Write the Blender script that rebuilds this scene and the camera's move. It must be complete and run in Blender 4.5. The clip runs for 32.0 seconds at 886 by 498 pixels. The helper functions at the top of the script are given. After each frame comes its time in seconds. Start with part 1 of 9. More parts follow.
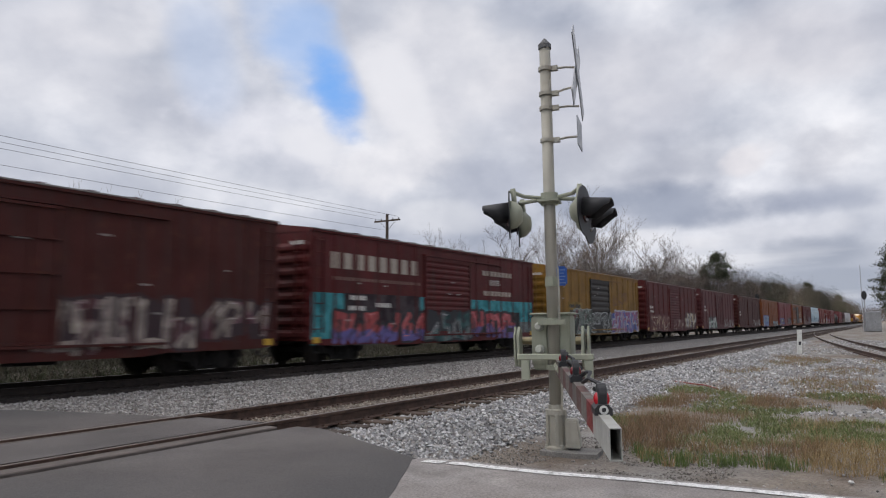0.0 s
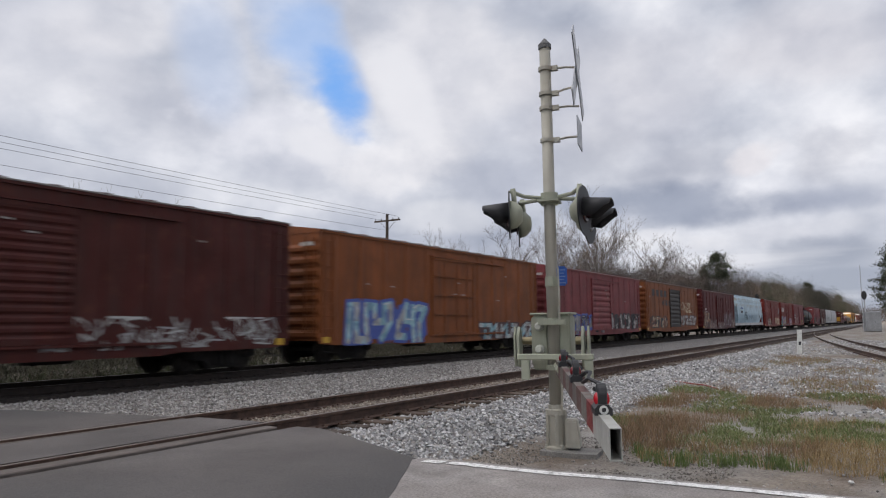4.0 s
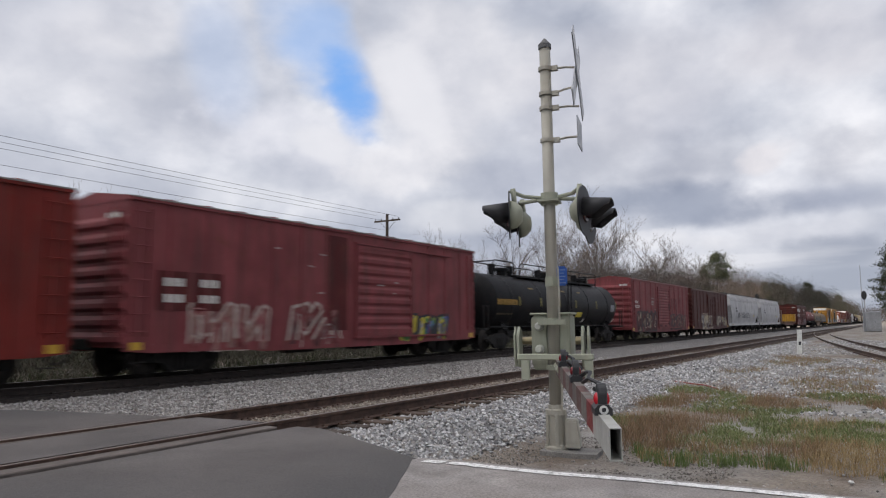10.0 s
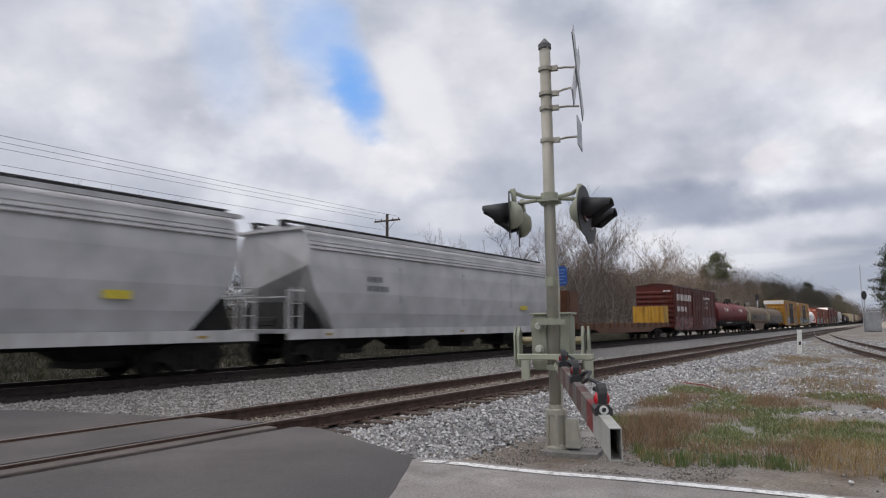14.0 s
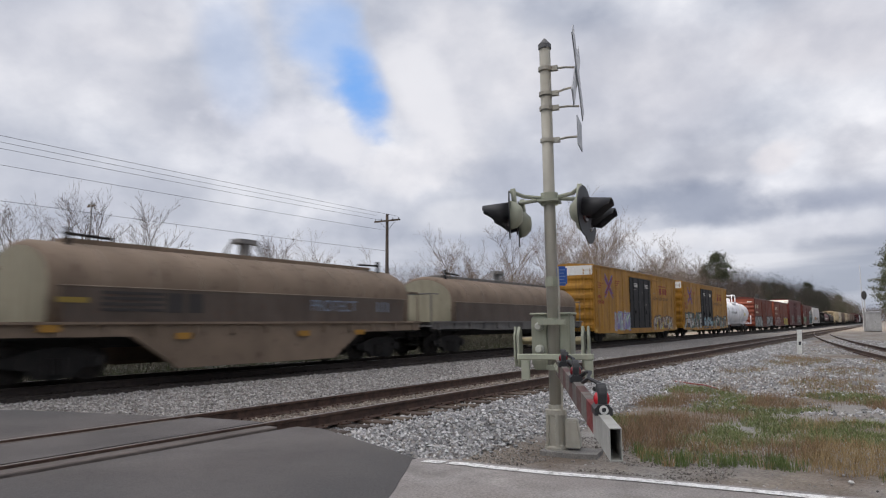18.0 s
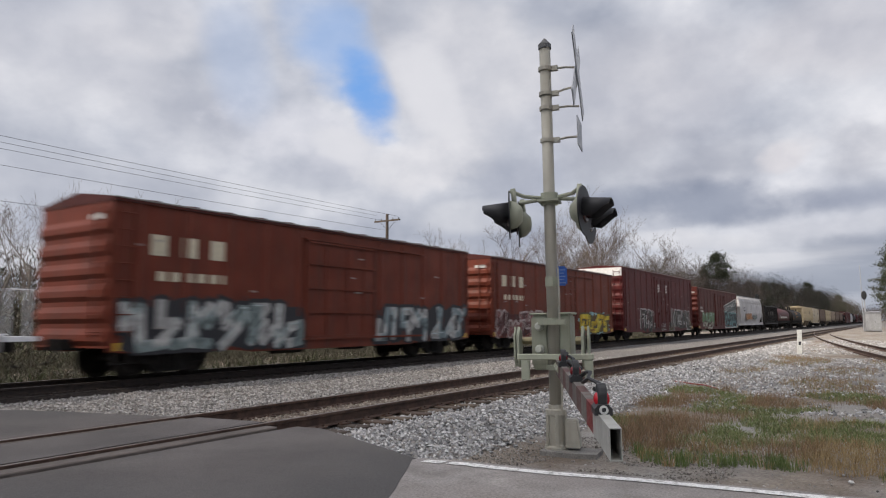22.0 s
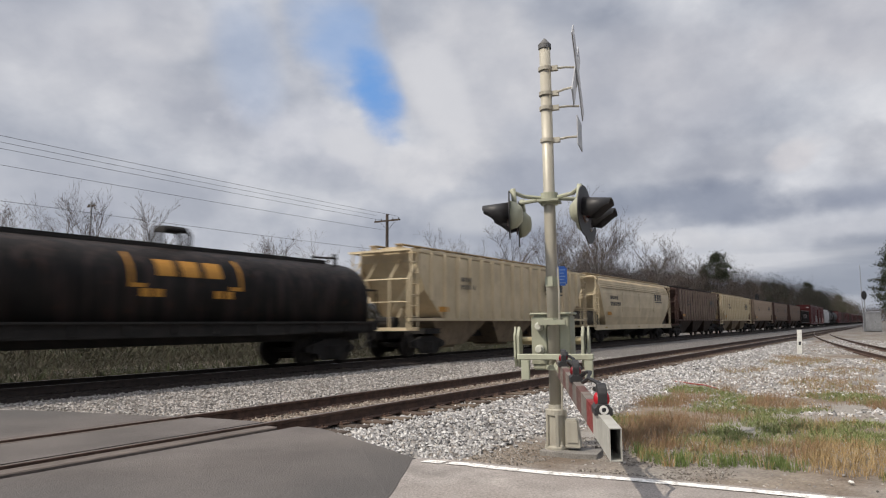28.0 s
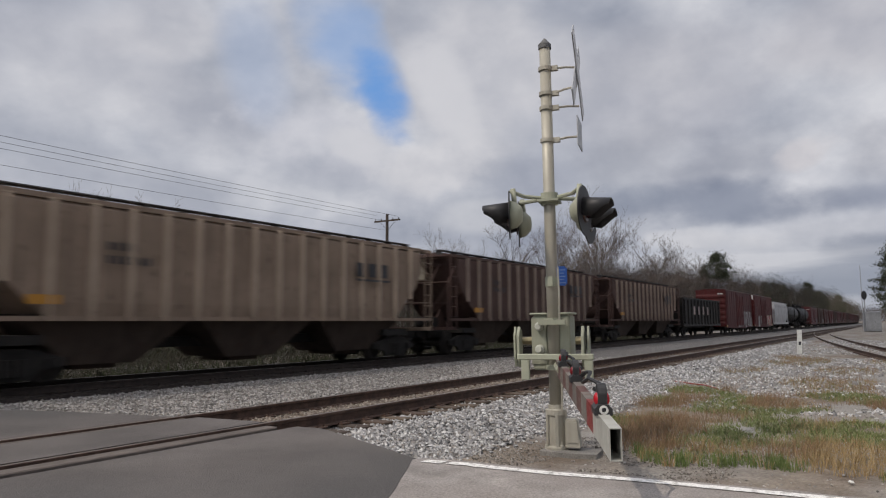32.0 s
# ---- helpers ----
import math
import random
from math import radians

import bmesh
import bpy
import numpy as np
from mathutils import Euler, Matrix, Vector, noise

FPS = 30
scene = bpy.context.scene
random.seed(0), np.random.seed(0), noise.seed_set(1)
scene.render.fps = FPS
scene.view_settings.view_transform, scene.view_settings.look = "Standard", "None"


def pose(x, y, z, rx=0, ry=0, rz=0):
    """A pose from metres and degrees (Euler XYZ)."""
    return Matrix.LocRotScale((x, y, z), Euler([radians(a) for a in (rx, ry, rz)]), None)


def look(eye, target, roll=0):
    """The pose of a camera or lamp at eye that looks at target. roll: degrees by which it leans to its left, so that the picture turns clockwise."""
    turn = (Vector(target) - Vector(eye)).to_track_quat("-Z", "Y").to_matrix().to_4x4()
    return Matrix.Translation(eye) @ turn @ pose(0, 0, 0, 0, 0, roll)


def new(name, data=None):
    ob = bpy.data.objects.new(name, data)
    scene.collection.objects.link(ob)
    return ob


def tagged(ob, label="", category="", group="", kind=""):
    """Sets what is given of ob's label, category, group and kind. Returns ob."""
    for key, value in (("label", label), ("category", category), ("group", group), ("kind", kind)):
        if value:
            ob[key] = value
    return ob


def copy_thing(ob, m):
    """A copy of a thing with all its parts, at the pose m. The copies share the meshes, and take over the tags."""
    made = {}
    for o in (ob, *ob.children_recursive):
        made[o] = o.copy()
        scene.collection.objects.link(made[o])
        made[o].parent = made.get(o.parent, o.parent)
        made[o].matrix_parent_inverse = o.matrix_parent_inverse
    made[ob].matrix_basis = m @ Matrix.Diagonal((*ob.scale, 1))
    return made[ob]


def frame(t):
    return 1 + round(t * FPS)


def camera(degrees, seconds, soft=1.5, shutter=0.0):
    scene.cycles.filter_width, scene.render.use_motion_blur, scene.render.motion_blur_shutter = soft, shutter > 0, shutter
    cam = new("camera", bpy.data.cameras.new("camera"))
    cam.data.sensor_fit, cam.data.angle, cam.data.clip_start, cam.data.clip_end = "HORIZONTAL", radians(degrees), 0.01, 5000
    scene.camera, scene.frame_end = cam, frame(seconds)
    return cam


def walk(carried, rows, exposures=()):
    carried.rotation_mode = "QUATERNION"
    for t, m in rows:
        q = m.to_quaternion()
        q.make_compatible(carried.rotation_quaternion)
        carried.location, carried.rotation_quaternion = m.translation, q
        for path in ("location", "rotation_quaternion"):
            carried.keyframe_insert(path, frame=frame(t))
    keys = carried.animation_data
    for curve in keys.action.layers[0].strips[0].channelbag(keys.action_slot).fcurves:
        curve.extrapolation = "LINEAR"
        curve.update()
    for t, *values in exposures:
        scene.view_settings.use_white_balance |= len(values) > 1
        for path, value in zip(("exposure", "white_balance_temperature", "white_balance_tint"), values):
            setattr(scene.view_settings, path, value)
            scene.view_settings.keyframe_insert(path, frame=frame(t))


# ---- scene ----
cam = camera(65.24, 32.0, 1.15, 0.34)
EYE = Vector((0.0, 0.0, 1.306))
LOOK = EYE + Vector((math.cos(radians(32.854)) * math.cos(radians(6.115)), math.sin(radians(32.854)) * math.cos(radians(6.115)), math.sin(radians(6.115))))
walk(cam, [(0.0, look(EYE, LOOK, -0.333)), (32.0, look(EYE, LOOK, -0.333))], [(0.0, 0.0, 6500, 13), (20.5, 0.0, 6500, 13), (22.0, -0.15, 6500, 13), (23.0, -0.15, 6500, 13), (24.2, -0.13, 6500, 12), (25.2, -0.21, 6500, 12), (28.0, -0.34, 6500, 12), (32.0, -0.42, 6500, 13)])

# ---- world and sun ----
SUN_AZ, SUN_EL = 152.0, 49.0
S_DIR = Vector((math.cos(radians(SUN_AZ)) * math.cos(radians(SUN_EL)), math.sin(radians(SUN_AZ)) * math.cos(radians(SUN_EL)), math.sin(radians(SUN_EL))))
world = bpy.data.worlds.new("sky")
scene.world = world
world.use_nodes = True
wt = world.node_tree
wt.nodes.clear()
w_out = wt.nodes.new("ShaderNodeOutputWorld")
w_bg = wt.nodes.new("ShaderNodeBackground")
w_sky = wt.nodes.new("ShaderNodeTexSky")
w_sky.sky_type = "NISHITA"
w_sky.sun_disc = False
w_sky.sun_elevation = radians(SUN_EL)
w_sky.sun_rotation = radians(90 - SUN_AZ)
w_gain = wt.nodes.new("ShaderNodeMix")
w_gain.data_type = "RGBA"
w_gain.blend_type = "MULTIPLY"
w_gain.inputs[0].default_value = 1.0
w_gain.inputs[7].default_value = (0.09, 0.09, 0.09, 1)
w_tc = wt.nodes.new("ShaderNodeTexCoord")
w_noise = wt.nodes.new("ShaderNodeTexNoise")
w_noise.inputs["Scale"].default_value = 3.2
w_noise.inputs["Detail"].default_value = 8
w_ramp = wt.nodes.new("ShaderNodeValToRGB")
w_ramp.color_ramp.elements[0].position, w_ramp.color_ramp.elements[0].color = 0.3, (0.36, 0.39, 0.45, 1)
w_ramp.color_ramp.elements[1].position, w_ramp.color_ramp.elements[1].color = 0.7, (0.62, 0.65, 0.70, 1)
w_mix = wt.nodes.new("ShaderNodeMix")
w_mix.data_type = "RGBA"
w_mix.inputs[0].default_value = 0.85
wt.links.new(w_sky.outputs[0], w_gain.inputs[6])
wt.links.new(w_tc.outputs["Generated"], w_noise.inputs["Vector"])
wt.links.new(w_noise.outputs[0], w_ramp.inputs[0])
wt.links.new(w_gain.outputs[2], w_mix.inputs[6])
wt.links.new(w_ramp.outputs[0], w_mix.inputs[7])
# an overcast dome: brighter overhead and in a broad glow round the hidden sun
w_dir = wt.nodes.new("ShaderNodeVectorMath")
w_dir.operation = "NORMALIZE"
wt.links.new(w_tc.outputs["Generated"], w_dir.inputs[0])


def w_lobe(axis, power, gain):
    dot = wt.nodes.new("ShaderNodeVectorMath")
    dot.operation = "DOT_PRODUCT"
    dot.inputs[1].default_value = axis
    wt.links.new(w_dir.outputs[0], dot.inputs[0])
    out = dot.outputs["Value"]
    for op, v in (("MAXIMUM", 0.0), ("POWER", power), ("MULTIPLY", gain)):
        n = wt.nodes.new("ShaderNodeMath")
        n.operation = op
        wt.links.new(out, n.inputs[0])
        n.inputs[1].default_value = v
        out = n.outputs[0]
    return out


w_sum = wt.nodes.new("ShaderNodeMath")
w_sum.operation = "ADD"
wt.links.new(w_lobe((0, 0, 1), 1.0, 1.3), w_sum.inputs[0])
wt.links.new(w_lobe(S_DIR, 3.0, 1.2), w_sum.inputs[1])
w_total = wt.nodes.new("ShaderNodeMath")
w_total.operation = "ADD"
w_total.inputs[1].default_value = 0.5
wt.links.new(w_sum.outputs[0], w_total.inputs[0])
wt.links.new(w_total.outputs[0], w_bg.inputs[1])
wt.links.new(w_mix.outputs[2], w_bg.inputs[0])
wt.links.new(w_bg.outputs[0], w_out.inputs[0])

sun_data = bpy.data.lights.new("sun", "SUN")
sun_data.energy, sun_data.angle, sun_data.color = 5.0, radians(0.6), (1.0, 0.91, 0.77)
sun = new("sun", sun_data)
sun.matrix_world = look(S_DIR * 100, (0, 0, 0))


# ---- materials ----
def node_mat(name):
    m = bpy.data.materials.new(name)
    m.use_nodes = True
    return m, m.node_tree, m.node_tree.nodes["Principled BSDF"]


def tex(t, kind, scale=5.0, detail=6.0, stretch=(1, 1, 1), space="Object"):
    c = t.nodes.new("ShaderNodeTexCoord")
    mp = t.nodes.new("ShaderNodeMapping")
    mp.inputs["Scale"].default_value = stretch
    n = t.nodes.new(kind)
    n.inputs["Scale"].default_value = scale
    if kind == "ShaderNodeTexNoise":
        n.inputs["Detail"].default_value = detail
    t.links.new(c.outputs[space], mp.inputs[0])
    t.links.new(mp.outputs[0], n.inputs["Vector"])
    return n


def ramp(t, src, a, b, ca=(0, 0, 0, 1), cb=(1, 1, 1, 1)):
    r = t.nodes.new("ShaderNodeValToRGB")
    r.color_ramp.elements[0].position, r.color_ramp.elements[0].color = a, ca
    r.color_ramp.elements[1].position, r.color_ramp.elements[1].color = b, cb
    t.links.new(src, r.inputs[0])
    return r.outputs[0]


def mix(t, fac, a, b, mode="MIX"):
    n = t.nodes.new("ShaderNodeMix")
    n.data_type, n.blend_type = "RGBA", mode
    for sock, v in ((n.inputs[0], fac), (n.inputs[6], a), (n.inputs[7], b)):
        if isinstance(v, bpy.types.NodeSocket):
            t.links.new(v, sock)
        elif isinstance(v, (int, float)):
            sock.default_value = v
        else:
            sock.default_value = (*v[:3], 1)
    return n.outputs[2]


def bump(t, bsdf, src, strength, dist=0.02):
    b = t.nodes.new("ShaderNodeBump")
    b.inputs["Strength"].default_value, b.inputs["Distance"].default_value = strength, dist
    t.links.new(src, b.inputs["Height"])
    t.links.new(b.outputs[0], bsdf.inputs["Normal"])


MATS = {}


def paint(name, col, rough=0.55, grime=(0.050, 0.040, 0.035), amount=0.48, rust=(0.13, 0.05, 0.025), rusty=0.32, metal=0.0):
    """Weathered painted steel: faded patches, downward streaks, rust spots."""
    if name in MATS:
        return MATS[name]
    m, t, b = node_mat(name)
    big = tex(t, "ShaderNodeTexNoise", 0.9, 5)
    streak = tex(t, "ShaderNodeTexNoise", 3.2, 6, (1.6, 1.6, 0.16))
    fine = tex(t, "ShaderNodeTexNoise", 22, 6)
    c = mix(t, ramp(t, big.outputs[0], 0.3, 0.75), [v * 0.78 for v in col], [min(1, v * 1.16 + 0.006) for v in col])
    g = t.nodes.new("ShaderNodeMath")
    g.operation = "MULTIPLY"
    g.inputs[1].default_value = amount
    t.links.new(ramp(t, streak.outputs[0], 0.46, 0.72), g.inputs[0])
    c = mix(t, g.outputs[0], c, grime)
    r = t.nodes.new("ShaderNodeMath")
    r.operation = "MULTIPLY"
    r.inputs[1].default_value = rusty
    spots = tex(t, "ShaderNodeTexNoise", 5.5, 9, (1, 1, 0.6))
    t.links.new(ramp(t, spots.outputs[0], 0.6, 0.68), r.inputs[0])
    c = mix(t, r.outputs[0], c, rust)
    t.links.new(c, b.inputs["Base Color"])
    t.links.new(ramp(t, fine.outputs[0], 0.2, 0.8, (rough - 0.1,) * 3 + (1,), (min(1, rough + 0.2),) * 3 + (1,)), b.inputs["Roughness"])
    b.inputs["Metallic"].default_value = metal
    b.inputs["Specular IOR Level"].default_value = 0.2 if max(col) > 0.05 else 0.10
    bump(t, b, fine.outputs[0], 0.12, 0.01)
    MATS[name] = m
    return m


def mottled(name, ca, cb, scale=4, rough=0.9, fine=60, bumps=0.5, dist=0.02, lo=0.35, hi=0.65, stretch=(1, 1, 1), metal=0.0, third=None):
    """Rough two-tone surface at two scales."""
    if name in MATS:
        return MATS[name]
    m, t, b = node_mat(name)
    n1 = tex(t, "ShaderNodeTexNoise", scale, 8, stretch)
    n2 = tex(t, "ShaderNodeTexNoise", fine, 8, stretch)
    c = mix(t, ramp(t, n1.outputs[0], lo, hi), ca, cb)
    if third:
        n3 = tex(t, "ShaderNodeTexNoise", scale * 0.23, 6)
        c = mix(t, ramp(t, n3.outputs[0], 0.45, 0.62), c, third)
    c = mix(t, 0.5, c, ramp(t, n2.outputs[0], 0.25, 0.75, (0.35, 0.35, 0.35, 1), (1.6, 1.6, 1.6, 1)), "MULTIPLY")
    t.links.new(c, b.inputs["Base Color"])
    b.inputs["Roughness"].default_value, b.inputs["Metallic"].default_value = rough, metal
    bump(t, b, n2.outputs[0], bumps, dist)
    MATS[name] = m
    return m


def varied(name, cols, rough=0.9, island=True, trans=0.0):
    """Colour picked per island (or per object) from a few tones."""
    if name in MATS:
        return MATS[name]
    m, t, b = node_mat(name)
    if island:
        src = t.nodes.new("ShaderNodeNewGeometry").outputs["Random Per Island"]
    else:
        src = t.nodes.new("ShaderNodeObjectInfo").outputs["Random"]
    r = t.nodes.new("ShaderNodeValToRGB")
    e = r.color_ramp.elements
    e[0].position, e[0].color = 0.0, (*cols[0], 1)
    e[1].position, e[1].color = 1.0, (*cols[-1], 1)
    for i, c in enumerate(cols[1:-1]):
        k = e.new((i + 1) / (len(cols) - 1))
        k.color = (*c, 1)
    t.links.new(src, r.inputs[0])
    n = tex(t, "ShaderNodeTexNoise", 30, 5)
    c = mix(t, 0.6, r.outputs[0], ramp(t, n.outputs[0], 0.2, 0.8, (0.5, 0.5, 0.5, 1), (1.4, 1.4, 1.4, 1)), "MULTIPLY")
    t.links.new(c, b.inputs["Base Color"])
    b.inputs["Roughness"].default_value = rough
    MATS[name] = m
    return m


def plain(name, col, rough=0.6, metal=0.0, emit=0.0):
    if name in MATS:
        return MATS[name]
    m, t, b = node_mat(name)
    n = tex(t, "ShaderNodeTexNoise", 14, 6)
    c = mix(t, ramp(t, n.outputs[0], 0.3, 0.7), [v * 0.82 for v in col], [min(1, v * 1.1) for v in col])
    t.links.new(c, b.inputs["Base Color"])
    b.inputs["Roughness"].default_value, b.inputs["Metallic"].default_value = rough, metal
    if emit:
        b.inputs["Emission Color"].default_value, b.inputs["Emission Strength"].default_value = (*col, 1), emit
    MATS[name] = m
    return m


M_GROUND = mottled("soil", (0.142, 0.110, 0.083), (0.236, 0.200, 0.160), 1.6, 0.95, 25, 0.9, 0.04, third=(0.262, 0.250, 0.232))
M_GRAVEL = mottled("gravel", (0.088, 0.080, 0.074), (0.240, 0.226, 0.214), 16, 0.95, 45, 1.0, 0.05)
M_STONE = varied("ballast_stone", [(0.095, 0.094, 0.095), (0.29, 0.286, 0.284), (0.19, 0.188, 0.19), (0.42, 0.416, 0.412), (0.59, 0.585, 0.575), (0.24, 0.215, 0.19), (0.35, 0.348, 0.345)])
M_STONE_DULL = varied("dull_stone", [(0.133, 0.122, 0.113), (0.224, 0.210, 0.196), (0.316, 0.300, 0.284), (0.428, 0.410, 0.391), (0.204, 0.175, 0.152)])
M_ASPHALT = mottled("asphalt_dark", (0.080, 0.071, 0.067), (0.120, 0.107, 0.101), 0.9, 0.9, 60, 1.0, 0.010, third=(0.070, 0.066, 0.065))
M_OLDROAD = mottled("asphalt_old", (0.205, 0.188, 0.176), (0.325, 0.298, 0.280), 3.0, 0.92, 48, 1.0, 0.012, third=(0.25, 0.226, 0.210))
M_LINE = mottled("road_paint", (0.40, 0.385, 0.37), (0.72, 0.71, 0.69), 14, 0.85, 70, 0.5, 0.004, 0.34, 0.50)
M_RAIL = mottled("rusty_rail", (0.050, 0.027, 0.019), (0.092, 0.052, 0.036), 7, 0.75, 40, 0.3, 0.004)
# main line rails and ties are darker than the siding's
M_RAIL_MAIN = mottled("main_line_rail", (0.020, 0.014, 0.011), (0.040, 0.026, 0.020), 7, 0.75, 40, 0.3, 0.004)
M_RAILTOP = plain("worn_rail_head", (0.20, 0.17, 0.15), 0.45, 0.7)
M_TIE = varied("tie_wood", [(0.055, 0.039, 0.029), (0.086, 0.062, 0.046), (0.12, 0.09, 0.065), (0.068, 0.045, 0.033)], 0.9, False)
M_TIE_MAIN = varied("main_line_tie_wood", [(0.022, 0.016, 0.013), (0.036, 0.027, 0.021), (0.045, 0.034, 0.026)], 0.9, False)
M_PLANK = mottled("crossing_timber", (0.085, 0.07, 0.062), (0.15, 0.125, 0.11), 2.5, 0.9, 30, 0.5, 0.006, stretch=(0.2, 1, 1))
M_BLACK = mottled("bogie_steel", (0.007, 0.006, 0.0055), (0.016, 0.013, 0.011), 6, 0.85, 30, 0.3, 0.005)
M_UNDER = mottled("underframe_steel", (0.007, 0.0065, 0.006), (0.018, 0.015, 0.013), 3, 0.85, 30, 0.3, 0.005)
M_WHEEL = mottled("wheel_steel", (0.018, 0.015, 0.013), (0.04, 0.033, 0.028), 6, 0.7, 30, 0.2, 0.004, metal=0.4)


# ---- mesh helpers ----
def box(bm, x0, x1, y0, y1, z0, z1):
    v = [bm.verts.new((x, y, z)) for z in (z0, z1) for y in (y0, y1) for x in (x0, x1)]
    for f in ((0, 2, 3, 1), (4, 5, 7, 6), (0, 1, 5, 4), (2, 6, 7, 3), (0, 4, 6, 2), (1, 3, 7, 5)):
        bm.faces.new([v[i] for i in f])
    return v


def tube(bm, pts, r, n=8, cap=True, r1=None):
    """A round bar through the points."""
    pts = [Vector(p) for p in pts]
    rings = []
    for i, p in enumerate(pts):
        d = (pts[min(i + 1, len(pts) - 1)] - pts[max(i - 1, 0)]).normalized()
        a = d.orthogonal().normalized() if i == 0 else (a - d * a.dot(d)).normalized()
        b = d.cross(a)
        rr = r if r1 is None else r + (r1 - r) * i / (len(pts) - 1)
        rings.append([bm.verts.new(p + (a * math.cos(2 * math.pi * k / n) + b * math.sin(2 * math.pi * k / n)) * rr) for k in range(n)])
    for q, s in zip(rings, rings[1:]):
        for k in range(n):
            bm.faces.new((q[k], q[(k + 1) % n], s[(k + 1) % n], s[k]))
    if cap:
        bm.faces.new(rings[0][::-1])
        bm.faces.new(rings[-1])


def lathe(bm, prof, axis="z", n=20, centre=(0, 0, 0)):
    """Turn (r, h) pairs round an axis."""
    c = Vector(centre)
    rings = []
    for r, h in prof:
        ring = []
        for k in range(n):
            a = 2 * math.pi * k / n
            u, v = r * math.cos(a), r * math.sin(a)
            ring.append(bm.verts.new(c + Vector({"z": (u, v, h), "x": (h, u, v), "y": (v, h, u)}[axis])))
        rings.append(ring)
    for q, s in zip(rings, rings[1:]):
        for k in range(n):
            bm.faces.new((q[k], q[(k + 1) % n], s[(k + 1) % n], s[k]))
    bm.faces.new(rings[0][::-1])
    bm.faces.new(rings[-1])


def prism(bm, outline, a0, a1, plane="xz"):
    """A flat outline pushed from a0 to a1 along the third axis."""
    def at(p, a):
        return {"xz": (p[0], a, p[1]), "yz": (a, p[0], p[1]), "xy": (p[0], p[1], a)}[plane]
    q = [bm.verts.new(at(p, a0)) for p in outline]
    s = [bm.verts.new(at(p, a1)) for p in outline]
    n = len(q)
    bm.faces.new(q)
    bm.faces.new(s[::-1])
    for k in range(n):
        bm.faces.new((q[k], s[k], s[(k + 1) % n], q[(k + 1) % n]))


def mesh_of(bm, name, smooth=False):
    bmesh.ops.recalc_face_normals(bm, faces=bm.faces)
    me = bpy.data.meshes.new(name)
    bm.to_mesh(me)
    bm.free()
    if smooth:
        me.shade_smooth()
    return me


def part(name, src, material, parent=None, label="", smooth=False, at=None):
    """One mesh object under a thing or part; src is a bmesh or a shared mesh."""
    me = mesh_of(src, name, smooth) if isinstance(src, bmesh.types.BMesh) else src
    ob = new(name, me)
    if not me.materials:
        me.materials.append(None)
    ob.material_slots[0].link = "OBJECT"
    ob.material_slots[0].material = material
    if parent:
        ob.parent = parent
    if at is not None:
        ob.matrix_basis = at
    if label:
        ob["label"] = label
    return ob


SHARED = {}


def shared(key, build, smooth=False):
    if key not in SHARED:
        bm = bmesh.new()
        build(bm)
        SHARED[key] = mesh_of(bm, key, smooth)
    return SHARED[key]


def thing(name, label, category, group="", m=None):
    e = new(name)
    e.empty_display_size = 0.3
    if m is not None:
        e.matrix_basis = m
    return tagged(e, label, category, group)


def raw_mesh(name, verts, faces, material, kind="", label="", category="", smooth=False):
    me = bpy.data.meshes.new(name)
    me.from_pydata(verts, [], faces)
    if smooth:
        me.shade_smooth()
    me.materials.append(material)
    ob = new(name, me)
    return tagged(ob, label, category, "", kind)


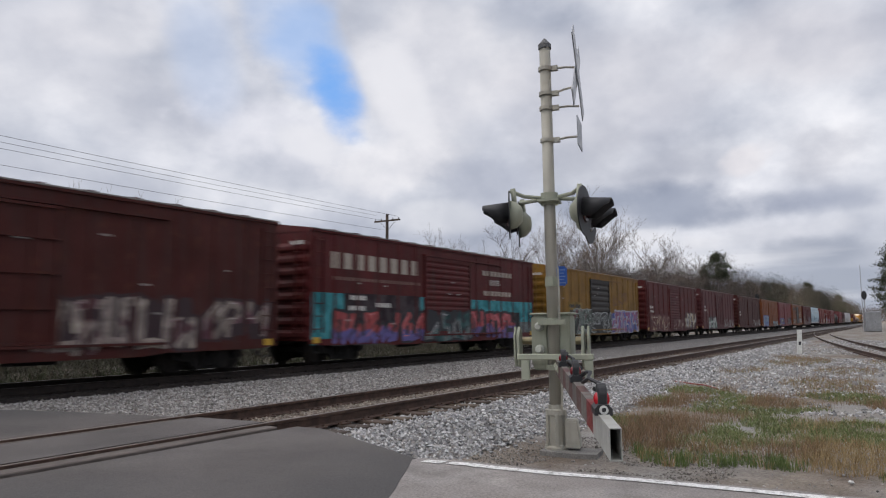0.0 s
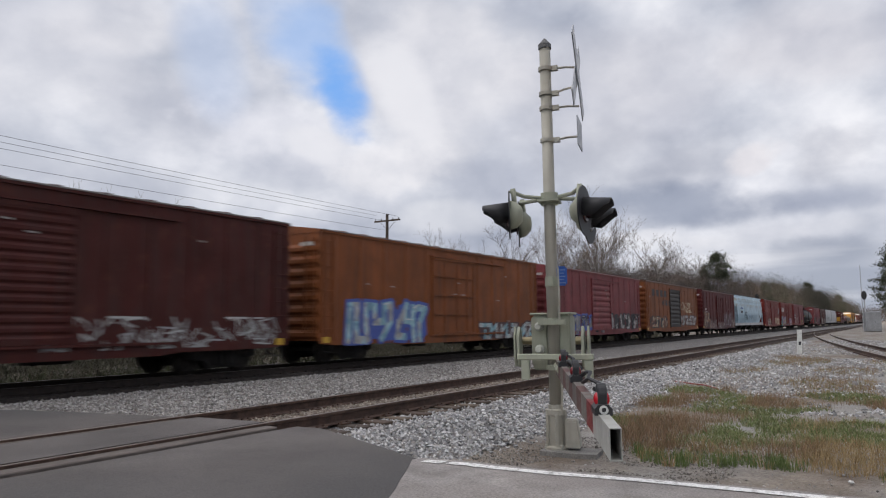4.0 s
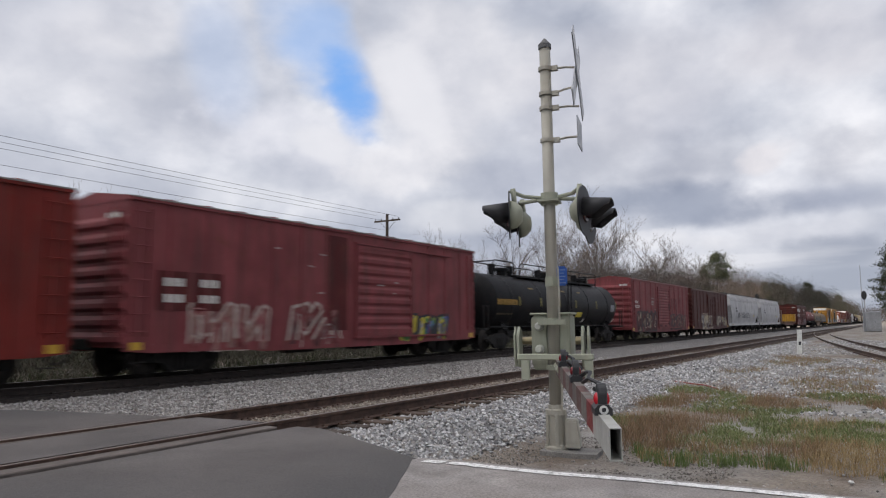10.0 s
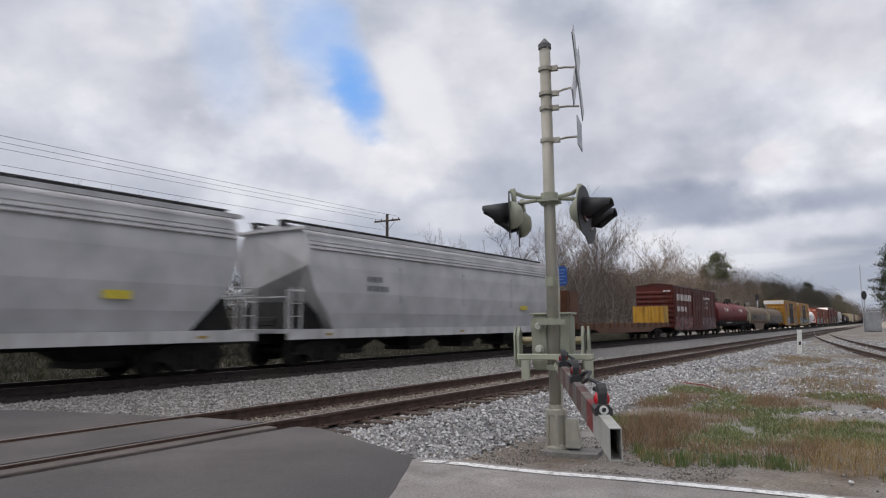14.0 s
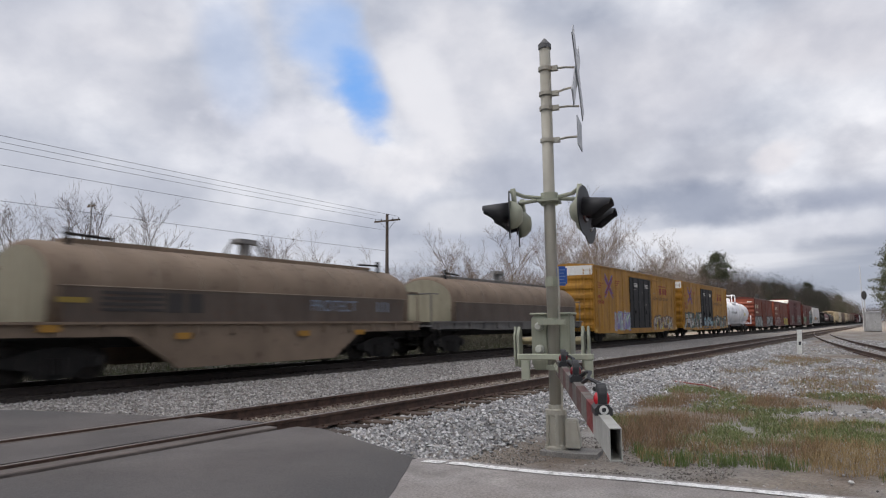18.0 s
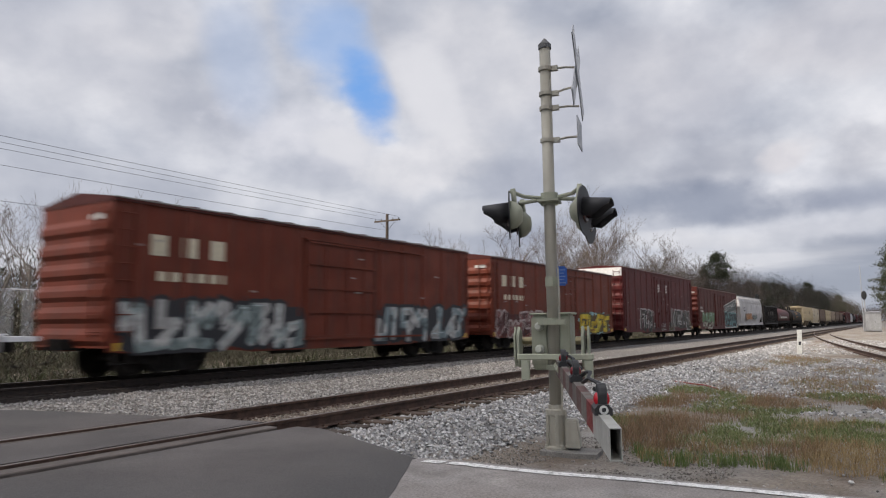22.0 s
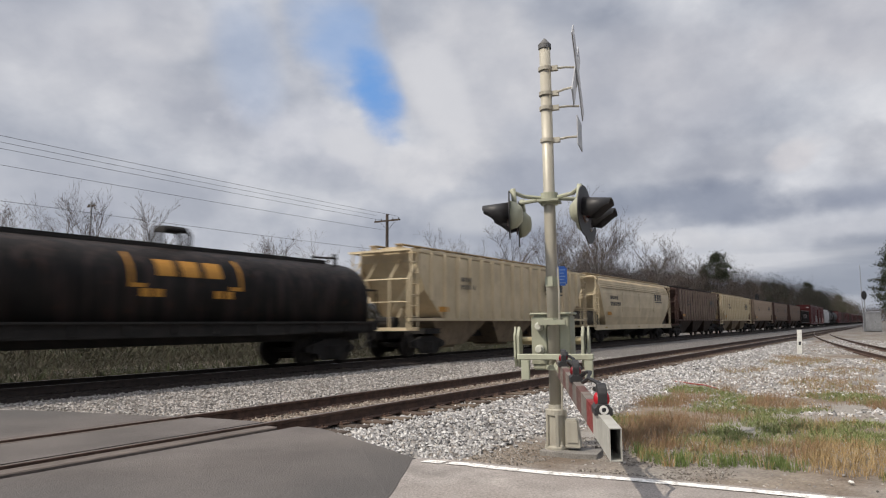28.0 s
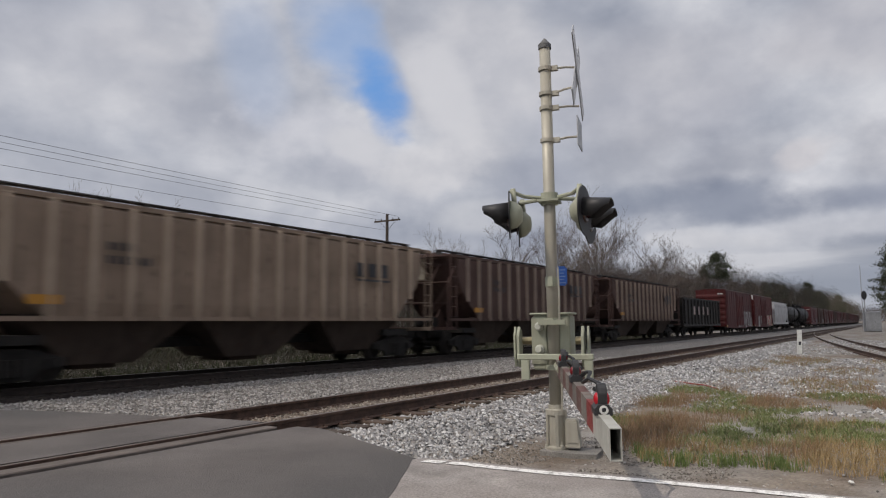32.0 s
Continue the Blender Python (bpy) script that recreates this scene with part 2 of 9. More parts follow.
# ---- sky backdrop: drifting cloud deck ----
def cloud_sky():
    R, verts, faces = 3600, [], []
    n, k = 48, 24
    for j in range(k + 1):
        e = radians(-3 + 68 * j / k)
        for i in range(n + 1):
            a = radians(-28 + 112 * i / n)
            verts.append((R * math.cos(e) * math.cos(a), R * math.cos(e) * math.sin(a), R * math.sin(e)))
    for j in range(k):
        for i in range(n):
            q = j * (n + 1) + i
            faces.append((q, q + n + 1, q + n + 2, q + 1))
    m = bpy.data.materials.new("cloud_deck")
    m.use_nodes = True
    m.cycles.emission_sampling = "NONE"
    t = m.node_tree
    t.nodes.clear()
    out = t.nodes.new("ShaderNodeOutputMaterial")
    em = t.nodes.new("ShaderNodeEmission")
    tc = t.nodes.new("ShaderNodeTexCoord")
    norm = t.nodes.new("ShaderNodeVectorMath")
    norm.operation = "NORMALIZE"
    t.links.new(tc.outputs["Object"], norm.inputs[0])
    d = norm.outputs[0]

    def noise_tex(scale, detail, stretch=(1, 1, 1), off=(0, 0, 0)):
        mp = t.nodes.new("ShaderNodeMapping")
        mp.inputs["Scale"].default_value, mp.inputs["Location"].default_value = stretch, off
        nn = t.nodes.new("ShaderNodeTexNoise")
        nn.inputs["Scale"].default_value, nn.inputs["Detail"].default_value = scale, detail
        t.links.new(d, mp.inputs[0])
        t.links.new(mp.outputs[0], nn.inputs["Vector"])
        return nn.outputs[0]

    def blob(az, el, ra, re, tilt, jitter, wob=2.6, hard=(2.0, 0.0)):
        """1 inside a soft ellipse round a direction, 0 outside."""
        c, s = math.cos(radians(az)), math.sin(radians(az))
        right, up = Vector((s, -c, 0)), Vector((-c * math.sin(radians(el)), -s * math.sin(radians(el)), math.cos(radians(el))))
        ct, st = math.cos(radians(tilt)), math.sin(radians(tilt))
        u, v = (right * ct + up * st) / math.tan(radians(ra)), (up * ct - right * st) / math.tan(radians(re))
        centre = Vector((c * math.cos(radians(el)), s * math.cos(radians(el)), math.sin(radians(el))))
        total = None
        for ax in (u, v):
            dot = t.nodes.new("ShaderNodeVectorMath")
            dot.operation = "DOT_PRODUCT"
            t.links.new(d, dot.inputs[0])
            dot.inputs[1].default_value = ax
            off = t.nodes.new("ShaderNodeMath")
            off.operation = "SUBTRACT"
            t.links.new(dot.outputs["Value"], off.inputs[0])
            off.inputs[1].default_value = ax.dot(centre)
            sq = t.nodes.new("ShaderNodeMath")
            sq.operation = "MULTIPLY"
            t.links.new(off.outputs[0], sq.inputs[0])
            t.links.new(off.outputs[0], sq.inputs[1])
            if total is None:
                total = sq.outputs[0]
            else:
                ad = t.nodes.new("ShaderNodeMath")
                ad.operation = "ADD"
                t.links.new(total, ad.inputs[0])
                t.links.new(sq.outputs[0], ad.inputs[1])
                total = ad.outputs[0]
        w = t.nodes.new("ShaderNodeMath")
        w.operation = "MULTIPLY_ADD"
        t.links.new(jitter, w.inputs[0])
        w.inputs[1].default_value, w.inputs[2].default_value = wob, -wob / 2
        ad = t.nodes.new("ShaderNodeMath")
        ad.operation = "ADD"
        t.links.new(total, ad.inputs[0])
        t.links.new(w.outputs[0], ad.inputs[1])
        mr = t.nodes.new("ShaderNodeMapRange")
        mr.interpolation_type = "SMOOTHSTEP"
        mr.inputs["From Min"].default_value, mr.inputs["From Max"].default_value = hard[0], hard[1]
        t.links.new(ad.outputs[0], mr.inputs["Value"])
        return mr.outputs[0]

    soft = noise_tex(3.4, 7, (1, 1, 2.1))
    fine = noise_tex(8.5, 10, (1, 1, 1.6), (3.1, 1.2, 0.4))
    curl = noise_tex(17, 10, (1, 1, 1.2), (0.7, 5.2, 1.4))
    band = noise_tex(3.0, 6, (1, 1, 9.0), (0.4, 2.2, 0))
    base = mix(t, ramp(t, soft, 0.34, 0.66), (0.52, 0.555, 0.625), (0.78, 0.80, 0.84))
    base = mix(t, ramp(t, fine, 0.36, 0.70), mix(t, 1.0, base, (0.81, 0.835, 0.875), "MULTIPLY"), mix(t, 1.0, base, (1.15, 1.145, 1.13), "MULTIPLY"))
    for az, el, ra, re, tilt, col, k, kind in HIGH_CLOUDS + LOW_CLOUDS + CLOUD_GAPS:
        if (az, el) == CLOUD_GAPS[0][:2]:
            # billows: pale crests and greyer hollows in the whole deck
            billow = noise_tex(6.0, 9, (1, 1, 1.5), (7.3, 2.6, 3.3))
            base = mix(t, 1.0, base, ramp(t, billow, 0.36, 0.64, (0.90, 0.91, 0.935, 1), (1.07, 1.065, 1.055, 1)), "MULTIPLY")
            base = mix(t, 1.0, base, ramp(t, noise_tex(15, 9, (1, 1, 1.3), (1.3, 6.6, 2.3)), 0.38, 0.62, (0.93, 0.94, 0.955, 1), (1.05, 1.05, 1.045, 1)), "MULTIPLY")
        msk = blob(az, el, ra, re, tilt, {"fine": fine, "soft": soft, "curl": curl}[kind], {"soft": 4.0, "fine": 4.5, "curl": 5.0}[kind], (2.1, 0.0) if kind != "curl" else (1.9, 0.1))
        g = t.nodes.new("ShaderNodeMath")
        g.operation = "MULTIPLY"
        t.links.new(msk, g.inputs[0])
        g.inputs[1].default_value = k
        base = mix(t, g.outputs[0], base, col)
    sep = t.nodes.new("ShaderNodeSeparateXYZ")
    t.links.new(d, sep.inputs[0])
    low = t.nodes.new("ShaderNodeMapRange")
    low.inputs["From Min"].default_value, low.inputs["From Max"].default_value = 0.115, 0.05
    t.links.new(sep.outputs["Z"], low.inputs["Value"])
    base = mix(t, low.outputs[0], base, ramp(t, band, 0.40, 0.58, (0.40, 0.445, 0.525, 1), (0.75, 0.775, 0.815, 1)))
    t.links.new(base, em.inputs[0])
    em.inputs[1].default_value = 0.96
    t.links.new(em.outputs[0], out.inputs[0])
    ob = raw_mesh("backdrop", verts, faces, m, "structure", "broken grey and white cloud deck with a blue gap", "sky", True)
    ob.matrix_basis = Matrix.Translation(EYE)
    return ob


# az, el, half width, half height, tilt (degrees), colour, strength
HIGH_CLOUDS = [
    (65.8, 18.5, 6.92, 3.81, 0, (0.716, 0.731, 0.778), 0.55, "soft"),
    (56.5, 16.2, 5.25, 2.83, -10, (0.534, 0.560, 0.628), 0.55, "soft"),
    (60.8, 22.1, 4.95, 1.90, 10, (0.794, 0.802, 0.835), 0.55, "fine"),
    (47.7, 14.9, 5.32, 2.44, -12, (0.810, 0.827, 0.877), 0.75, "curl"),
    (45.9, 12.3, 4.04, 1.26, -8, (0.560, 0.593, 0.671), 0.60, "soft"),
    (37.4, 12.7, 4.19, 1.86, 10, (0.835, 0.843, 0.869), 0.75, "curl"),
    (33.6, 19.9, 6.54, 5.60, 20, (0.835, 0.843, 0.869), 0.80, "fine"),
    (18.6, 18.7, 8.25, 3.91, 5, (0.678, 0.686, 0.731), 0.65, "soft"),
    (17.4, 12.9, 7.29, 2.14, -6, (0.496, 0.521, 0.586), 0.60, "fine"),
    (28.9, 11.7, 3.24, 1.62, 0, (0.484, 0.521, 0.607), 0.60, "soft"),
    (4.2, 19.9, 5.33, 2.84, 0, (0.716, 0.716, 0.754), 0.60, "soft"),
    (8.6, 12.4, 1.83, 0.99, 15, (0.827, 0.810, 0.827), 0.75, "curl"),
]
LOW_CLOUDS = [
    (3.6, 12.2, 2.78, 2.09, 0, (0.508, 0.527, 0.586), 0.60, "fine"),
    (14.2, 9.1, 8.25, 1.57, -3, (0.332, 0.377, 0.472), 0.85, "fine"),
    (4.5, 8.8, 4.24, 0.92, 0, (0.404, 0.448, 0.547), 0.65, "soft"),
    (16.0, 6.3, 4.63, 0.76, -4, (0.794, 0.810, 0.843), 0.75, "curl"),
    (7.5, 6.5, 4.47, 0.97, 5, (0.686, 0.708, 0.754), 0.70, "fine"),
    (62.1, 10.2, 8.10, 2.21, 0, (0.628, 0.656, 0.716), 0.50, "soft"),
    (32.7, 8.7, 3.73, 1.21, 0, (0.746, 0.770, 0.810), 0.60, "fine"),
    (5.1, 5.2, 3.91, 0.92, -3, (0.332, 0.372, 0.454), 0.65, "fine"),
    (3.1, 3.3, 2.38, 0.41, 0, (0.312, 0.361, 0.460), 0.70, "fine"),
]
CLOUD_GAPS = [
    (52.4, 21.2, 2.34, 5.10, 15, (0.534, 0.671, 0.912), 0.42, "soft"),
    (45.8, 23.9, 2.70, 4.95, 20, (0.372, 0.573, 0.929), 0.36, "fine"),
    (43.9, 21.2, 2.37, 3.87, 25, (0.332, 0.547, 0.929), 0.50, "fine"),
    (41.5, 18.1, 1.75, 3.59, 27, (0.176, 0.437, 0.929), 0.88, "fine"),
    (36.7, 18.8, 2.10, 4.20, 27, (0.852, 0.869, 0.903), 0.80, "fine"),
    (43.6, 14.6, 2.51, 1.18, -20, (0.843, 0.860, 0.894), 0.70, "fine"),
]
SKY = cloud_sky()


# ---- cloud bank out of view, added to hide the sun until it drifts clear ----
CLOUD_H = 520.0
CLOUD_AHEAD = Vector((0.555, 0.832, 0.0))
CLOUD_SPEED = 9.6
CLOUD_LONG, CLOUD_WIDE = 620.0, 520.0


def unseen_cloud_bank():
    """A wide, thin cloud sheet, added out of view, that blocks the sun and scatters sunlight downwards; behind its
    ragged edge lies a clear lane and then a thin veil.
    """
    t_mat = bpy.data.materials.new("cloud_vapour")
    t_mat.use_nodes = True
    t = t_mat.node_tree
    t.nodes.clear()
    out = t.nodes.new("ShaderNodeOutputMaterial")
    thick = t.nodes.new("ShaderNodeBsdfTranslucent")
    thick.inputs[0].default_value = (0.93, 0.94, 0.96, 1)
    clear = t.nodes.new("ShaderNodeBsdfTransparent")
    blend = t.nodes.new("ShaderNodeMixShader")
    tc = t.nodes.new("ShaderNodeTexCoord")
    sep = t.nodes.new("ShaderNodeSeparateXYZ")
    t.links.new(tc.outputs["Object"], sep.inputs[0])
    rag = t.nodes.new("ShaderNodeTexNoise")
    rag.inputs["Scale"].default_value, rag.inputs["Detail"].default_value = 0.02, 6
    t.links.new(tc.outputs["Object"], rag.inputs["Vector"])
    wob = t.nodes.new("ShaderNodeMath")
    wob.operation = "MULTIPLY_ADD"
    wob.inputs[1].default_value = 24.0
    t.links.new(rag.outputs[0], wob.inputs[0])
    t.links.new(sep.outputs["X"], wob.inputs[2])
    fade = t.nodes.new("ShaderNodeMapRange")
    fade.interpolation_type = "SMOOTHSTEP"
    fade.inputs["From Min"].default_value, fade.inputs["From Max"].default_value = 9.0, -17.0
    t.links.new(wob.outputs[0], fade.inputs["Value"])
    veil = t.nodes.new("ShaderNodeMapRange")
    veil.interpolation_type = "SMOOTHSTEP"
    veil.inputs["From Min"].default_value, veil.inputs["From Max"].default_value, veil.inputs["To Max"].default_value = 32.0, 120.0, 0.88
    t.links.new(wob.outputs[0], veil.inputs["Value"])
    cover = t.nodes.new("ShaderNodeMath")
    cover.operation = "MAXIMUM"
    t.links.new(fade.outputs[0], cover.inputs[0])
    t.links.new(veil.outputs[0], cover.inputs[1])
    t.links.new(cover.outputs[0], blend.inputs[0])
    t.links.new(clear.outputs[0], blend.inputs[1])
    t.links.new(thick.outputs[0], blend.inputs[2])
    t.links.new(blend.outputs[0], out.inputs[0])
    verts, faces, n = [], [], 24
    for j in range(n + 1):
        for i in range(n + 1):
            x, y = -CLOUD_LONG + (CLOUD_LONG + 420) * i / n, -CLOUD_WIDE + 2 * CLOUD_WIDE * j / n
            verts.append((x, y, 14 * noise.noise((x * 0.006, y * 0.006, 2))))
    for j in range(n):
        for i in range(n):
            q = j * (n + 1) + i
            faces.append((q, q + 1, q + n + 2, q + n + 1))
    return raw_mesh("unseen_cloud_bank", verts, faces, t_mat, "structure", "unseen cloud bank overhead, added to shade the sun until it drifts clear", "cloud", True)


CLOUD = unseen_cloud_bank()


def cloud_pose(t):
    """The bank draws back from its clear edge, so that the sun reaches the yard from about 23 s on."""
    foot = Vector((22.0, 8.0, 0.0)) - CLOUD_AHEAD * CLOUD_SPEED * (t - 23.85)
    return Matrix.Translation(foot + S_DIR * (CLOUD_H / S_DIR.z)) @ pose(0, 0, 0, 0, 0, math.degrees(math.atan2(CLOUD_AHEAD.y, CLOUD_AHEAD.x)))


# ---- ground ----
NEAR, MAIN = 7.59, 16.36


def smooth01(a, b, v):
    q = min(1, max(0, (v - a) / (b - a)))
    return q * q * (3 - 2 * q)


def ground_z(x, y):
    z = -0.26 + 0.05 * noise.noise((x * 0.12, y * 0.12, 0)) + 0.025 * noise.noise((x * 0.6, y * 0.6, 4))
    if x < 7.0:
        z -= 0.25 * smooth01(7.0, 5.6, x)
    z -= 0.55 * smooth01(19.2, 22.5, y) - 0.35 * smooth01(23.5, 27, y)
    z += 0.16 * smooth01(40, 90, x) * smooth01(9.0, 5.0, y)
    return z


def axis_steps(lo, hi, far):
    v = [-far, -900, -350, -140, -60]
    v = [q for q in v if q < lo]
    q = lo
    while q < hi:
        v.append(q)
        q += 0.5 if q < 34 else 2.0 if q < 80 else 8.0
    return v + [hi, hi * 1.6, hi * 3, far]


def build_ground():
    xs, ys = axis_steps(-12, 260, 4500), axis_steps(-12, 46, 4500)
    verts = [(x, y, ground_z(x, y)) for y in ys for x in xs]
    n = len(xs)
    faces = [(j * n + i, j * n + i + 1, (j + 1) * n + i + 1, (j + 1) * n + i) for j in range(len(ys) - 1) for i in range(n - 1)]
    raw_mesh("ground", verts, faces, M_GROUND, "structure", "bare sandy soil with pale gravel patches", "ground", True)


build_ground()


def bed(name, prof, x0, x1, step, label, material=None):
    """A gravel bed: a cross profile of (y, z) run along x with a rough top."""
    xs = []
    x = x0
    while x < x1:
        xs.append(x)
        x += step if x < 45 else step * 6 if x < 120 else step * 40
    xs.append(x1)
    verts, m = [], len(prof)
    for x in xs:
        for i, (y, z) in enumerate(prof):
            wob = 0.0 if i in (0, m - 1) else 0.035 * noise.noise((x * 2.3, y * 2.3, 1.7))
            verts.append((x, y + 0.10 * noise.noise((x * 0.7, y, 9)), z + wob))
    faces = [(j * m + i, (j + 1) * m + i, (j + 1) * m + i + 1, j * m + i + 1) for j in range(len(xs) - 1) for i in range(m - 1)]
    raw_mesh(name, verts, faces, material or M_GRAVEL, "structure", label, "gravel", True)


bed("ballast_bed", [(3.4, -0.42), (4.3, -0.27), (4.9, -0.235), (5.4, -0.20), (5.8, -0.175), (6.2, -0.19), (6.6, -0.185), (6.92, -0.155), (7.2, -0.142), (7.6, -0.14), (8.0, -0.142), (8.27, -0.155), (8.6, -0.16), (9.0, -0.17), (9.6, -0.15), (10.5, -0.19), (11.6, -0.20), (12.8, -0.21), (13.8, -0.235), (14.6, -0.255), (15.0, -0.265), (15.4, -0.30), (16.4, -0.30), (17.6, -0.30), (18.3, -0.26), (19.3, -0.5), (20.4, -1.0)],
    5.3, 900, 0.3, "pale grey crushed stone ballast under the tracks")


# main line bed: oil stain plus the train's shade, put into its colour
bed("fouled_ballast", [(14.96, -0.40), (15.0, -0.275), (15.05, -0.165), (15.6, -0.18), (16.4, -0.18), (17.2, -0.18), (17.7, -0.165), (18.4, -0.23), (19.2, -0.46), (20.2, -0.98)], 5.2, 500, 0.3, "ballast under the main line, darkened for oil stain and train shade", mottled("fouled_shaded_gravel", (0.016, 0.012, 0.010), (0.040, 0.030, 0.025), 16, 0.95, 45, 1.0, 0.05))


def scatter_stones(name, spots, lo, hi, label, seed, material=None):
    """Loose crushed stones: squashed, skewed octahedra joined into one mesh."""
    rng = np.random.default_rng(seed)
    n = len(spots)
    base = np.array([(1, 0, 0), (-1, 0, 0), (0, 1, 0), (0, -1, 0), (0, 0, 1), (0, 0, -1)], float)
    tri = np.array([(0, 2, 4), (2, 1, 4), (1, 3, 4), (3, 0, 4), (2, 0, 5), (1, 2, 5), (3, 1, 5), (0, 3, 5)])
    size = rng.uniform(lo, hi, (n, 1, 1))
    v = base[None] * size * rng.uniform(0.55, 1.25, (n, 6, 1))
    v += rng.normal(0, 0.22, (n, 6, 3)) * size
    a = rng.uniform(0, 6.283, n)
    c, s = np.cos(a)[:, None], np.sin(a)[:, None]
    v = np.stack([v[..., 0] * c - v[..., 1] * s, v[..., 0] * s + v[..., 1] * c, v[..., 2] * 0.75], -1)
    v += np.asarray(spots)[:, None, :]
    f = tri[None] + (np.arange(n) * 6)[:, None, None]
    me = bpy.data.meshes.new(name)
    me.from_pydata(v.reshape(-1, 3).tolist(), [], f.reshape(-1, 3).tolist())
    me.materials.append(material or M_STONE)
    return tagged(new(name, me), label, "gravel", "", "stuff")


# ---- road ----
ROAD_EDGE = [(-60, 9.5), (-12, 8.1), (-4, 7.0), (0.8, 6.52), (2.1, 6.36), (3.6, 6.06), (4.09, 5.86), (4.6, 6.02), (5.4, 6.35), (6.2, 6.62)]


def road_strip(name, rows, left, top, material, label, low=-0.5):
    """A slab between x = left and a wandering right edge; rows are (y, right edge x)."""
    bm = bmesh.new()
    a, b, c, d2 = [], [], [], []
    for y, x in rows:
        z = top(y)
        a.append(bm.verts.new((left, y, z)))
        b.append(bm.verts.new((x, y, z)))
        c.append(bm.verts.new((x + 0.12, y, z - 0.07)))
        d2.append(bm.verts.new((x + 0.16, y, low)))
    for i in range(len(rows) - 1):
        for p, q in ((a, b), (b, c), (c, d2)):
            bm.faces.new((p[i], q[i], q[i + 1], p[i + 1]))
    ob = part(name, bm, material)
    return tagged(ob, label, "road", "", "structure")


def jag(x, y, amp=0.05):
    return x + amp * noise.noise((y * 3.1, x, 2)) + amp * 0.6 * noise.noise((y * 9, x, 5))


def road_top(y):
    return -0.10 * smooth01(5.6, 2.6, y) - 0.05 * smooth01(3, -8, y)


def build_road():
    def fine(y0, y1, edge, step=0.12):
        n = max(2, int((y1 - y0) / step))
        return [(y0 + (y1 - y0) * i / n, jag(edge(y0 + (y1 - y0) * i / n), y0 + (y1 - y0) * i / n)) for i in range(n + 1)]

    def edge(y):
        for (ya, xa), (yb, xb) in zip(ROAD_EDGE, ROAD_EDGE[1:]):
            if ya <= y <= yb:
                return xa + (xb - xa) * (y - ya) / (yb - ya)
        return ROAD_EDGE[-1][1]

    # old pale surface, ending on a slanting seam
    bm = bmesh.new()
    ring = [(-9, -60), (-9, -1.0)] + [(x, 4.12 - (5.8 - x) * 0.52 + 0.04 * noise.noise((x * 4, 0, 7))) for x in np.linspace(-4, 5.82, 40)]
    right = [(jag(edge(y), y, 0.03) + 0.10, y) for y in np.linspace(4.09, -11, 120)] + [(9.6, -60)]
    q = [bm.verts.new((x, y, road_top(y) - 0.004)) for x, y in ring + right]
    bm.faces.new(q)
    low = [bm.verts.new((v.co.x + 0.1, v.co.y, -0.6)) for v in q]
    for i in range(len(q) - 1):
        bm.faces.new((q[i], q[i + 1], low[i + 1], low[i]))
    bmesh.ops.triangulate(bm, faces=bm.faces[:1])
    tagged(part("road", bm, M_OLDROAD), "worn pale grey asphalt road", "road", "", "structure")
    # newer dark patch up to the near track
    bm = bmesh.new()
    seam = [(x, 4.12 - (5.8 - x) * 0.52 + 0.04 * noise.noise((x * 4, 0, 7))) for x in np.linspace(-4, 5.82, 40)]
    right = [(jag(edge(y), y, 0.045), y) for y in np.linspace(4.12, 6.50, 32)]
    ring = [(-9, -1.0)] + seam + right + [(-9, 6.50)]
    q = [bm.verts.new((x, y, road_top(y))) for x, y in ring]
    bm.faces.new(q)
    low = [bm.verts.new((v.co.x + 0.1, v.co.y, -0.5)) for v in q]
    for i in range(len(q) - 1):
        bm.faces.new((q[i], q[i + 1], low[i + 1], low[i]))
    bmesh.ops.triangulate(bm, faces=bm.faces[:1])
    tagged(part("road_patch", bm, M_ASPHALT), "newer dark asphalt approach beside the track", "road", "", "structure")
    road_strip("road_gauge", fine(7.02, 8.17, lambda y: 6.5 - (y - 7) * 0.12), -9, lambda y: 0.03, M_ASPHALT, "dark asphalt between the rails of the near track")
    road_strip("road_middle", fine(8.62, 14.55, lambda y: 6.36 - (y - 8.75) * 0.24 if y < 10.8 else 5.87 - (y - 10.8) * 0.35), -9, lambda y: 0.0, M_ASPHALT, "dark asphalt between the two tracks")
    road_strip("road_main_gauge", fine(15.85, 16.9, lambda y: 4.6), -9, lambda y: -0.01, M_ASPHALT, "dark asphalt between the rails of the main track")
    road_strip("road_far", [(18.2, 4.6), (40, 3.6), (160, 0.0)], -9, lambda y: -0.05 - 0.3 * smooth01(18, 30, y), M_ASPHALT, "asphalt road beyond the tracks")
    # timbers along the rails at the crossing
    for y0, y1, x1, z in ((6.53, 6.76, 6.3, 0.03), (8.42, 8.60, 6.2, 0.03), (6.93, 7.0, 6.3, -0.06), (8.19, 8.27, 6.2, 0.03), (14.58, 15.5, 5.0, 0.0), (16.95, 17.03, 4.8, -0.05), (17.2, 18.15, 4.7, 0.0)):
        for k in range(3):
            bm = bmesh.new()
            a = x1 - 4.9 * (k + 1) + 0.02
            box(bm, a, x1 - 4.9 * k, y0 + 0.01, y1 - 0.01, -0.2, z + 0.003 * k)
            bmesh.ops.bevel(bm, geom=bm.edges[:], offset=0.012, segments=1, affect="EDGES")
            tagged(part("crossing_plank", bm, M_PLANK), "weathered timber crossing plank beside the rail", "plank", "crossing planks", "structure")
    # white edge line, broken near its end
    bm = bmesh.new()
    y = 4.0
    rng = random.Random(4)
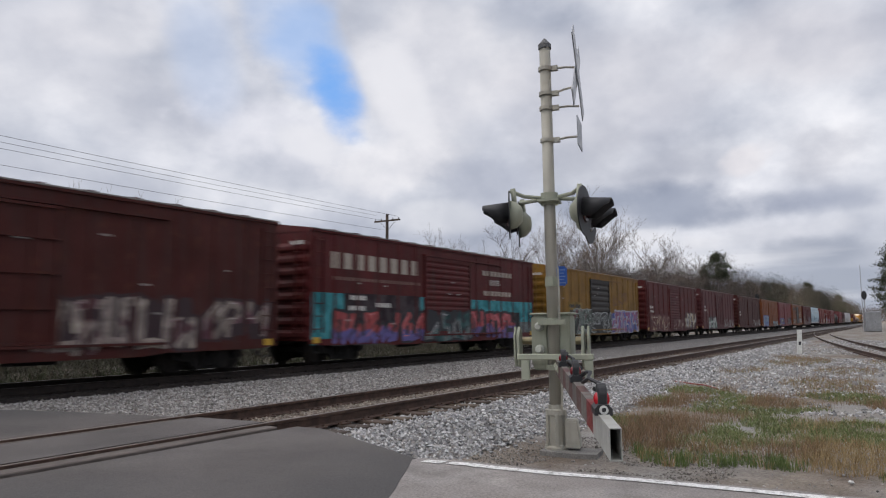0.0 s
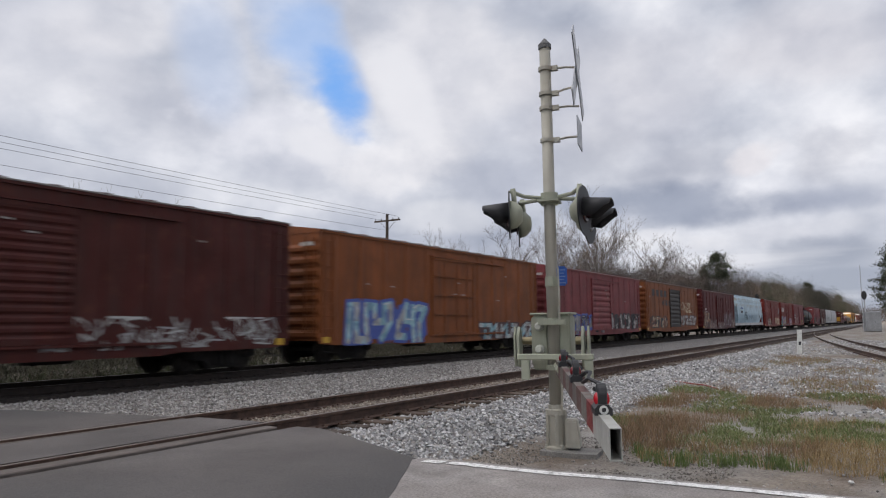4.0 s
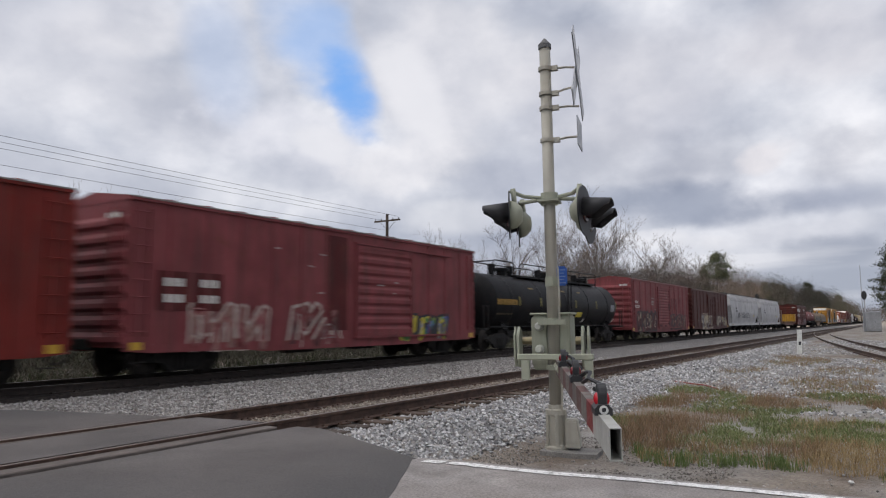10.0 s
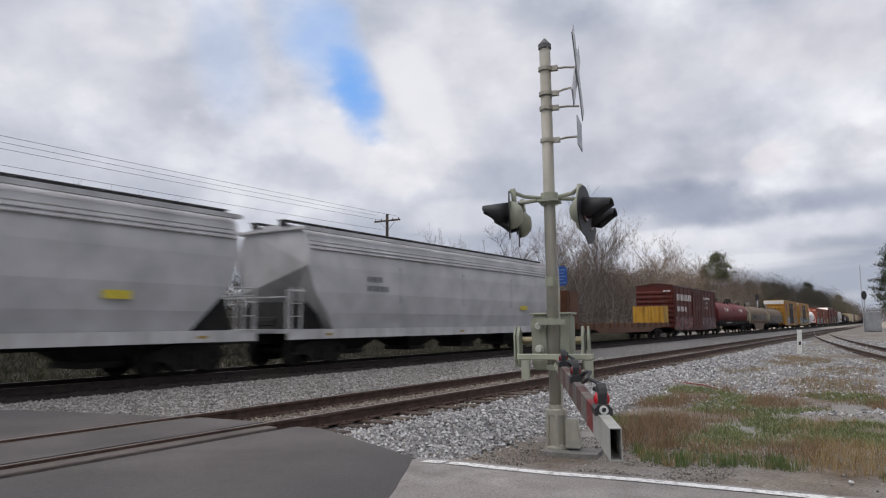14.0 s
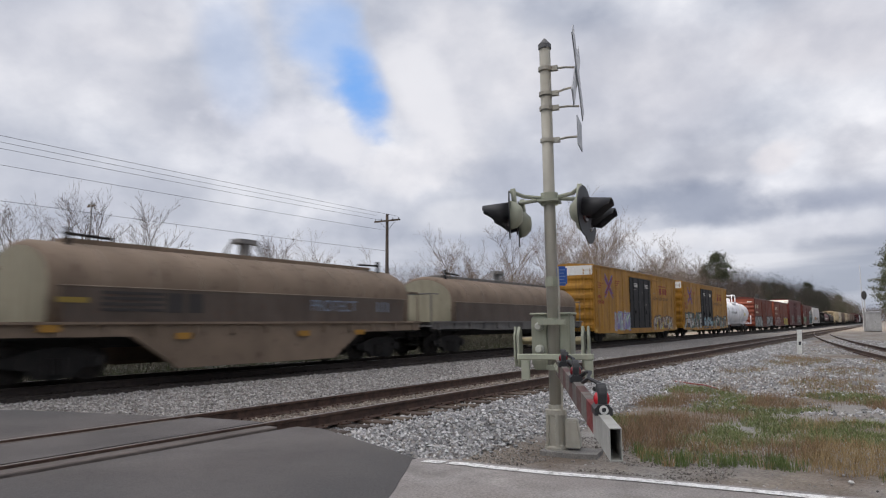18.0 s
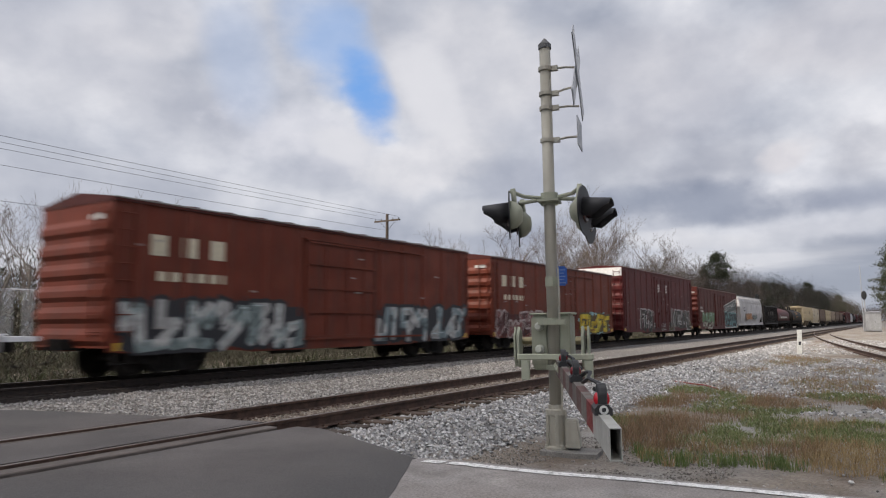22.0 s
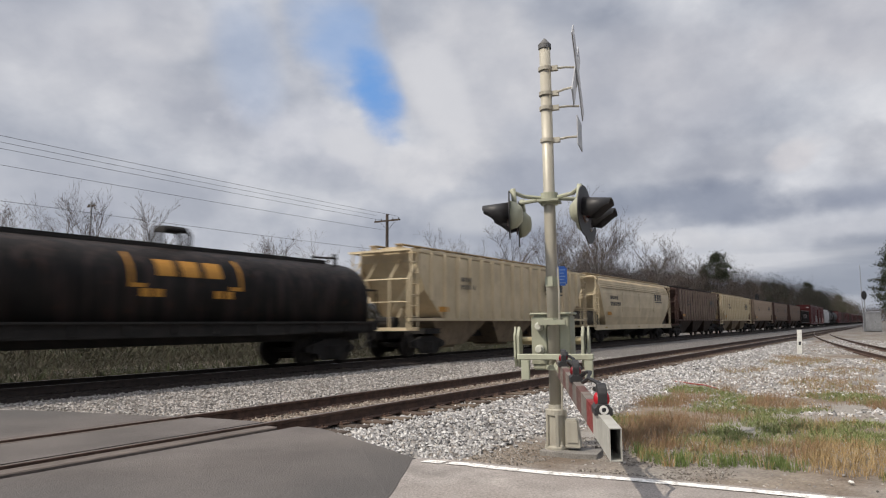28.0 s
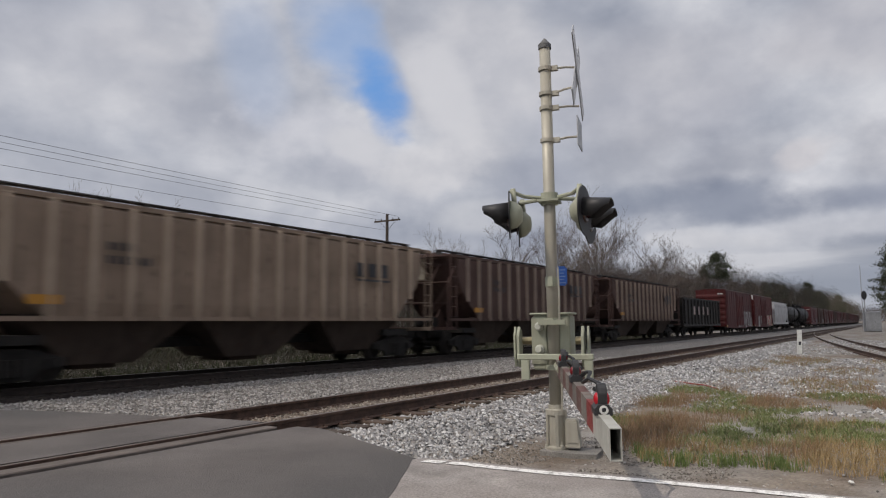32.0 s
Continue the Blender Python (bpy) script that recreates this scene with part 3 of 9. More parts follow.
    while y > -14:
        n = rng.choice((1.7, 2.4, 3.1))
        if y > 2.9:
            n = 0.6 if y > 3.5 else 0.3
        m = int(n / 0.045)
        wide = [0.066 + 0.022 * noise.noise(((y - n * i / m) * 13, 0, 1)) + 0.014 * noise.noise(((y - n * i / m) * 40, 0, 6)) for i in range(m + 1)]
        left = [0.064 + 0.020 * noise.noise(((y - n * i / m) * 11, 5, 1)) + 0.014 * noise.noise(((y - n * i / m) * 37, 5, 6)) for i in range(m + 1)]
        for i in range(m):
            ya, yb = y - n * i / m, y - n * (i + 1) / m
            if rng.random() < 0.03:
                continue
            xa, xb = edge(ya) - 0.075, edge(yb) - 0.075
            za, zb = road_top(ya) + 0.004, road_top(yb) + 0.004
            bm.faces.new([bm.verts.new(q) for q in ((xa - left[i], ya, za), (xa + wide[i], ya, za), (xb + wide[i + 1], yb, zb), (xb - left[i + 1], yb, zb))])
        y -= n + 0.006
    tagged(part("edge_line", bm, M_LINE), "chipped white painted edge line on the road", "road marking", "", "structure")


build_road()


# ---- tracks ----
RAIL_SEC = [(-0.075, -0.175), (0.075, -0.175), (0.075, -0.162), (0.012, -0.145), (0.010, -0.05), (0.037, -0.038), (0.037, -0.004), (0.030, 0.0), (-0.030, 0.0), (-0.037, -0.004), (-0.037, -0.038), (-0.010, -0.05), (-0.012, -0.145), (-0.075, -0.162)]


def run_rail(bm, path, drop=0.0):
    """Rail section swept along (x, y, z) points."""
    prev = None
    for i, p in enumerate(path):
        d = (Vector(path[min(i + 1, len(path) - 1)]) - Vector(path[max(i - 1, 0)])).normalized()
        side = Vector((-d.y, d.x, 0)).normalized()
        ring = [bm.verts.new(Vector(p) + side * a + Vector((0, 0, b))) for a, b in RAIL_SEC]
        if prev:
            for k in range(len(ring)):
                bm.faces.new((prev[k], prev[(k + 1) % len(ring)], ring[(k + 1) % len(ring)], ring[k]))
        prev = ring


def tie_mesh(bm):
    box(bm, -0.115, 0.115, -1.3, 1.3, -0.35, -0.175)
    bmesh.ops.bevel(bm, geom=bm.edges[:], offset=0.012, segments=1, affect="EDGES")


def plate_mesh(bm):
    box(bm, -0.09, 0.09, -0.17, 0.17, -0.178, -0.158)
    for sx in (-0.06, 0.06):
        for sy in (-0.11, 0.11):
            box(bm, sx - 0.015, sx + 0.015, sy - 0.012, sy + 0.012, -0.16, -0.135)


def track(name, label, curve, x0, x1, z, tie0, parts_to, far_to, sunk=0.0):
    """Track along curve(x) -> (y, slope): two rails, ties as parts near by, joined ties far off."""
    root = tagged(thing(name, label, "railway track"), kind="structure")
    for sgn in (-1, 1):
        bm = bmesh.new()
        path = []
        x = x0
        while x <= x1:
            y, s = curve(x)
            q = math.sqrt(1 + s * s)
            path.append((x - sgn * 0.7525 * s / q, y + sgn * 0.7525 / q, z))
            x += 2.0 if abs(s) > 1e-6 else (x1 - x0) / 4
        run_rail(bm, path)
        r = part("rail", bm, M_RAIL_MAIN if name == "main_track" else M_RAIL, root, "rust-brown steel rail")
        me = r.data
        me.materials.append(M_RAILTOP)
        for poly in me.polygons:
            if poly.normal.z > 0.95 and abs(poly.center.z - z) < 0.003:
                poly.material_index = 1
    rng = random.Random(name)
    x = tie0
    far_v, far_f = [], []
    while x < far_to:
        y, s = curve(x)
        m = pose(x, y + rng.uniform(-0.05, 0.05), z - sunk + rng.uniform(-0.012, 0.008), 0, 0, math.degrees(math.atan(s)) + rng.uniform(-1.5, 1.5))
        if x < parts_to:
            part("tie", shared("tie", tie_mesh), M_TIE_MAIN if name == "main_track" else M_TIE, root, at=m)
            for sgn in (-1, 1):
                part("tie_plate", shared("tie_plate", plate_mesh), M_RAIL_MAIN if name == "main_track" else M_RAIL, root, at=pose(x, y + sgn * 0.7525, z))
        else:
            k = len(far_v)
            for zz in (-0.35, -0.175):
                for a, b in ((-0.115, -1.3), (0.115, -1.3), (0.115, 1.3), (-0.115, 1.3)):
                    far_v.append(tuple(m @ Vector((a, b, zz))))
            far_f += [(k + 4, k + 5, k + 6, k + 7), (k, k + 1, k + 5, k + 4), (k + 1, k + 2, k + 6, k + 5), (k + 3, k, k + 4, k + 7)]
        x += rng.uniform(0.49, 0.55)
    me = bpy.data.meshes.new("far_ties")
    me.from_pydata(far_v, [], far_f)
    tagged(part("far_ties", me, M_TIE, root), kind="stuff")
    return root


track("near_track", "siding track with rusty rails on timber ties", lambda x: (NEAR, 0.0), -40, 700, 0.05, 6.75, 40, 160)
track("main_track", "main line track with rusty rails in pale ballast", lambda x: (MAIN, 0.0), -60, 900, 0.0, 5.2, 36, 120)


def branch(x):
    d = 100 - x
    return (NEAR - 0.06 * d - 0.00085 * d * d, 0.06 + 0.0017 * d)


track("branch_track", "curved branch track turning off the siding", branch, 18, 98, -0.05, 18, 60, 97, 0.05)


# ---- the freight train ----
WHEEL_R = 0.49
HALF_W = 1.52
CARS = []
LET_PLATE = plain("plate_white", (0.58, 0.56, 0.53), 0.6)


def mat_car(key, col, **kw):
    return paint("paint_" + key, col, **kw)


COL = {
    "oxide": (0.092, 0.016, 0.011), "brown": (0.068, 0.014, 0.011), "red": (0.185, 0.020, 0.014), "maroon": (0.092, 0.011, 0.011),
    "pink": (0.215, 0.050, 0.054), "plum": (0.105, 0.027, 0.029), "orange": (0.225, 0.070, 0.021), "ochre": (0.40, 0.20, 0.028),
    "mustard": (0.245, 0.128, 0.018), "umber": (0.108, 0.083, 0.067), "black": (0.009, 0.009, 0.010), "charcoal": (0.018, 0.016, 0.015), "white": (0.80, 0.80, 0.82),
    "grey": (0.50, 0.495, 0.50), "blue": (0.52, 0.655, 0.725), "cream": (0.56, 0.47, 0.32), "tan": (0.205, 0.152, 0.110), "dirt": (0.255, 0.192, 0.145),
    "coilred": (0.19, 0.026, 0.025), "rust": (0.12, 0.050, 0.024), "yellow": (0.50, 0.28, 0.035), "door": (0.016, 0.016, 0.018), "slate": (0.045, 0.04, 0.036), "kred": (0.155, 0.034, 0.018), "sillgrey": (0.165, 0.157, 0.148), "deepred": (0.082, 0.012, 0.012), "dusk": (0.078, 0.046, 0.040), "dusty_black": (0.012, 0.011, 0.011),
}


def overpainted_blue():
    """Pale blue paint with a blue overpainted stretch along the foot and rust runs below two seams."""
    if "paint_blue" in MATS:
        return MATS["paint_blue"]
    m = mat_car("blue", COL["blue"], rough=0.5, amount=0.10, rusty=0.06, grime=(0.34, 0.33, 0.30), rust=(0.26, 0.15, 0.07))
    t = m.node_tree
    b = next(n for n in t.nodes if n.type == "BSDF_PRINCIPLED")
    base = b.inputs["Base Color"].links[0].from_socket
    sep = t.nodes.new("ShaderNodeSeparateXYZ")
    t.links.new(t.nodes.new("ShaderNodeTexCoord").outputs["Object"], sep.inputs[0])

    def math_node(op, a, c):
        n = t.nodes.new("ShaderNodeMath")
        n.operation = op
        for k, v in enumerate((a, c)):
            if isinstance(v, (int, float)):
                n.inputs[k].default_value = v
            else:
                t.links.new(v, n.inputs[k])
        return n.outputs[0]

    def fade(v, lo, hi):
        n = t.nodes.new("ShaderNodeMapRange")
        n.interpolation_type = "SMOOTHSTEP"
        t.links.new(v, n.inputs[0])
        n.inputs[1].default_value, n.inputs[2].default_value = lo, hi
        return n.outputs[0]

    wob = tex(t, "ShaderNodeTexNoise", 0.9, 3).outputs[0]
    blot = tex(t, "ShaderNodeTexNoise", 1.6, 6, (1, 1, 1.4)).outputs[0]
    z = math_node("ADD", sep.outputs[2], math_node("MULTIPLY", wob, 0.5))
    foot = math_node("MULTIPLY", math_node("SUBTRACT", 1.0, fade(z, 2.35, 2.42)), math_node("SUBTRACT", 1.0, fade(sep.outputs[0], 4.6, 5.6)))
    foot = math_node("MULTIPLY", foot, math_node("ADD", 0.30, math_node("MULTIPLY", fade(blot, 0.35, 0.65), 0.22)))
    base = mix(t, foot, base, (0.20, 0.33, 0.43))
    runs = tex(t, "ShaderNodeTexNoise", 3.0, 5, (1.6, 1.6, 0.22)).outputs[0]
    for lo, hi, k in ((2.95, 3.30, 0.55), (3.60, 3.95, 0.85)):
        band = math_node("MULTIPLY", fade(sep.outputs[2], lo - 0.05, hi - 0.05), math_node("SUBTRACT", 1.0, fade(sep.outputs[2], hi - 0.02, hi + 0.06)))
        band = math_node("MULTIPLY", band, math_node("MULTIPLY", fade(runs, 0.46, 0.62), k))
        base = mix(t, band, base, (0.36, 0.25, 0.11))
    t.links.new(base, b.inputs["Base Color"])
    return m


def body_mat(key):
    if key == "blue":
        return overpainted_blue()
    if key == "grey":
        return mat_car(key, COL[key], rough=0.45, amount=0.05, rusty=0.02, grime=(0.30, 0.27, 0.25))
    if key in ("white", "cream"):
        return mat_car(key, COL[key], rough=0.45, amount=0.03 if key == "white" else 0.14, rusty=0.04 if key in ("white", "grey") else 0.15, grime=(0.30, 0.27, 0.23))
    if key in ("black", "charcoal", "slate", "door"):
        return mat_car(key, COL[key], rough=0.42, amount=0.3, rusty=0.12, grime=(0.03, 0.026, 0.024))
    if key == "dusk":
        return mat_car(key, COL[key], rough=0.7, amount=0.4, rusty=0.4, grime=(0.13, 0.09, 0.07), rust=(0.05, 0.026, 0.02))
    if key == "dusty_black":
        return mat_car(key, COL[key], rough=0.5, amount=0.75, rusty=0.25, grime=(0.060, 0.044, 0.040), rust=(0.09, 0.04, 0.02))
    if key in ("dirt", "tan"):
        return mat_car(key, COL[key], rough=0.7, amount=0.55, rusty=0.5, grime=(0.15, 0.105, 0.08) if key == "dirt" else (0.215, 0.163, 0.118), rust=(0.06, 0.036, 0.027))
    return mat_car(key, COL[key], rough=0.5)


def wheelset_mesh(bm):
    for s in (-1, 1):
        y = s * 0.7525
        lathe(bm, [(0.10, y - 0.09), (0.16, y - 0.06), (0.36, y - 0.03), (0.40, y - 0.06), (WHEEL_R + 0.022, y - s * 0.055 - 0.012), (WHEEL_R + 0.022, y - s * 0.055 + 0.012), (WHEEL_R, y + 0.01), (WHEEL_R - 0.004, y + 0.06), (0.40, y + 0.05), (0.36, y + 0.02), (0.16, y + 0.05), (0.10, y + 0.09)], "y", 24)
    lathe(bm, [(0.08, -1.02), (0.08, 1.02)], "y", 10)


def sideframe_mesh(bm):
    pts = [(-1.16, 0.60), (-1.16, 0.44), (-0.98, 0.40), (-0.62, 0.36), (-0.42, 0.16), (0.42, 0.16), (0.62, 0.36), (0.98, 0.40), (1.16, 0.44), (1.16, 0.60), (0.72, 0.72), (0.32, 0.82), (-0.32, 0.82), (-0.72, 0.72)]
    prism(bm, pts, -0.07, 0.07, "xz")
    for sx in (-0.18, 0, 0.18):
        lathe(bm, [(0.075, 0.24), (0.075, 0.6)], "z", 10, (sx, -0.10, 0))
    for sx in (-0.865, 0.865):
        lathe(bm, [(0.02, -0.14), (0.12, -0.14), (0.13, -0.05), (0.13, 0.05)], "y", 12, (sx, 0, 0.50))


def bolster_mesh(bm):
    box(bm, -0.20, 0.20, -1.05, 1.05, 0.42, 0.72)
    box(bm, -0.35, 0.35, -0.3, 0.3, 0.62, 0.78)
    for sx in (-0.45, 0.45):
        box(bm, sx - 0.06, sx + 0.06, -0.85, 0.85, 0.36, 0.48)


def coupler_mesh(bm):
    box(bm, -0.75, 0.1, -0.14, 0.14, 0.72, 0.98)
    box(bm, 0.08, 0.36, -0.13, 0.16, 0.74, 0.98)
    prism(bm, [(0.34, -0.15), (0.50, -0.10), (0.52, 0.02), (0.40, 0.08), (0.34, 0.02)], 0.72, 1.0, "xy")
    tube(bm, [(0.0, -0.45, 0.72), (0.25, -0.42, 0.45), (0.5, -0.30, 0.40)], 0.03, 6)


WHEELS = []


def running_gear(car, half, inset=1.95):
    """Two bogies with wheelsets and a coupler at each end."""
    for s in (-1, 1):
        bg = part("bogie", shared("bolster", bolster_mesh), M_BLACK, car, at=pose(s * (half - inset), 0, 0))
        for sy in (-1, 1):
            part("side_frame", shared("sideframe", sideframe_mesh), M_BLACK, bg, at=pose(0, sy * 1.0, 0, 0, 0, 0 if sy < 0 else 180))
        for sx in (-1, 1):
            WHEELS.append(part("wheelset", shared("wheelset", wheelset_mesh), M_WHEEL, bg, at=pose(sx * 0.865, 0, WHEEL_R)))
        part("coupler", shared("coupler", coupler_mesh), M_BLACK, car, at=pose(s * half, 0, 0, 0, 0, 0 if s > 0 else 180))


def ladder_mesh(z0, z1, w=0.42, step=0.36):
    def build(bm):
        n = int((z1 - z0) / step)
        for k in range(n + 1):
            z = z0 + (z1 - z0) * k / n
            tube(bm, [(-w / 2, 0.06, z), (-w / 2, -0.05, z), (w / 2, -0.05, z), (w / 2, 0.06, z)], 0.014, 5)
        for s in (-1, 1):
            box(bm, s * w / 2 - 0.02, s * w / 2 + 0.02, -0.03, 0.02, z0 - 0.12, z1 + 0.1)
    return shared("ladder%.1f_%.1f" % (z0, z1), build)


def step_mesh(bm):
    tube(bm, [(-0.2, 0, 0.95), (-0.2, -0.02, 0.42), (0.2, -0.02, 0.42), (0.2, 0, 0.95)], 0.02, 5)


def plates(car, name, rects, material, label, side=-HALF_W, proud=0.012, thick=0.006, surf=None):
    """Flat painted marks on the near side: rects of (x0, x1, z0, z1); surf(z) gives a curved side."""
    bm = bmesh.new()
    for x0, x1, z0, z1 in rects:
        if surf is None:
            box(bm, x0, x1, side - proud, side - proud + thick, z0, z1)
            continue
        n = 5
        zs = [z0 + (z1 - z0) * k / n for k in range(n + 1)]
        rows = [[bm.verts.new((x, surf(z) - 0.015, z)) for x in (x0, x1)] for z in zs]
        for p, q in zip(rows, rows[1:]):
            bm.faces.new((p[0], p[1], q[1], q[0]))
    ob = part(name, bm, material, car, label)
    if len(rects) > 1:
        ob["kind"] = "stuff"
    return ob


def lettering(car, x0, x1, z0, z1, n, material, label="painted block mark", gap=0.22, side=-HALF_W, proud=0.012, surf=None):
    """A row of block marks, each a plain upright bar and a part of its own."""
    w = (x1 - x0) / n
    for k in range(n):
        a, b = x0 + w * k, x0 + w * (k + 1 - gap)
        h = z1 - z0
        rects = [(a, a + (b - a) * 0.88, z0 + h * 0.04, z1 - h * 0.04)]
        if surf:
            rects = [(a, b, z0, z1)]
        ob = plates(car, "lettering", rects, material, label, side, proud, 0.006, surf)
        ob["kind"] = ""


def hood_side(top, r=1.42, zs=1.36):
    """Near face of a rounded coil hood."""
    def surf(z):
        f = min(1.0, max(0.0, ((z - zs) / (top - zs) - 0.5) / 0.5))
        return -r * math.sqrt(max(0.0, 1 - f * f))
    return surf


def tank_side(r, zc):
    return lambda z: -math.sqrt(max(0.01, r * r - (z - zc) ** 2))


def words(car, text, x, z, height, material, side=-HALF_W, proud=0.014, tilt=0.0):
    cu = bpy.data.curves.new("words", "FONT")
    cu.body, cu.size = text, height * 1.35
    tmp = bpy.data.objects.new("words", cu)
    me = bpy.data.meshes.new_from_object(tmp)
    bpy.data.objects.remove(tmp)
    return part("lettering", me, material, car, "painted words", at=pose(x, side - proud, z, 90, tilt, 0))


def spray(col):
    key = "spray_%02d_%02d_%02d" % tuple(int(c * 99) for c in col)
    return plain(key, col, 0.6)


WHT, BLK, TEAL, PINK, BLUE, YEL, GRN, ORG, PUR, CRM, SKYB, GRY, MINT = (0.48, 0.48, 0.47), (0.02, 0.02, 0.025), (0.05, 0.30, 0.34), (0.50, 0.10, 0.11), (0.07, 0.11, 0.38), (0.62, 0.50, 0.05), (0.12, 0.27, 0.08), (0.5, 0.2, 0.05), (0.20, 0.16, 0.36), (0.55, 0.46, 0.32), (0.30, 0.52, 0.60), (0.33, 0.33, 0.33), (0.38, 0.52, 0.44)


def sprayed(fills, edge, foot=None, split=1.3):
    """Layered spray paint: soft warped patches of the piece's colours, overspray and wear."""
    cols = [tuple(c) for c in fills]
    key = "sprayed_" + "_".join("%02d%02d%02d" % tuple(int(v * 99) for v in c) for c in cols + [edge]) + ("_%02d%02d%02d_%d" % (*(int(v * 99) for v in foot), split * 100) if foot else "")
    if key in MATS:
        return MATS[key]
    m, t, bs = node_mat(key)
    warp = tex(t, "ShaderNodeTexNoise", 1.1, 3, (1.3, 0.0, 0.9))
    rmp = t.nodes.new("ShaderNodeValToRGB")
    tones = []
    for c in cols:
        tones += [c, tuple(v * 0.72 for v in c), tuple(min(0.7, v * 1.15 + 0.03) for v in c)]
    e = rmp.color_ramp.elements
    e[0].position, e[0].color = 0.30, (*tones[0], 1)
    e[1].position, e[1].color = 0.70, (*tones[-1], 1)
    for i in range(1, len(tones) - 1):
        k = e.new(0.30 + 0.40 * i / (len(tones) - 1))
        k.color = (*tones[i], 1)
    t.links.new(warp.outputs[0], rmp.inputs[0])
    body = rmp.outputs[0]
    if foot:
        # the lower part of the piece in a second colour, along a wavering line
        sep = t.nodes.new("ShaderNodeSeparateXYZ")
        t.links.new(t.nodes.new("ShaderNodeTexCoord").outputs["Object"], sep.inputs[0])
        wave = t.nodes.new("ShaderNodeMath")
        wave.operation = "MULTIPLY_ADD"
        t.links.new(tex(t, "ShaderNodeTexNoise", 1.7, 3).outputs[0], wave.inputs[0])
        wave.inputs[1].default_value = 0.7
        t.links.new(sep.outputs[2], wave.inputs[2])
        level = t.nodes.new("ShaderNodeMath")
        level.operation = "MULTIPLY"
        t.links.new(wave.outputs[0], level.inputs[0])
        level.inputs[1].default_value = 0.25
        body = mix(t, ramp(t, level.outputs[0], (split + 0.30) / 4, (split + 0.38) / 4), foot, body)
    mist = ramp(t, tex(t, "ShaderNodeTexNoise", 4.0, 7).outputs[0], 0.52, 0.72, (0, 0, 0, 1), (0.55, 0.55, 0.55, 1))
    c = mix(t, mist, body, edge)
    worn = ramp(t, tex(t, "ShaderNodeTexNoise", 9, 8).outputs[0], 0.25, 0.8, (0.6, 0.57, 0.55, 1), (1.12, 1.12, 1.12, 1))
    c = mix(t, 0.8, c, worn, "MULTIPLY")
    t.links.new(c, bs.inputs["Base Color"])
    bs.inputs["Roughness"].default_value = 0.65
    bs.inputs["Specular IOR Level"].default_value = 0.2
    MATS[key] = m
    return m


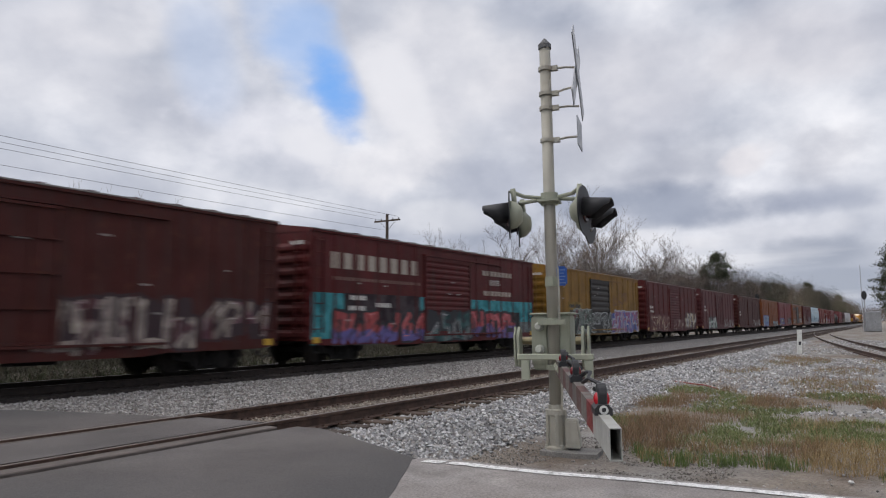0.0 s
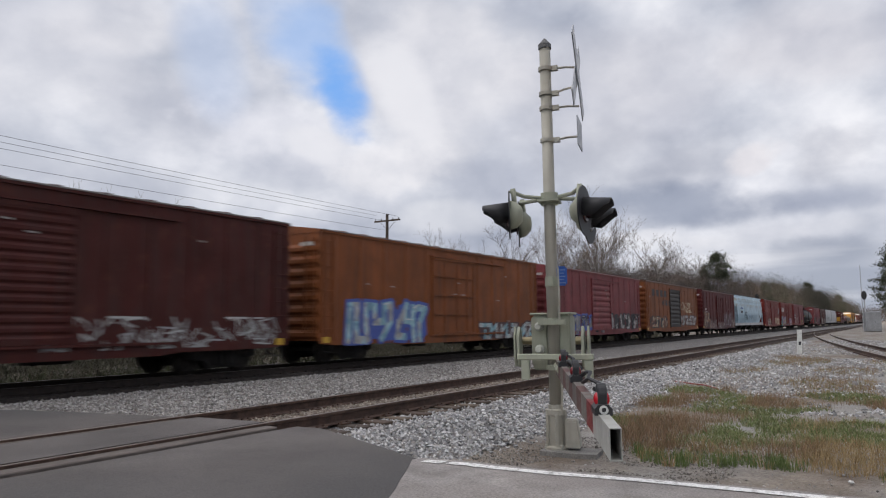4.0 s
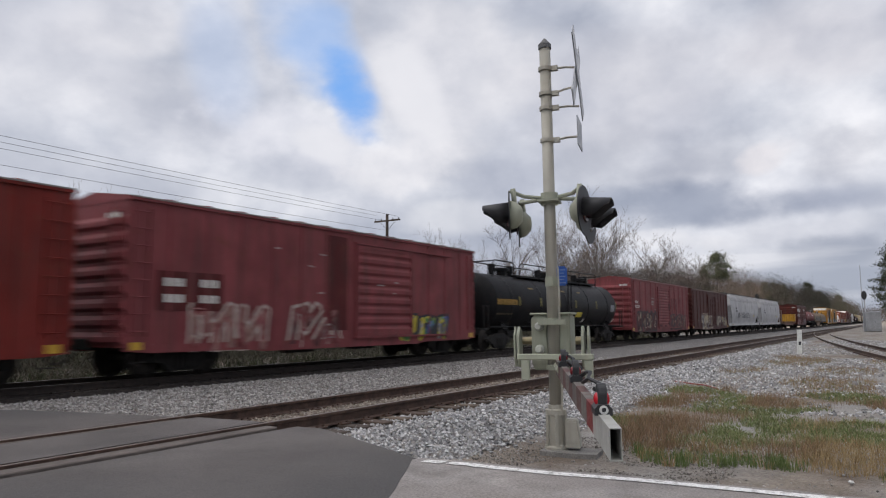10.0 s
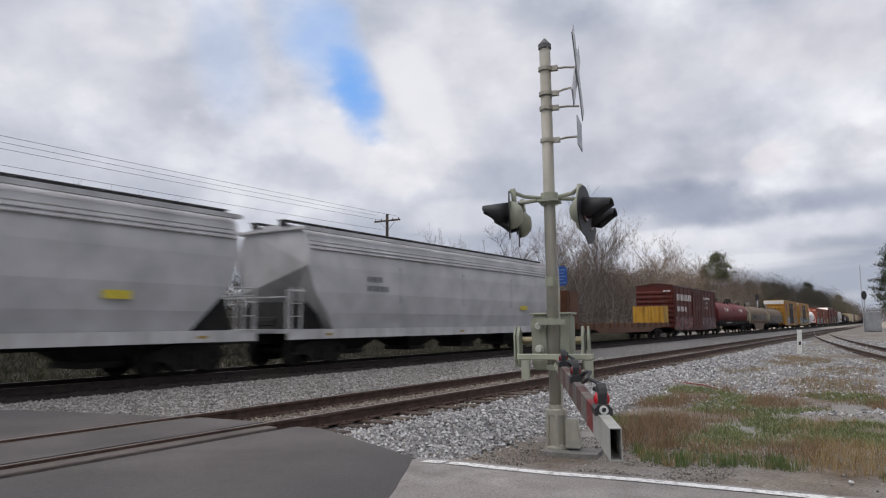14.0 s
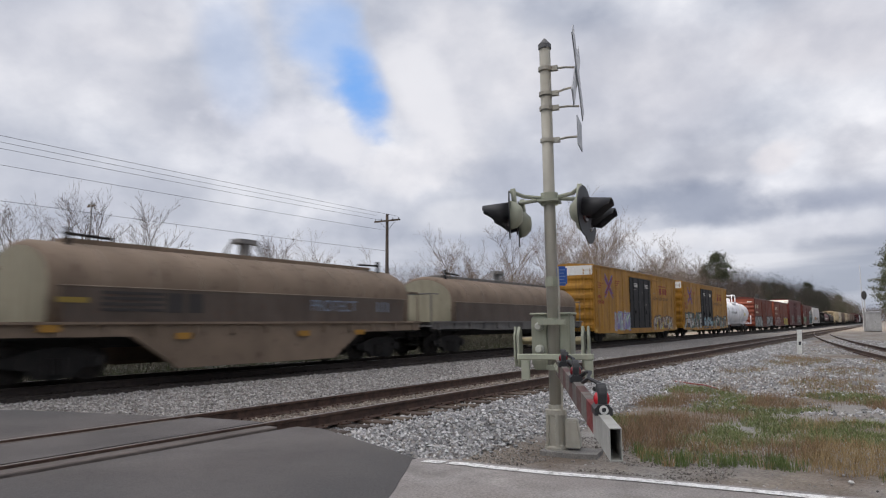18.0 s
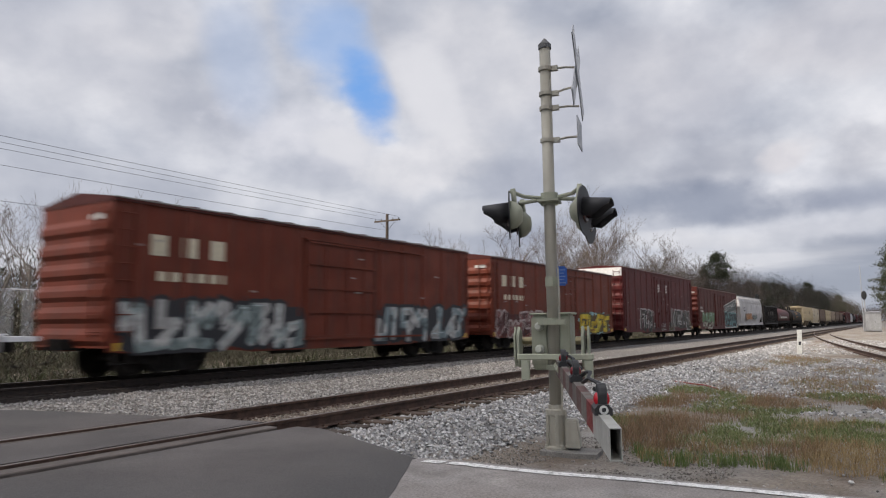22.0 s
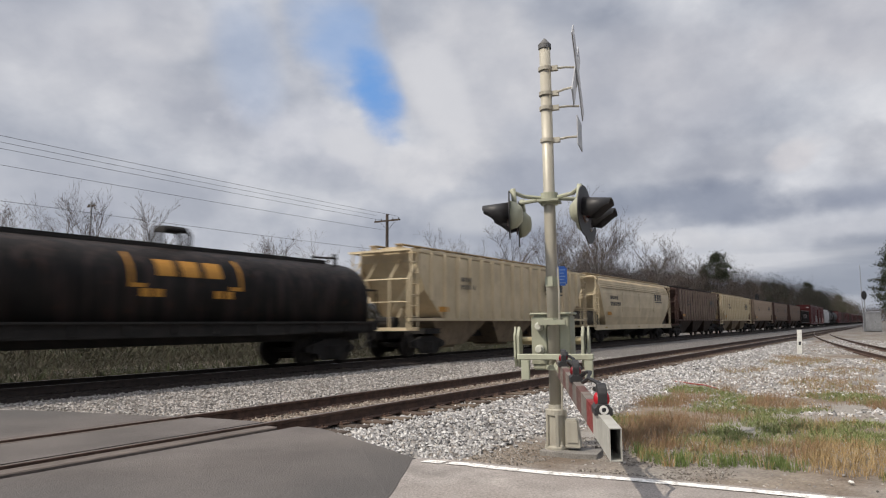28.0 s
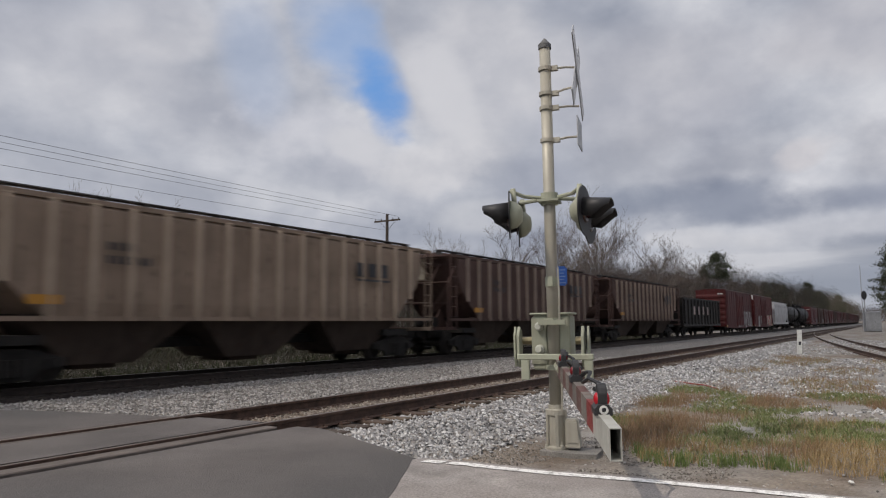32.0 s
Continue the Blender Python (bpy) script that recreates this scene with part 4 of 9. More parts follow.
def graffiti(car, x0, x1, z0, z1, fills, edge, seed, letters=0, back=None, side=-HALF_W, thin=False, foot=None):
    """A sprayed piece: fat interlocking strokes with an outline, many-coloured fill, highlights and drips; thin gives a line scrawl."""
    rng = random.Random(seed)
    if car.get("ribbed"):
        side -= 0.028
    if car.get("deep") and z1 < 2.75:
        z0, z1 = 0.64 + (z0 - 1.0) * 1.2, 0.64 + (z1 - 1.0) * 1.2

    def lump(cx, cz, rx, rz, n, rough):
        a0 = rng.uniform(0, 6.283)
        ring = []
        for k in range(n):
            a = a0 + 2 * math.pi * k / n
            c, s = math.cos(a), math.sin(a)
            e = 1 + rough * rng.uniform(-1, 0.7)
            ring.append((cx + rx * math.copysign(abs(c) ** 0.6, c) * e, cz + rz * math.copysign(abs(s) ** 0.6, s) * e))
        return ring

    def sheet(bm, ring, depth):
        bm.faces.new([bm.verts.new((px, side - depth, max(pz, 0.60))) for px, pz in ring])

    def stroke(bm, pts, r, depth):
        for (ax, az), (bx, bz) in zip(pts, pts[1:]):
            d = Vector((bx - ax, bz - az))
            if d.length < 1e-4:
                continue
            d.normalize()
            o, e = Vector((-d.y, d.x)) * r, d * r * 0.7
            sheet(bm, [(ax - e.x + o.x, az - e.y + o.y), (ax - e.x * 1.5, az - e.y * 1.5), (ax - e.x - o.x, az - e.y - o.y), (bx + e.x - o.x, bz + e.y - o.y), (bx + e.x * 1.5, bz + e.y * 1.5), (bx + e.x + o.x, bz + e.y + o.y)], depth)
            depth += 0.00008

    h = z1 - z0
    n = letters or max(3, int((x1 - x0) / 0.85))
    w = (x1 - x0) / n
    if back:
        bm = bmesh.new()
        sheet(bm, lump((x0 + x1) / 2, (z0 + z1) / 2, (x1 - x0) * 0.54, h * 0.60, 46, 0.16), 0.006)
        part("graffiti", bm, sprayed([back, tuple(v * 0.8 for v in back)], back), car, "sprayed background cloud")
    layers = [bmesh.new() for _ in range(5)]
    pale = sum(edge) > 0.75
    if pale and sum(fills[0]) > 0.75 and not thin:
        edge, pale = (0.075, 0.036, 0.036), False
    for k in range(n):
        cx = x0 + w * (k + 0.5)
        if thin:
            for _ in range(5):
                u, z = cx + rng.uniform(-0.7, 0.7) * w, rng.uniform(z0, z1)
                line = [(u, z)]
                for _ in range(rng.choice((3, 4, 5))):
                    u = min(x1, max(x0, u + rng.uniform(-0.55, 0.6) * w))
                    z = min(z1, max(z0, z + rng.uniform(-0.7, 0.7) * h))
                    line.append((u, z))
                stroke(layers[1 + k % 2], line, rng.uniform(0.020, 0.038) * min(w * 1.2, h), 0.018 + 0.0004 * k)
            continue
        # a bent path over a three by three grid, drawn fat
        lift, slant = rng.uniform(-0.04, 0.04) * h, rng.uniform(-0.10, 0.16) * w
        r = 0.135 * min(h, w * 1.25)

        def node(i, j):
            v = j / 2
            return (cx + (i - 1) * w * 0.46 + slant * (v - 0.5) + rng.uniform(-0.05, 0.05) * w, z0 + r * 1.2 + (h - r * 2.4) * v + lift + rng.uniform(-0.04, 0.04) * h)

        i, j = rng.choice(((0, 0), (0, 2), (2, 2), (2, 0)))
        seen, path = {(i, j)}, [(i, j)]
        for _ in range(rng.choice((5, 6, 6, 7))):
            steps = [(i + a, j + c) for a, c in ((0, 1), (0, -1), (0, 1), (0, -1), (1, 0), (-1, 0), (1, 1), (-1, -1)) if 0 <= i + a <= 2 and 0 <= j + c <= 2 and (i + a, j + c) not in seen]
            if not steps:
                break
            i, j = rng.choice(steps)
            seen.add((i, j))
            path.append((i, j))
        line = [node(*p) for p in path]
        sheet(layers[4 if pale else 0], lump(cx, z0 + h / 2 + lift, w * 0.56, h * 0.47, 15, 0.22), 0.0070 + 0.0002 * (k % 5))
        stroke(layers[0], line, r * (1.42 if pale else 1.55), 0.0095 + 0.0006 * (k % 5))
        stroke(layers[1], line, r * 0.86, 0.0140 + 0.0006 * (k % 5))
        for (ax, az), (bx, bz) in list(zip(line, line[1:]))[:4]:
            if rng.random() < 0.6:
                stroke(layers[3], [(ax + (bx - ax) * 0.15 - r * 0.45, az + (bz - az) * 0.15 + r * 0.4), (ax + (bx - ax) * 0.8 - r * 0.45, az + (bz - az) * 0.8 + r * 0.4)], r * 0.13, 0.0205 + 0.0002 * k)
        u, v = cx + rng.uniform(-0.4, 0.4) * w, z0 + rng.uniform(0.2, 0.8) * h
        stroke(layers[2], [(u, v), (u + rng.uniform(-0.3, 0.3) * w, v + rng.uniform(-0.3, 0.3) * h)], r * 0.16, 0.0190 + 0.0002 * k)
        for _ in range(2):
            u = cx + rng.uniform(-0.5, 0.5) * w
            stroke(layers[0], [(u, z0 + 0.12 * h), (u + rng.uniform(-0.02, 0.02), z0 - rng.uniform(0.0, 0.10) * h)], 0.012, 0.0065)
    solid = not thin
    tone = tuple(min(0.62, v * 1.25 + 0.10) for v in fills[-1])
    for bm, mm, what in ((layers[0], spray(edge), "outline"), (layers[1], sprayed(fills, edge, foot, (z0 + z1) / 2 - 0.05) if solid else spray(fills[0]), "fill"), (layers[2], spray(edge if solid else fills[-1]), "line work"), (layers[3], spray(tone), "highlight strokes"), (layers[4], sprayed([tuple(v * 0.7 for v in fills[0]), fills[0]], fills[0]), "ground")):
        if bm.faces:
            tagged(part("graffiti", bm, mm, car, "sprayed graffiti " + what), kind="stuff")
        else:
            bm.free()


def end_mesh(h0, h1, ribs, hw):
    def build(bm):
        prof = [(0.0, h0)]
        z, step = h0 + 0.05, (h1 - h0 - 0.35) / ribs
        for k in range(ribs):
            prof += [(0.0, z), (0.075, z + step * 0.22), (0.075, z + step * 0.5), (0.0, z + step * 0.78)]
            z += step
        prof += [(0.0, h1)]
        back = [(-0.05, h1), (-0.05, h0)]
        prism(bm, prof + back, -hw + 0.02, hw - 0.02, "xz")
    return shared("end%.2f_%.2f_%d" % (h0, h1, ribs), build)


def roof_mesh(half, h, hw, rise, seams):
    def build(bm):
        prism(bm, [(-hw - 0.05, h - 0.09), (hw + 0.05, h - 0.09), (hw + 0.05, h), (0, h + rise), (-hw - 0.05, h)], -half - 0.02, half + 0.02, "yz")
        for k in range(1, seams):
            x = -half + 2 * half * k / seams
            prism(bm, [(-hw - 0.045, h - 0.03), (-hw - 0.045, h + 0.042), (0, h + rise + 0.042), (hw + 0.045, h + 0.042), (hw + 0.045, h - 0.03), (0, h + rise - 0.03)], x - 0.05, x + 0.05, "yz")
    return shared("roof%.2f_%.2f_%d" % (half, h, seams), build)


def rib_mesh(z0, z1, w=0.10, d=0.035):
    def build(bm):
        prism(bm, [(-w, 0.0), (-w * 0.45, -d), (w * 0.45, -d), (w, 0.0)], z0, z1, "xy")
    return shared("rib%.2f_%.2f_%.2f" % (z0, z1, w), build)


def louvre_mesh(w, z0, z1, n, depth=0.05):
    """A pressed door leaf: frame with horizontal corrugations."""
    def build(bm):
        prof = [(0.0, z0)]
        st = (z1 - z0) / n
        for k in range(n):
            z = z0 + st * k
            prof += [(-0.01, z + st * 0.05), (-depth, z + st * 0.3), (-depth, z + st * 0.65), (-0.01, z + st * 0.9)]
        prof += [(0.0, z1), (0.04, z1), (0.04, z0)]
        prism(bm, prof, -w / 2, w / 2, "yz")
    return shared("louvre%.2f_%.2f_%d" % (w, z1, n), build)


def bar_mesh(key, x0, x1, y0, y1, z0, z1):
    return shared("bar_%s_%.2f_%.2f_%.2f_%.2f_%.2f" % (key, x0, x1, y0, z0, z1), lambda bm: box(bm, x0, x1, y0, y1, z0, z1))


def louvre_door(car, w, z0, z1, n, depth, material, at, label):
    """A pressed door leaf with its edge posts and rails."""
    leaf = part("door", louvre_mesh(w, z0, z1, n, depth), material, car, label, at=at)
    for s in (-1, 1):
        part("door_edge", bar_mesh("ledge", s * w / 2 - 0.05, s * w / 2 + 0.05, -depth - 0.02, 0.03, z0, z1), material, leaf)
    for z in (z0, z1 - 0.1):
        part("door_rail", bar_mesh("lrail", -w / 2 + 0.05, w / 2 - 0.05, -depth - 0.015, 0.03, z, z + 0.1), material, leaf)


def panel_door(car, w, z0, z1, rows, material, at, label):
    """A flat panelled door leaf with stiffeners and lock rods."""
    leaf = part("door", bar_mesh("leaf", -w / 2, w / 2, -0.03, 0.04, z0, z1), material, car, label, at=at)
    st = (z1 - z0) / rows
    for k in range(rows + 1):
        z = min(z0 + st * k, z1 - 0.07)
        part("stiffener", bar_mesh("st", -w / 2 + 0.05, w / 2 - 0.05, -0.085, -0.02, z, z + 0.06), material, leaf)
    for s in (-1, 1):
        part("door_edge", bar_mesh("edge", s * w / 2 - 0.05, s * w / 2 + 0.05, -0.06, 0.03, z0, z1), material, leaf)
    for fx in (-0.25, 0.05, 0.3):
        part("lock_rod", shared("lock_rod%.2f_%.2f" % (z0, z1), lambda bm: tube(bm, [(0, -0.075, z0 + 0.1), (0, -0.075, z1 - 0.12)], 0.018, 5)), material, leaf, at=pose(w * fx, 0, 0))


def plug_door(car, w, z0, z1, material, at, label):
    """A pair of flush plug doors with lock rods and a gear case."""
    for s in (-1, 1):
        leaf = part("door", bar_mesh("plug", -w / 4 + 0.01, w / 4 - 0.01, -0.03, 0.04, z0, z1), material, car, label, at=at @ pose(s * w / 4, 0, 0))
        for fx in (-0.12, 0.12):
            part("lock_rod", shared("plug_rod%.2f" % z1, lambda bm: tube(bm, [(0, -0.07, z0 + 0.05), (0, -0.07, z1 - 0.05)], 0.022, 6)), material, leaf, at=pose(w * fx, 0, 0))
        part("handle_bar", bar_mesh("hb", -0.35, 0.35, -0.06, -0.02, z0 + 1.25, z0 + 1.33), material, leaf)
        part("gear_case", shared("gear_case", lambda bm: lathe(bm, [(0.02, -0.09), (0.16, -0.09), (0.16, -0.03)], "y", 12)), material, leaf, at=pose(0, 0, z0 + 1.1))
        for zz in (0.40, 0.53, 0.68):
            z = z0 + (z1 - z0) * zz
            part("stiffener", bar_mesh("pst", -w / 4 + 0.03, w / 4 - 0.03, -0.065, -0.02, z, z + 0.05), material, leaf)


def boxcar(label, key, L, H, door="panel", dw=3.1, dk=None, ribs=0, end_ribs=8, roof=None, endtop=None, dx=0.0):
    """A boxcar centred on its origin, running along x, near side at -y."""
    car = thing("boxcar", label, "boxcar", "freight train cars")
    m, h, z0 = body_mat(key), L / 2, 0.78
    car["deep"] = True
    if ribs:
        car["ribbed"] = True
    bm = bmesh.new()
    box(bm, -h, h, -HALF_W, HALF_W, z0, H - 0.09)
    part("body", bm, m, car)
    part("roof", roof_mesh(h, H, HALF_W, 0.22 if H < 4.5 else 0.12, 14), body_mat(roof) if roof else m, car)
    # pale eave strips stand in for skylight caught on the roof edge
    for sy in (-1, 1):
        part("roof_edge", bar_mesh("roof_edge", -h, h, sy * (HALF_W + 0.052) - 0.006, sy * (HALF_W + 0.052) + 0.006, H - 0.022, H + 0.012), plain("skylit_edge", (0.24, 0.215, 0.20), 0.6), car, "pale strip for skylight caught on the roof edge")
    for s in (-1, 1):
        part("end", end_mesh(z0, H - 0.05, end_ribs, HALF_W), m, car, at=pose(s * (h + 0.003), 0, 0, 0, 0, 0 if s > 0 else 180))
        part("end_plate", bar_mesh("end_plate", 0.078, 0.086, 0.75 if s < 0 else -1.3, 1.3 if s < 0 else -0.75, H - 0.50, H - 0.38), LET_PLATE, car, "small white number plate bar", at=pose(s * (h + 0.003), 0, 0, 0, 0, 0 if s > 0 else 180))
        if endtop:
            bm = bmesh.new()
            box(bm, 0.0, 0.085, -HALF_W + 0.03, HALF_W - 0.03, H - 0.62, H - 0.06)
            part("end_panel", bm, endtop, car, "white painted upper end", at=pose(s * (h + 0.006), 0, 0, 0, 0, 0 if s > 0 else 180))
        part("ladder", ladder_mesh(1.15, H - 0.35), m, car, at=pose(s * (h - 0.35), -HALF_W - 0.01, 0))
        part("ladder", ladder_mesh(1.15, H - 0.35), m, car, at=pose(s * (h + 0.09), -HALF_W + 0.35, 0, 0, 0, 90 * s))
        part("step", shared("step", step_mesh), M_UNDER, car, at=pose(s * (h - 0.35), -HALF_W + 0.03, 0))
    bm = bmesh.new()
    lathe(bm, [(0.02, 0.0), (0.24, 0.0), (0.26, 0.02), (0.24, 0.04), (0.02, 0.04)], "x", 16, (h + 0.18, -0.6, 2.6))
    tube(bm, [(h, -0.6, 2.6), (h + 0.2, -0.6, 2.6)], 0.03, 6)
    part("brake_wheel", bm, M_UNDER, car)
    # side sill, deeper between the bogies
    for sy in (-1, 1):
        bm = bmesh.new()
        prism(bm, [(-h, z0 + 0.06), (-h, 0.70), (-h + 0.7, 0.64), (-h + 3.6, 0.63), (-h + 4.2, 0.56), (h - 4.2, 0.56), (h - 3.6, 0.63), (h - 0.7, 0.64), (h, 0.70), (h, z0 + 0.06)], sy * (HALF_W - 0.02), sy * (HALF_W + 0.012), "xz")
        part("side_sill", bm, m, car)
    bm = bmesh.new()
    box(bm, -h + 0.2, h - 0.2, -0.32, 0.32, 0.70, 1.02)
    for k in range(9):
        x = -h + 1.2 + (L - 2.4) * k / 8
        box(bm, x - 0.06, x + 0.06, -HALF_W + 0.05, HALF_W - 0.05, 0.82, 1.0)
    box(bm, 1.0, 2.0, -0.85, -0.4, 0.45, 0.85)
    tube(bm, [(-2.2, -0.7, 0.62), (-1.0, -0.7, 0.62)], 0.2, 12)
    part("underframe", bm, M_UNDER, car)
    dmat = body_mat(dk) if dk else m
    zd0, zd1 = 0.90, H - 0.42
    for sy in (-1, 1):
        at = pose(dx * -sy, sy * (HALF_W + 0.012), 0, 0, 0, 0 if sy < 0 else 180)
        dl = "door in a darker paint" if dk and dk != key else ""
        if door == "louvre":
            louvre_door(car, dw, zd0, zd1, 9, 0.05, dmat, at, dl)
        elif door == "ribbed":
            louvre_door(car, dw, zd0, zd1, 14, 0.04, dmat, at, dl)
        elif door == "plug":
            plug_door(car, dw, zd0, zd1, dmat, at, dl)
        else:
            panel_door(car, dw, zd0, zd1, 4, dmat, at, dl)
        for z in (zd0 - 0.07, zd1 + 0.01):
            bm = bmesh.new()
            box(bm, dx * -sy - dw / 2 - 0.1, dx * -sy + dw * (1.35 if door != "plug" else 0.9), sy * (HALF_W + 0.005), sy * (HALF_W + 0.10), z, z + 0.06)
            part("door_track", bm, m, car)
    for k in range(ribs):
        x = -h + L * (k + 0.5) / ribs
        if abs(x - dx) < dw / 2 + 0.12:
            continue
        for sy in (-1, 1):
            part("rib", rib_mesh(z0 + 0.02, H - 0.1), m, car, at=pose(x, sy * (HALF_W + 0.001), 0, 0, 0, 0 if sy < 0 else 180))
    if not ribs:
        bm = bmesh.new()
        for k in range(1, 14):
            x = -h + L * k / 14
            if abs(x - dx) > dw / 2 + 0.1:
                box(bm, x - 0.035, x + 0.035, -HALF_W - 0.020, -HALF_W + 0.002, z0 + 0.05, H - 0.1)
        tagged(part("panel_seam", bm, m, car), kind="stuff")
    for x in (-h + 0.15, h - 0.45):
        part("reflector", bar_mesh("refl", 0, 0.3, -0.02, -0.012, 0.72, 0.90), plain("reflector_yellow", (0.55, 0.33, 0.03), 0.4), car, "small yellow reflector plate", at=pose(x, -HALF_W, 0))
    rs = random.Random(int(L * 100) + len(CARS))
    marks = []
    for _ in range(9):
        x, z = rs.uniform(-h + 0.6, h - 1.0), rs.choice((1.3, 1.5, 2.2, 2.6, 3.1, 3.4)) + rs.uniform(-0.1, 0.1)
        if abs(x - dx) > dw / 2 + 0.5:
            marks += [(x + 0.07 * k, x + 0.07 * k + 0.045, z, z + 0.05) for k in range(rs.choice((2, 3, 4)))]
    for _ in range(3):
        x, z = dx + rs.uniform(-dw / 2 + 0.2, dw / 2 - 0.6), rs.uniform(2.2, 3.6)
        marks.append((x, x + rs.uniform(0.15, 0.35), z, z + 0.04))
    plates(car, "stencil", marks, plain("stencil_white", (0.34, 0.31, 0.29), 0.7), "small white stencil marks", -HALF_W, 0.075 if ribs else 0.07)
    running_gear(car, h)
    car["half"] = h
    return car


def hopper(label, key, L, H, ribs=0, smooth=True, roofkey=None, low=1.05, endpanel=None):
    """A covered hopper: long body with sloped ends, end platforms, ladders and outlet chutes."""
    car = thing("covered_hopper", label, "hopper car", "freight train cars")
    m, h = body_mat(key), L / 2
    bm = bmesh.new()
    # cross profile from sill to roof edge, bulged for smooth cars
    if smooth:
        prof = [(1.36, low + 0.08), (1.50, low + 0.6), (1.58, 2.3), (1.58, 3.1), (1.53, H - 0.75), (1.40, H - 0.35), (1.15, H - 0.12)]
    else:
        prof = [(1.42, 1.45), (1.46, 1.8), (1.46, 2.6), (1.46, 3.2), (1.46, H - 0.55), (1.46, H - 0.3), (1.30, H - 0.12)]
    rings = []
    for x in (-h + 0.75, h - 0.75):
        sg = -1 if x < 0 else 1
        ring = []
        for sy in (-1, 1):
            q = prof if sy < 0 else prof[::-1]
            for y, z in q:
                if smooth:
                    f = max(0.0, (2.5 - z) / (2.5 - low - 0.1)) ** 0.8
                    ring.append(bm.verts.new((x - sg * f * 1.35, sy * y, z)))
                else:
                    f = max(0.0, (2.9 - z) / (2.9 - low - 0.3))
                    ring.append(bm.verts.new((x - sg * f * 1.75, sy * y, z)))
        rings.append(ring)
    n = len(rings[0])
    for k in range(n):
        bm.faces.new((rings[0][k], rings[0][(k + 1) % n], rings[1][(k + 1) % n], rings[1][k]))
    bm.faces.new(rings[0])
    bm.faces.new(rings[1][::-1])
    part("body", bm, m, car)
    bm = bmesh.new()
    prism(bm, [(-1.18, H - 0.13), (1.18, H - 0.13), (0.9, H - 0.02), (0.0, H + 0.02), (-0.9, H - 0.02)], -h + 0.72, h - 0.72, "yz")
    part("roof", bm, body_mat(roofkey) if roofkey else m, car)
    bm = bmesh.new()
    for sy in (-0.62, 0.62):
        box(bm, -h + 0.5, h - 0.5, sy - 0.16, sy + 0.16, H + 0.10, H + 0.13)
        for k in range(15):
            x = -h + 0.6 + (L - 1.2) * k / 14
            box(bm, x - 0.02, x + 0.02, sy - 0.16, sy + 0.16, H - 0.06, H + 0.10)
    part("running_board", bm, plain("walkway_dark", (0.05, 0.048, 0.046), 0.7) if key != "cream" else plain("walkway_steel", (0.36, 0.29, 0.19), 0.7), car, "grating walkway on the roof")
    for k in range(10):
        x = -h + 1.6 + (L - 3.2) * k / 9
        part("hatch", bar_mesh("hatch", -0.55, 0.55, -0.34, 0.34, H - 0.02, H + 0.08), m, car, at=pose(x, 0, 0))
    for sy in (-1, 1):
        bm = bmesh.new()
        box(bm, -h + 0.05, h - 0.05, sy * 1.40, sy * 1.53, low - 0.20 if smooth else 1.40, low + 0.10 if smooth else 1.50)
        part("side_sill", bm, paint("sill_white", (0.54, 0.535, 0.53), 0.5, (0.2, 0.18, 0.16), 0.4, (0.2, 0.12, 0.07), 0.1) if key in ("grey", "blue") else m, car)
        bm = bmesh.new()
        box(bm, -h + 0.7, h - 0.7, sy * 1.36, sy * (1.50 if smooth else 1.468), H - 0.22, H - 0.10)
        part("roof_rail", bm, m, car)
    # brown cars' ribs get a lighter tone for the sun on their edges
    lit_rib = paint("sunlit_rib", (0.40, 0.32, 0.25), 0.7, (0.22, 0.165, 0.125), 0.5, (0.085, 0.045, 0.03), 0.4)
    sunlit_dusk_rib = paint("sunlit_dusk_rib", (0.25, 0.195, 0.16), 0.7, (0.11, 0.08, 0.065), 0.5, (0.07, 0.036, 0.026), 0.4)
    for k in range(ribs):
        x = -h + 1.0 + (L - 2.0) * (k + 0.5) / ribs
        zlo = low + 0.32 + max(0, (abs(x) - h + 2.3)) * 1.05
        if smooth:
            continue
        bmk = rib_mesh(round(min(zlo, 2.4), 1), H - 0.2, 0.075, 0.12)
        for sy in (-1, 1):
            part("rib", bmk, lit_rib if key == "dirt" else sunlit_dusk_rib if key == "dusk" else m, car, at=pose(x, sy * 1.46, 0, 0, 0, 0 if sy < 0 else 180))
    if smooth:
        bm = bmesh.new()
        for k in range(1, 4):
            x = -h + 1.2 + (L - 2.4) * k / 4
            box(bm, x - 0.03, x + 0.03, -1.592, -1.57, 2.0, 3.3)
        tagged(part("panel_seam", bm, m, car), kind="stuff")
        for k in range(3):
            part("reflector", bar_mesh("sill_refl", 0, 0.30, -0.012, 0.0, low - 0.10, low - 0.03), plain("reflector_dull", (0.34, 0.22, 0.04), 0.5), car, "small dull yellow reflector plate", at=pose(-h + 1.6 + (L - 3.6) * k / 2, -1.531, 0))
        rz = paint("ridge_" + key, tuple(v * 0.88 for v in COL[key]), 0.6, (0.20, 0.16, 0.11), 0.5, (0.17, 0.10, 0.06), 0.6)
        for k in range(3):
            z = H - 0.78 + 0.12 * k
            y = 1.565 - 0.055 * k
            bm = bmesh.new()
            tube(bm, [(-h + 0.9, -y, z), (h - 0.9, -y, z)], 0.028, 6)
            part("roof_ridge", bm, rz, car)
    for s in (-1, 1):
        bm = bmesh.new()
        box(bm, -0.62, 0.05, -1.45, 1.45, low - 0.02, low + 0.10)
        short = smooth and key in ("grey", "blue")
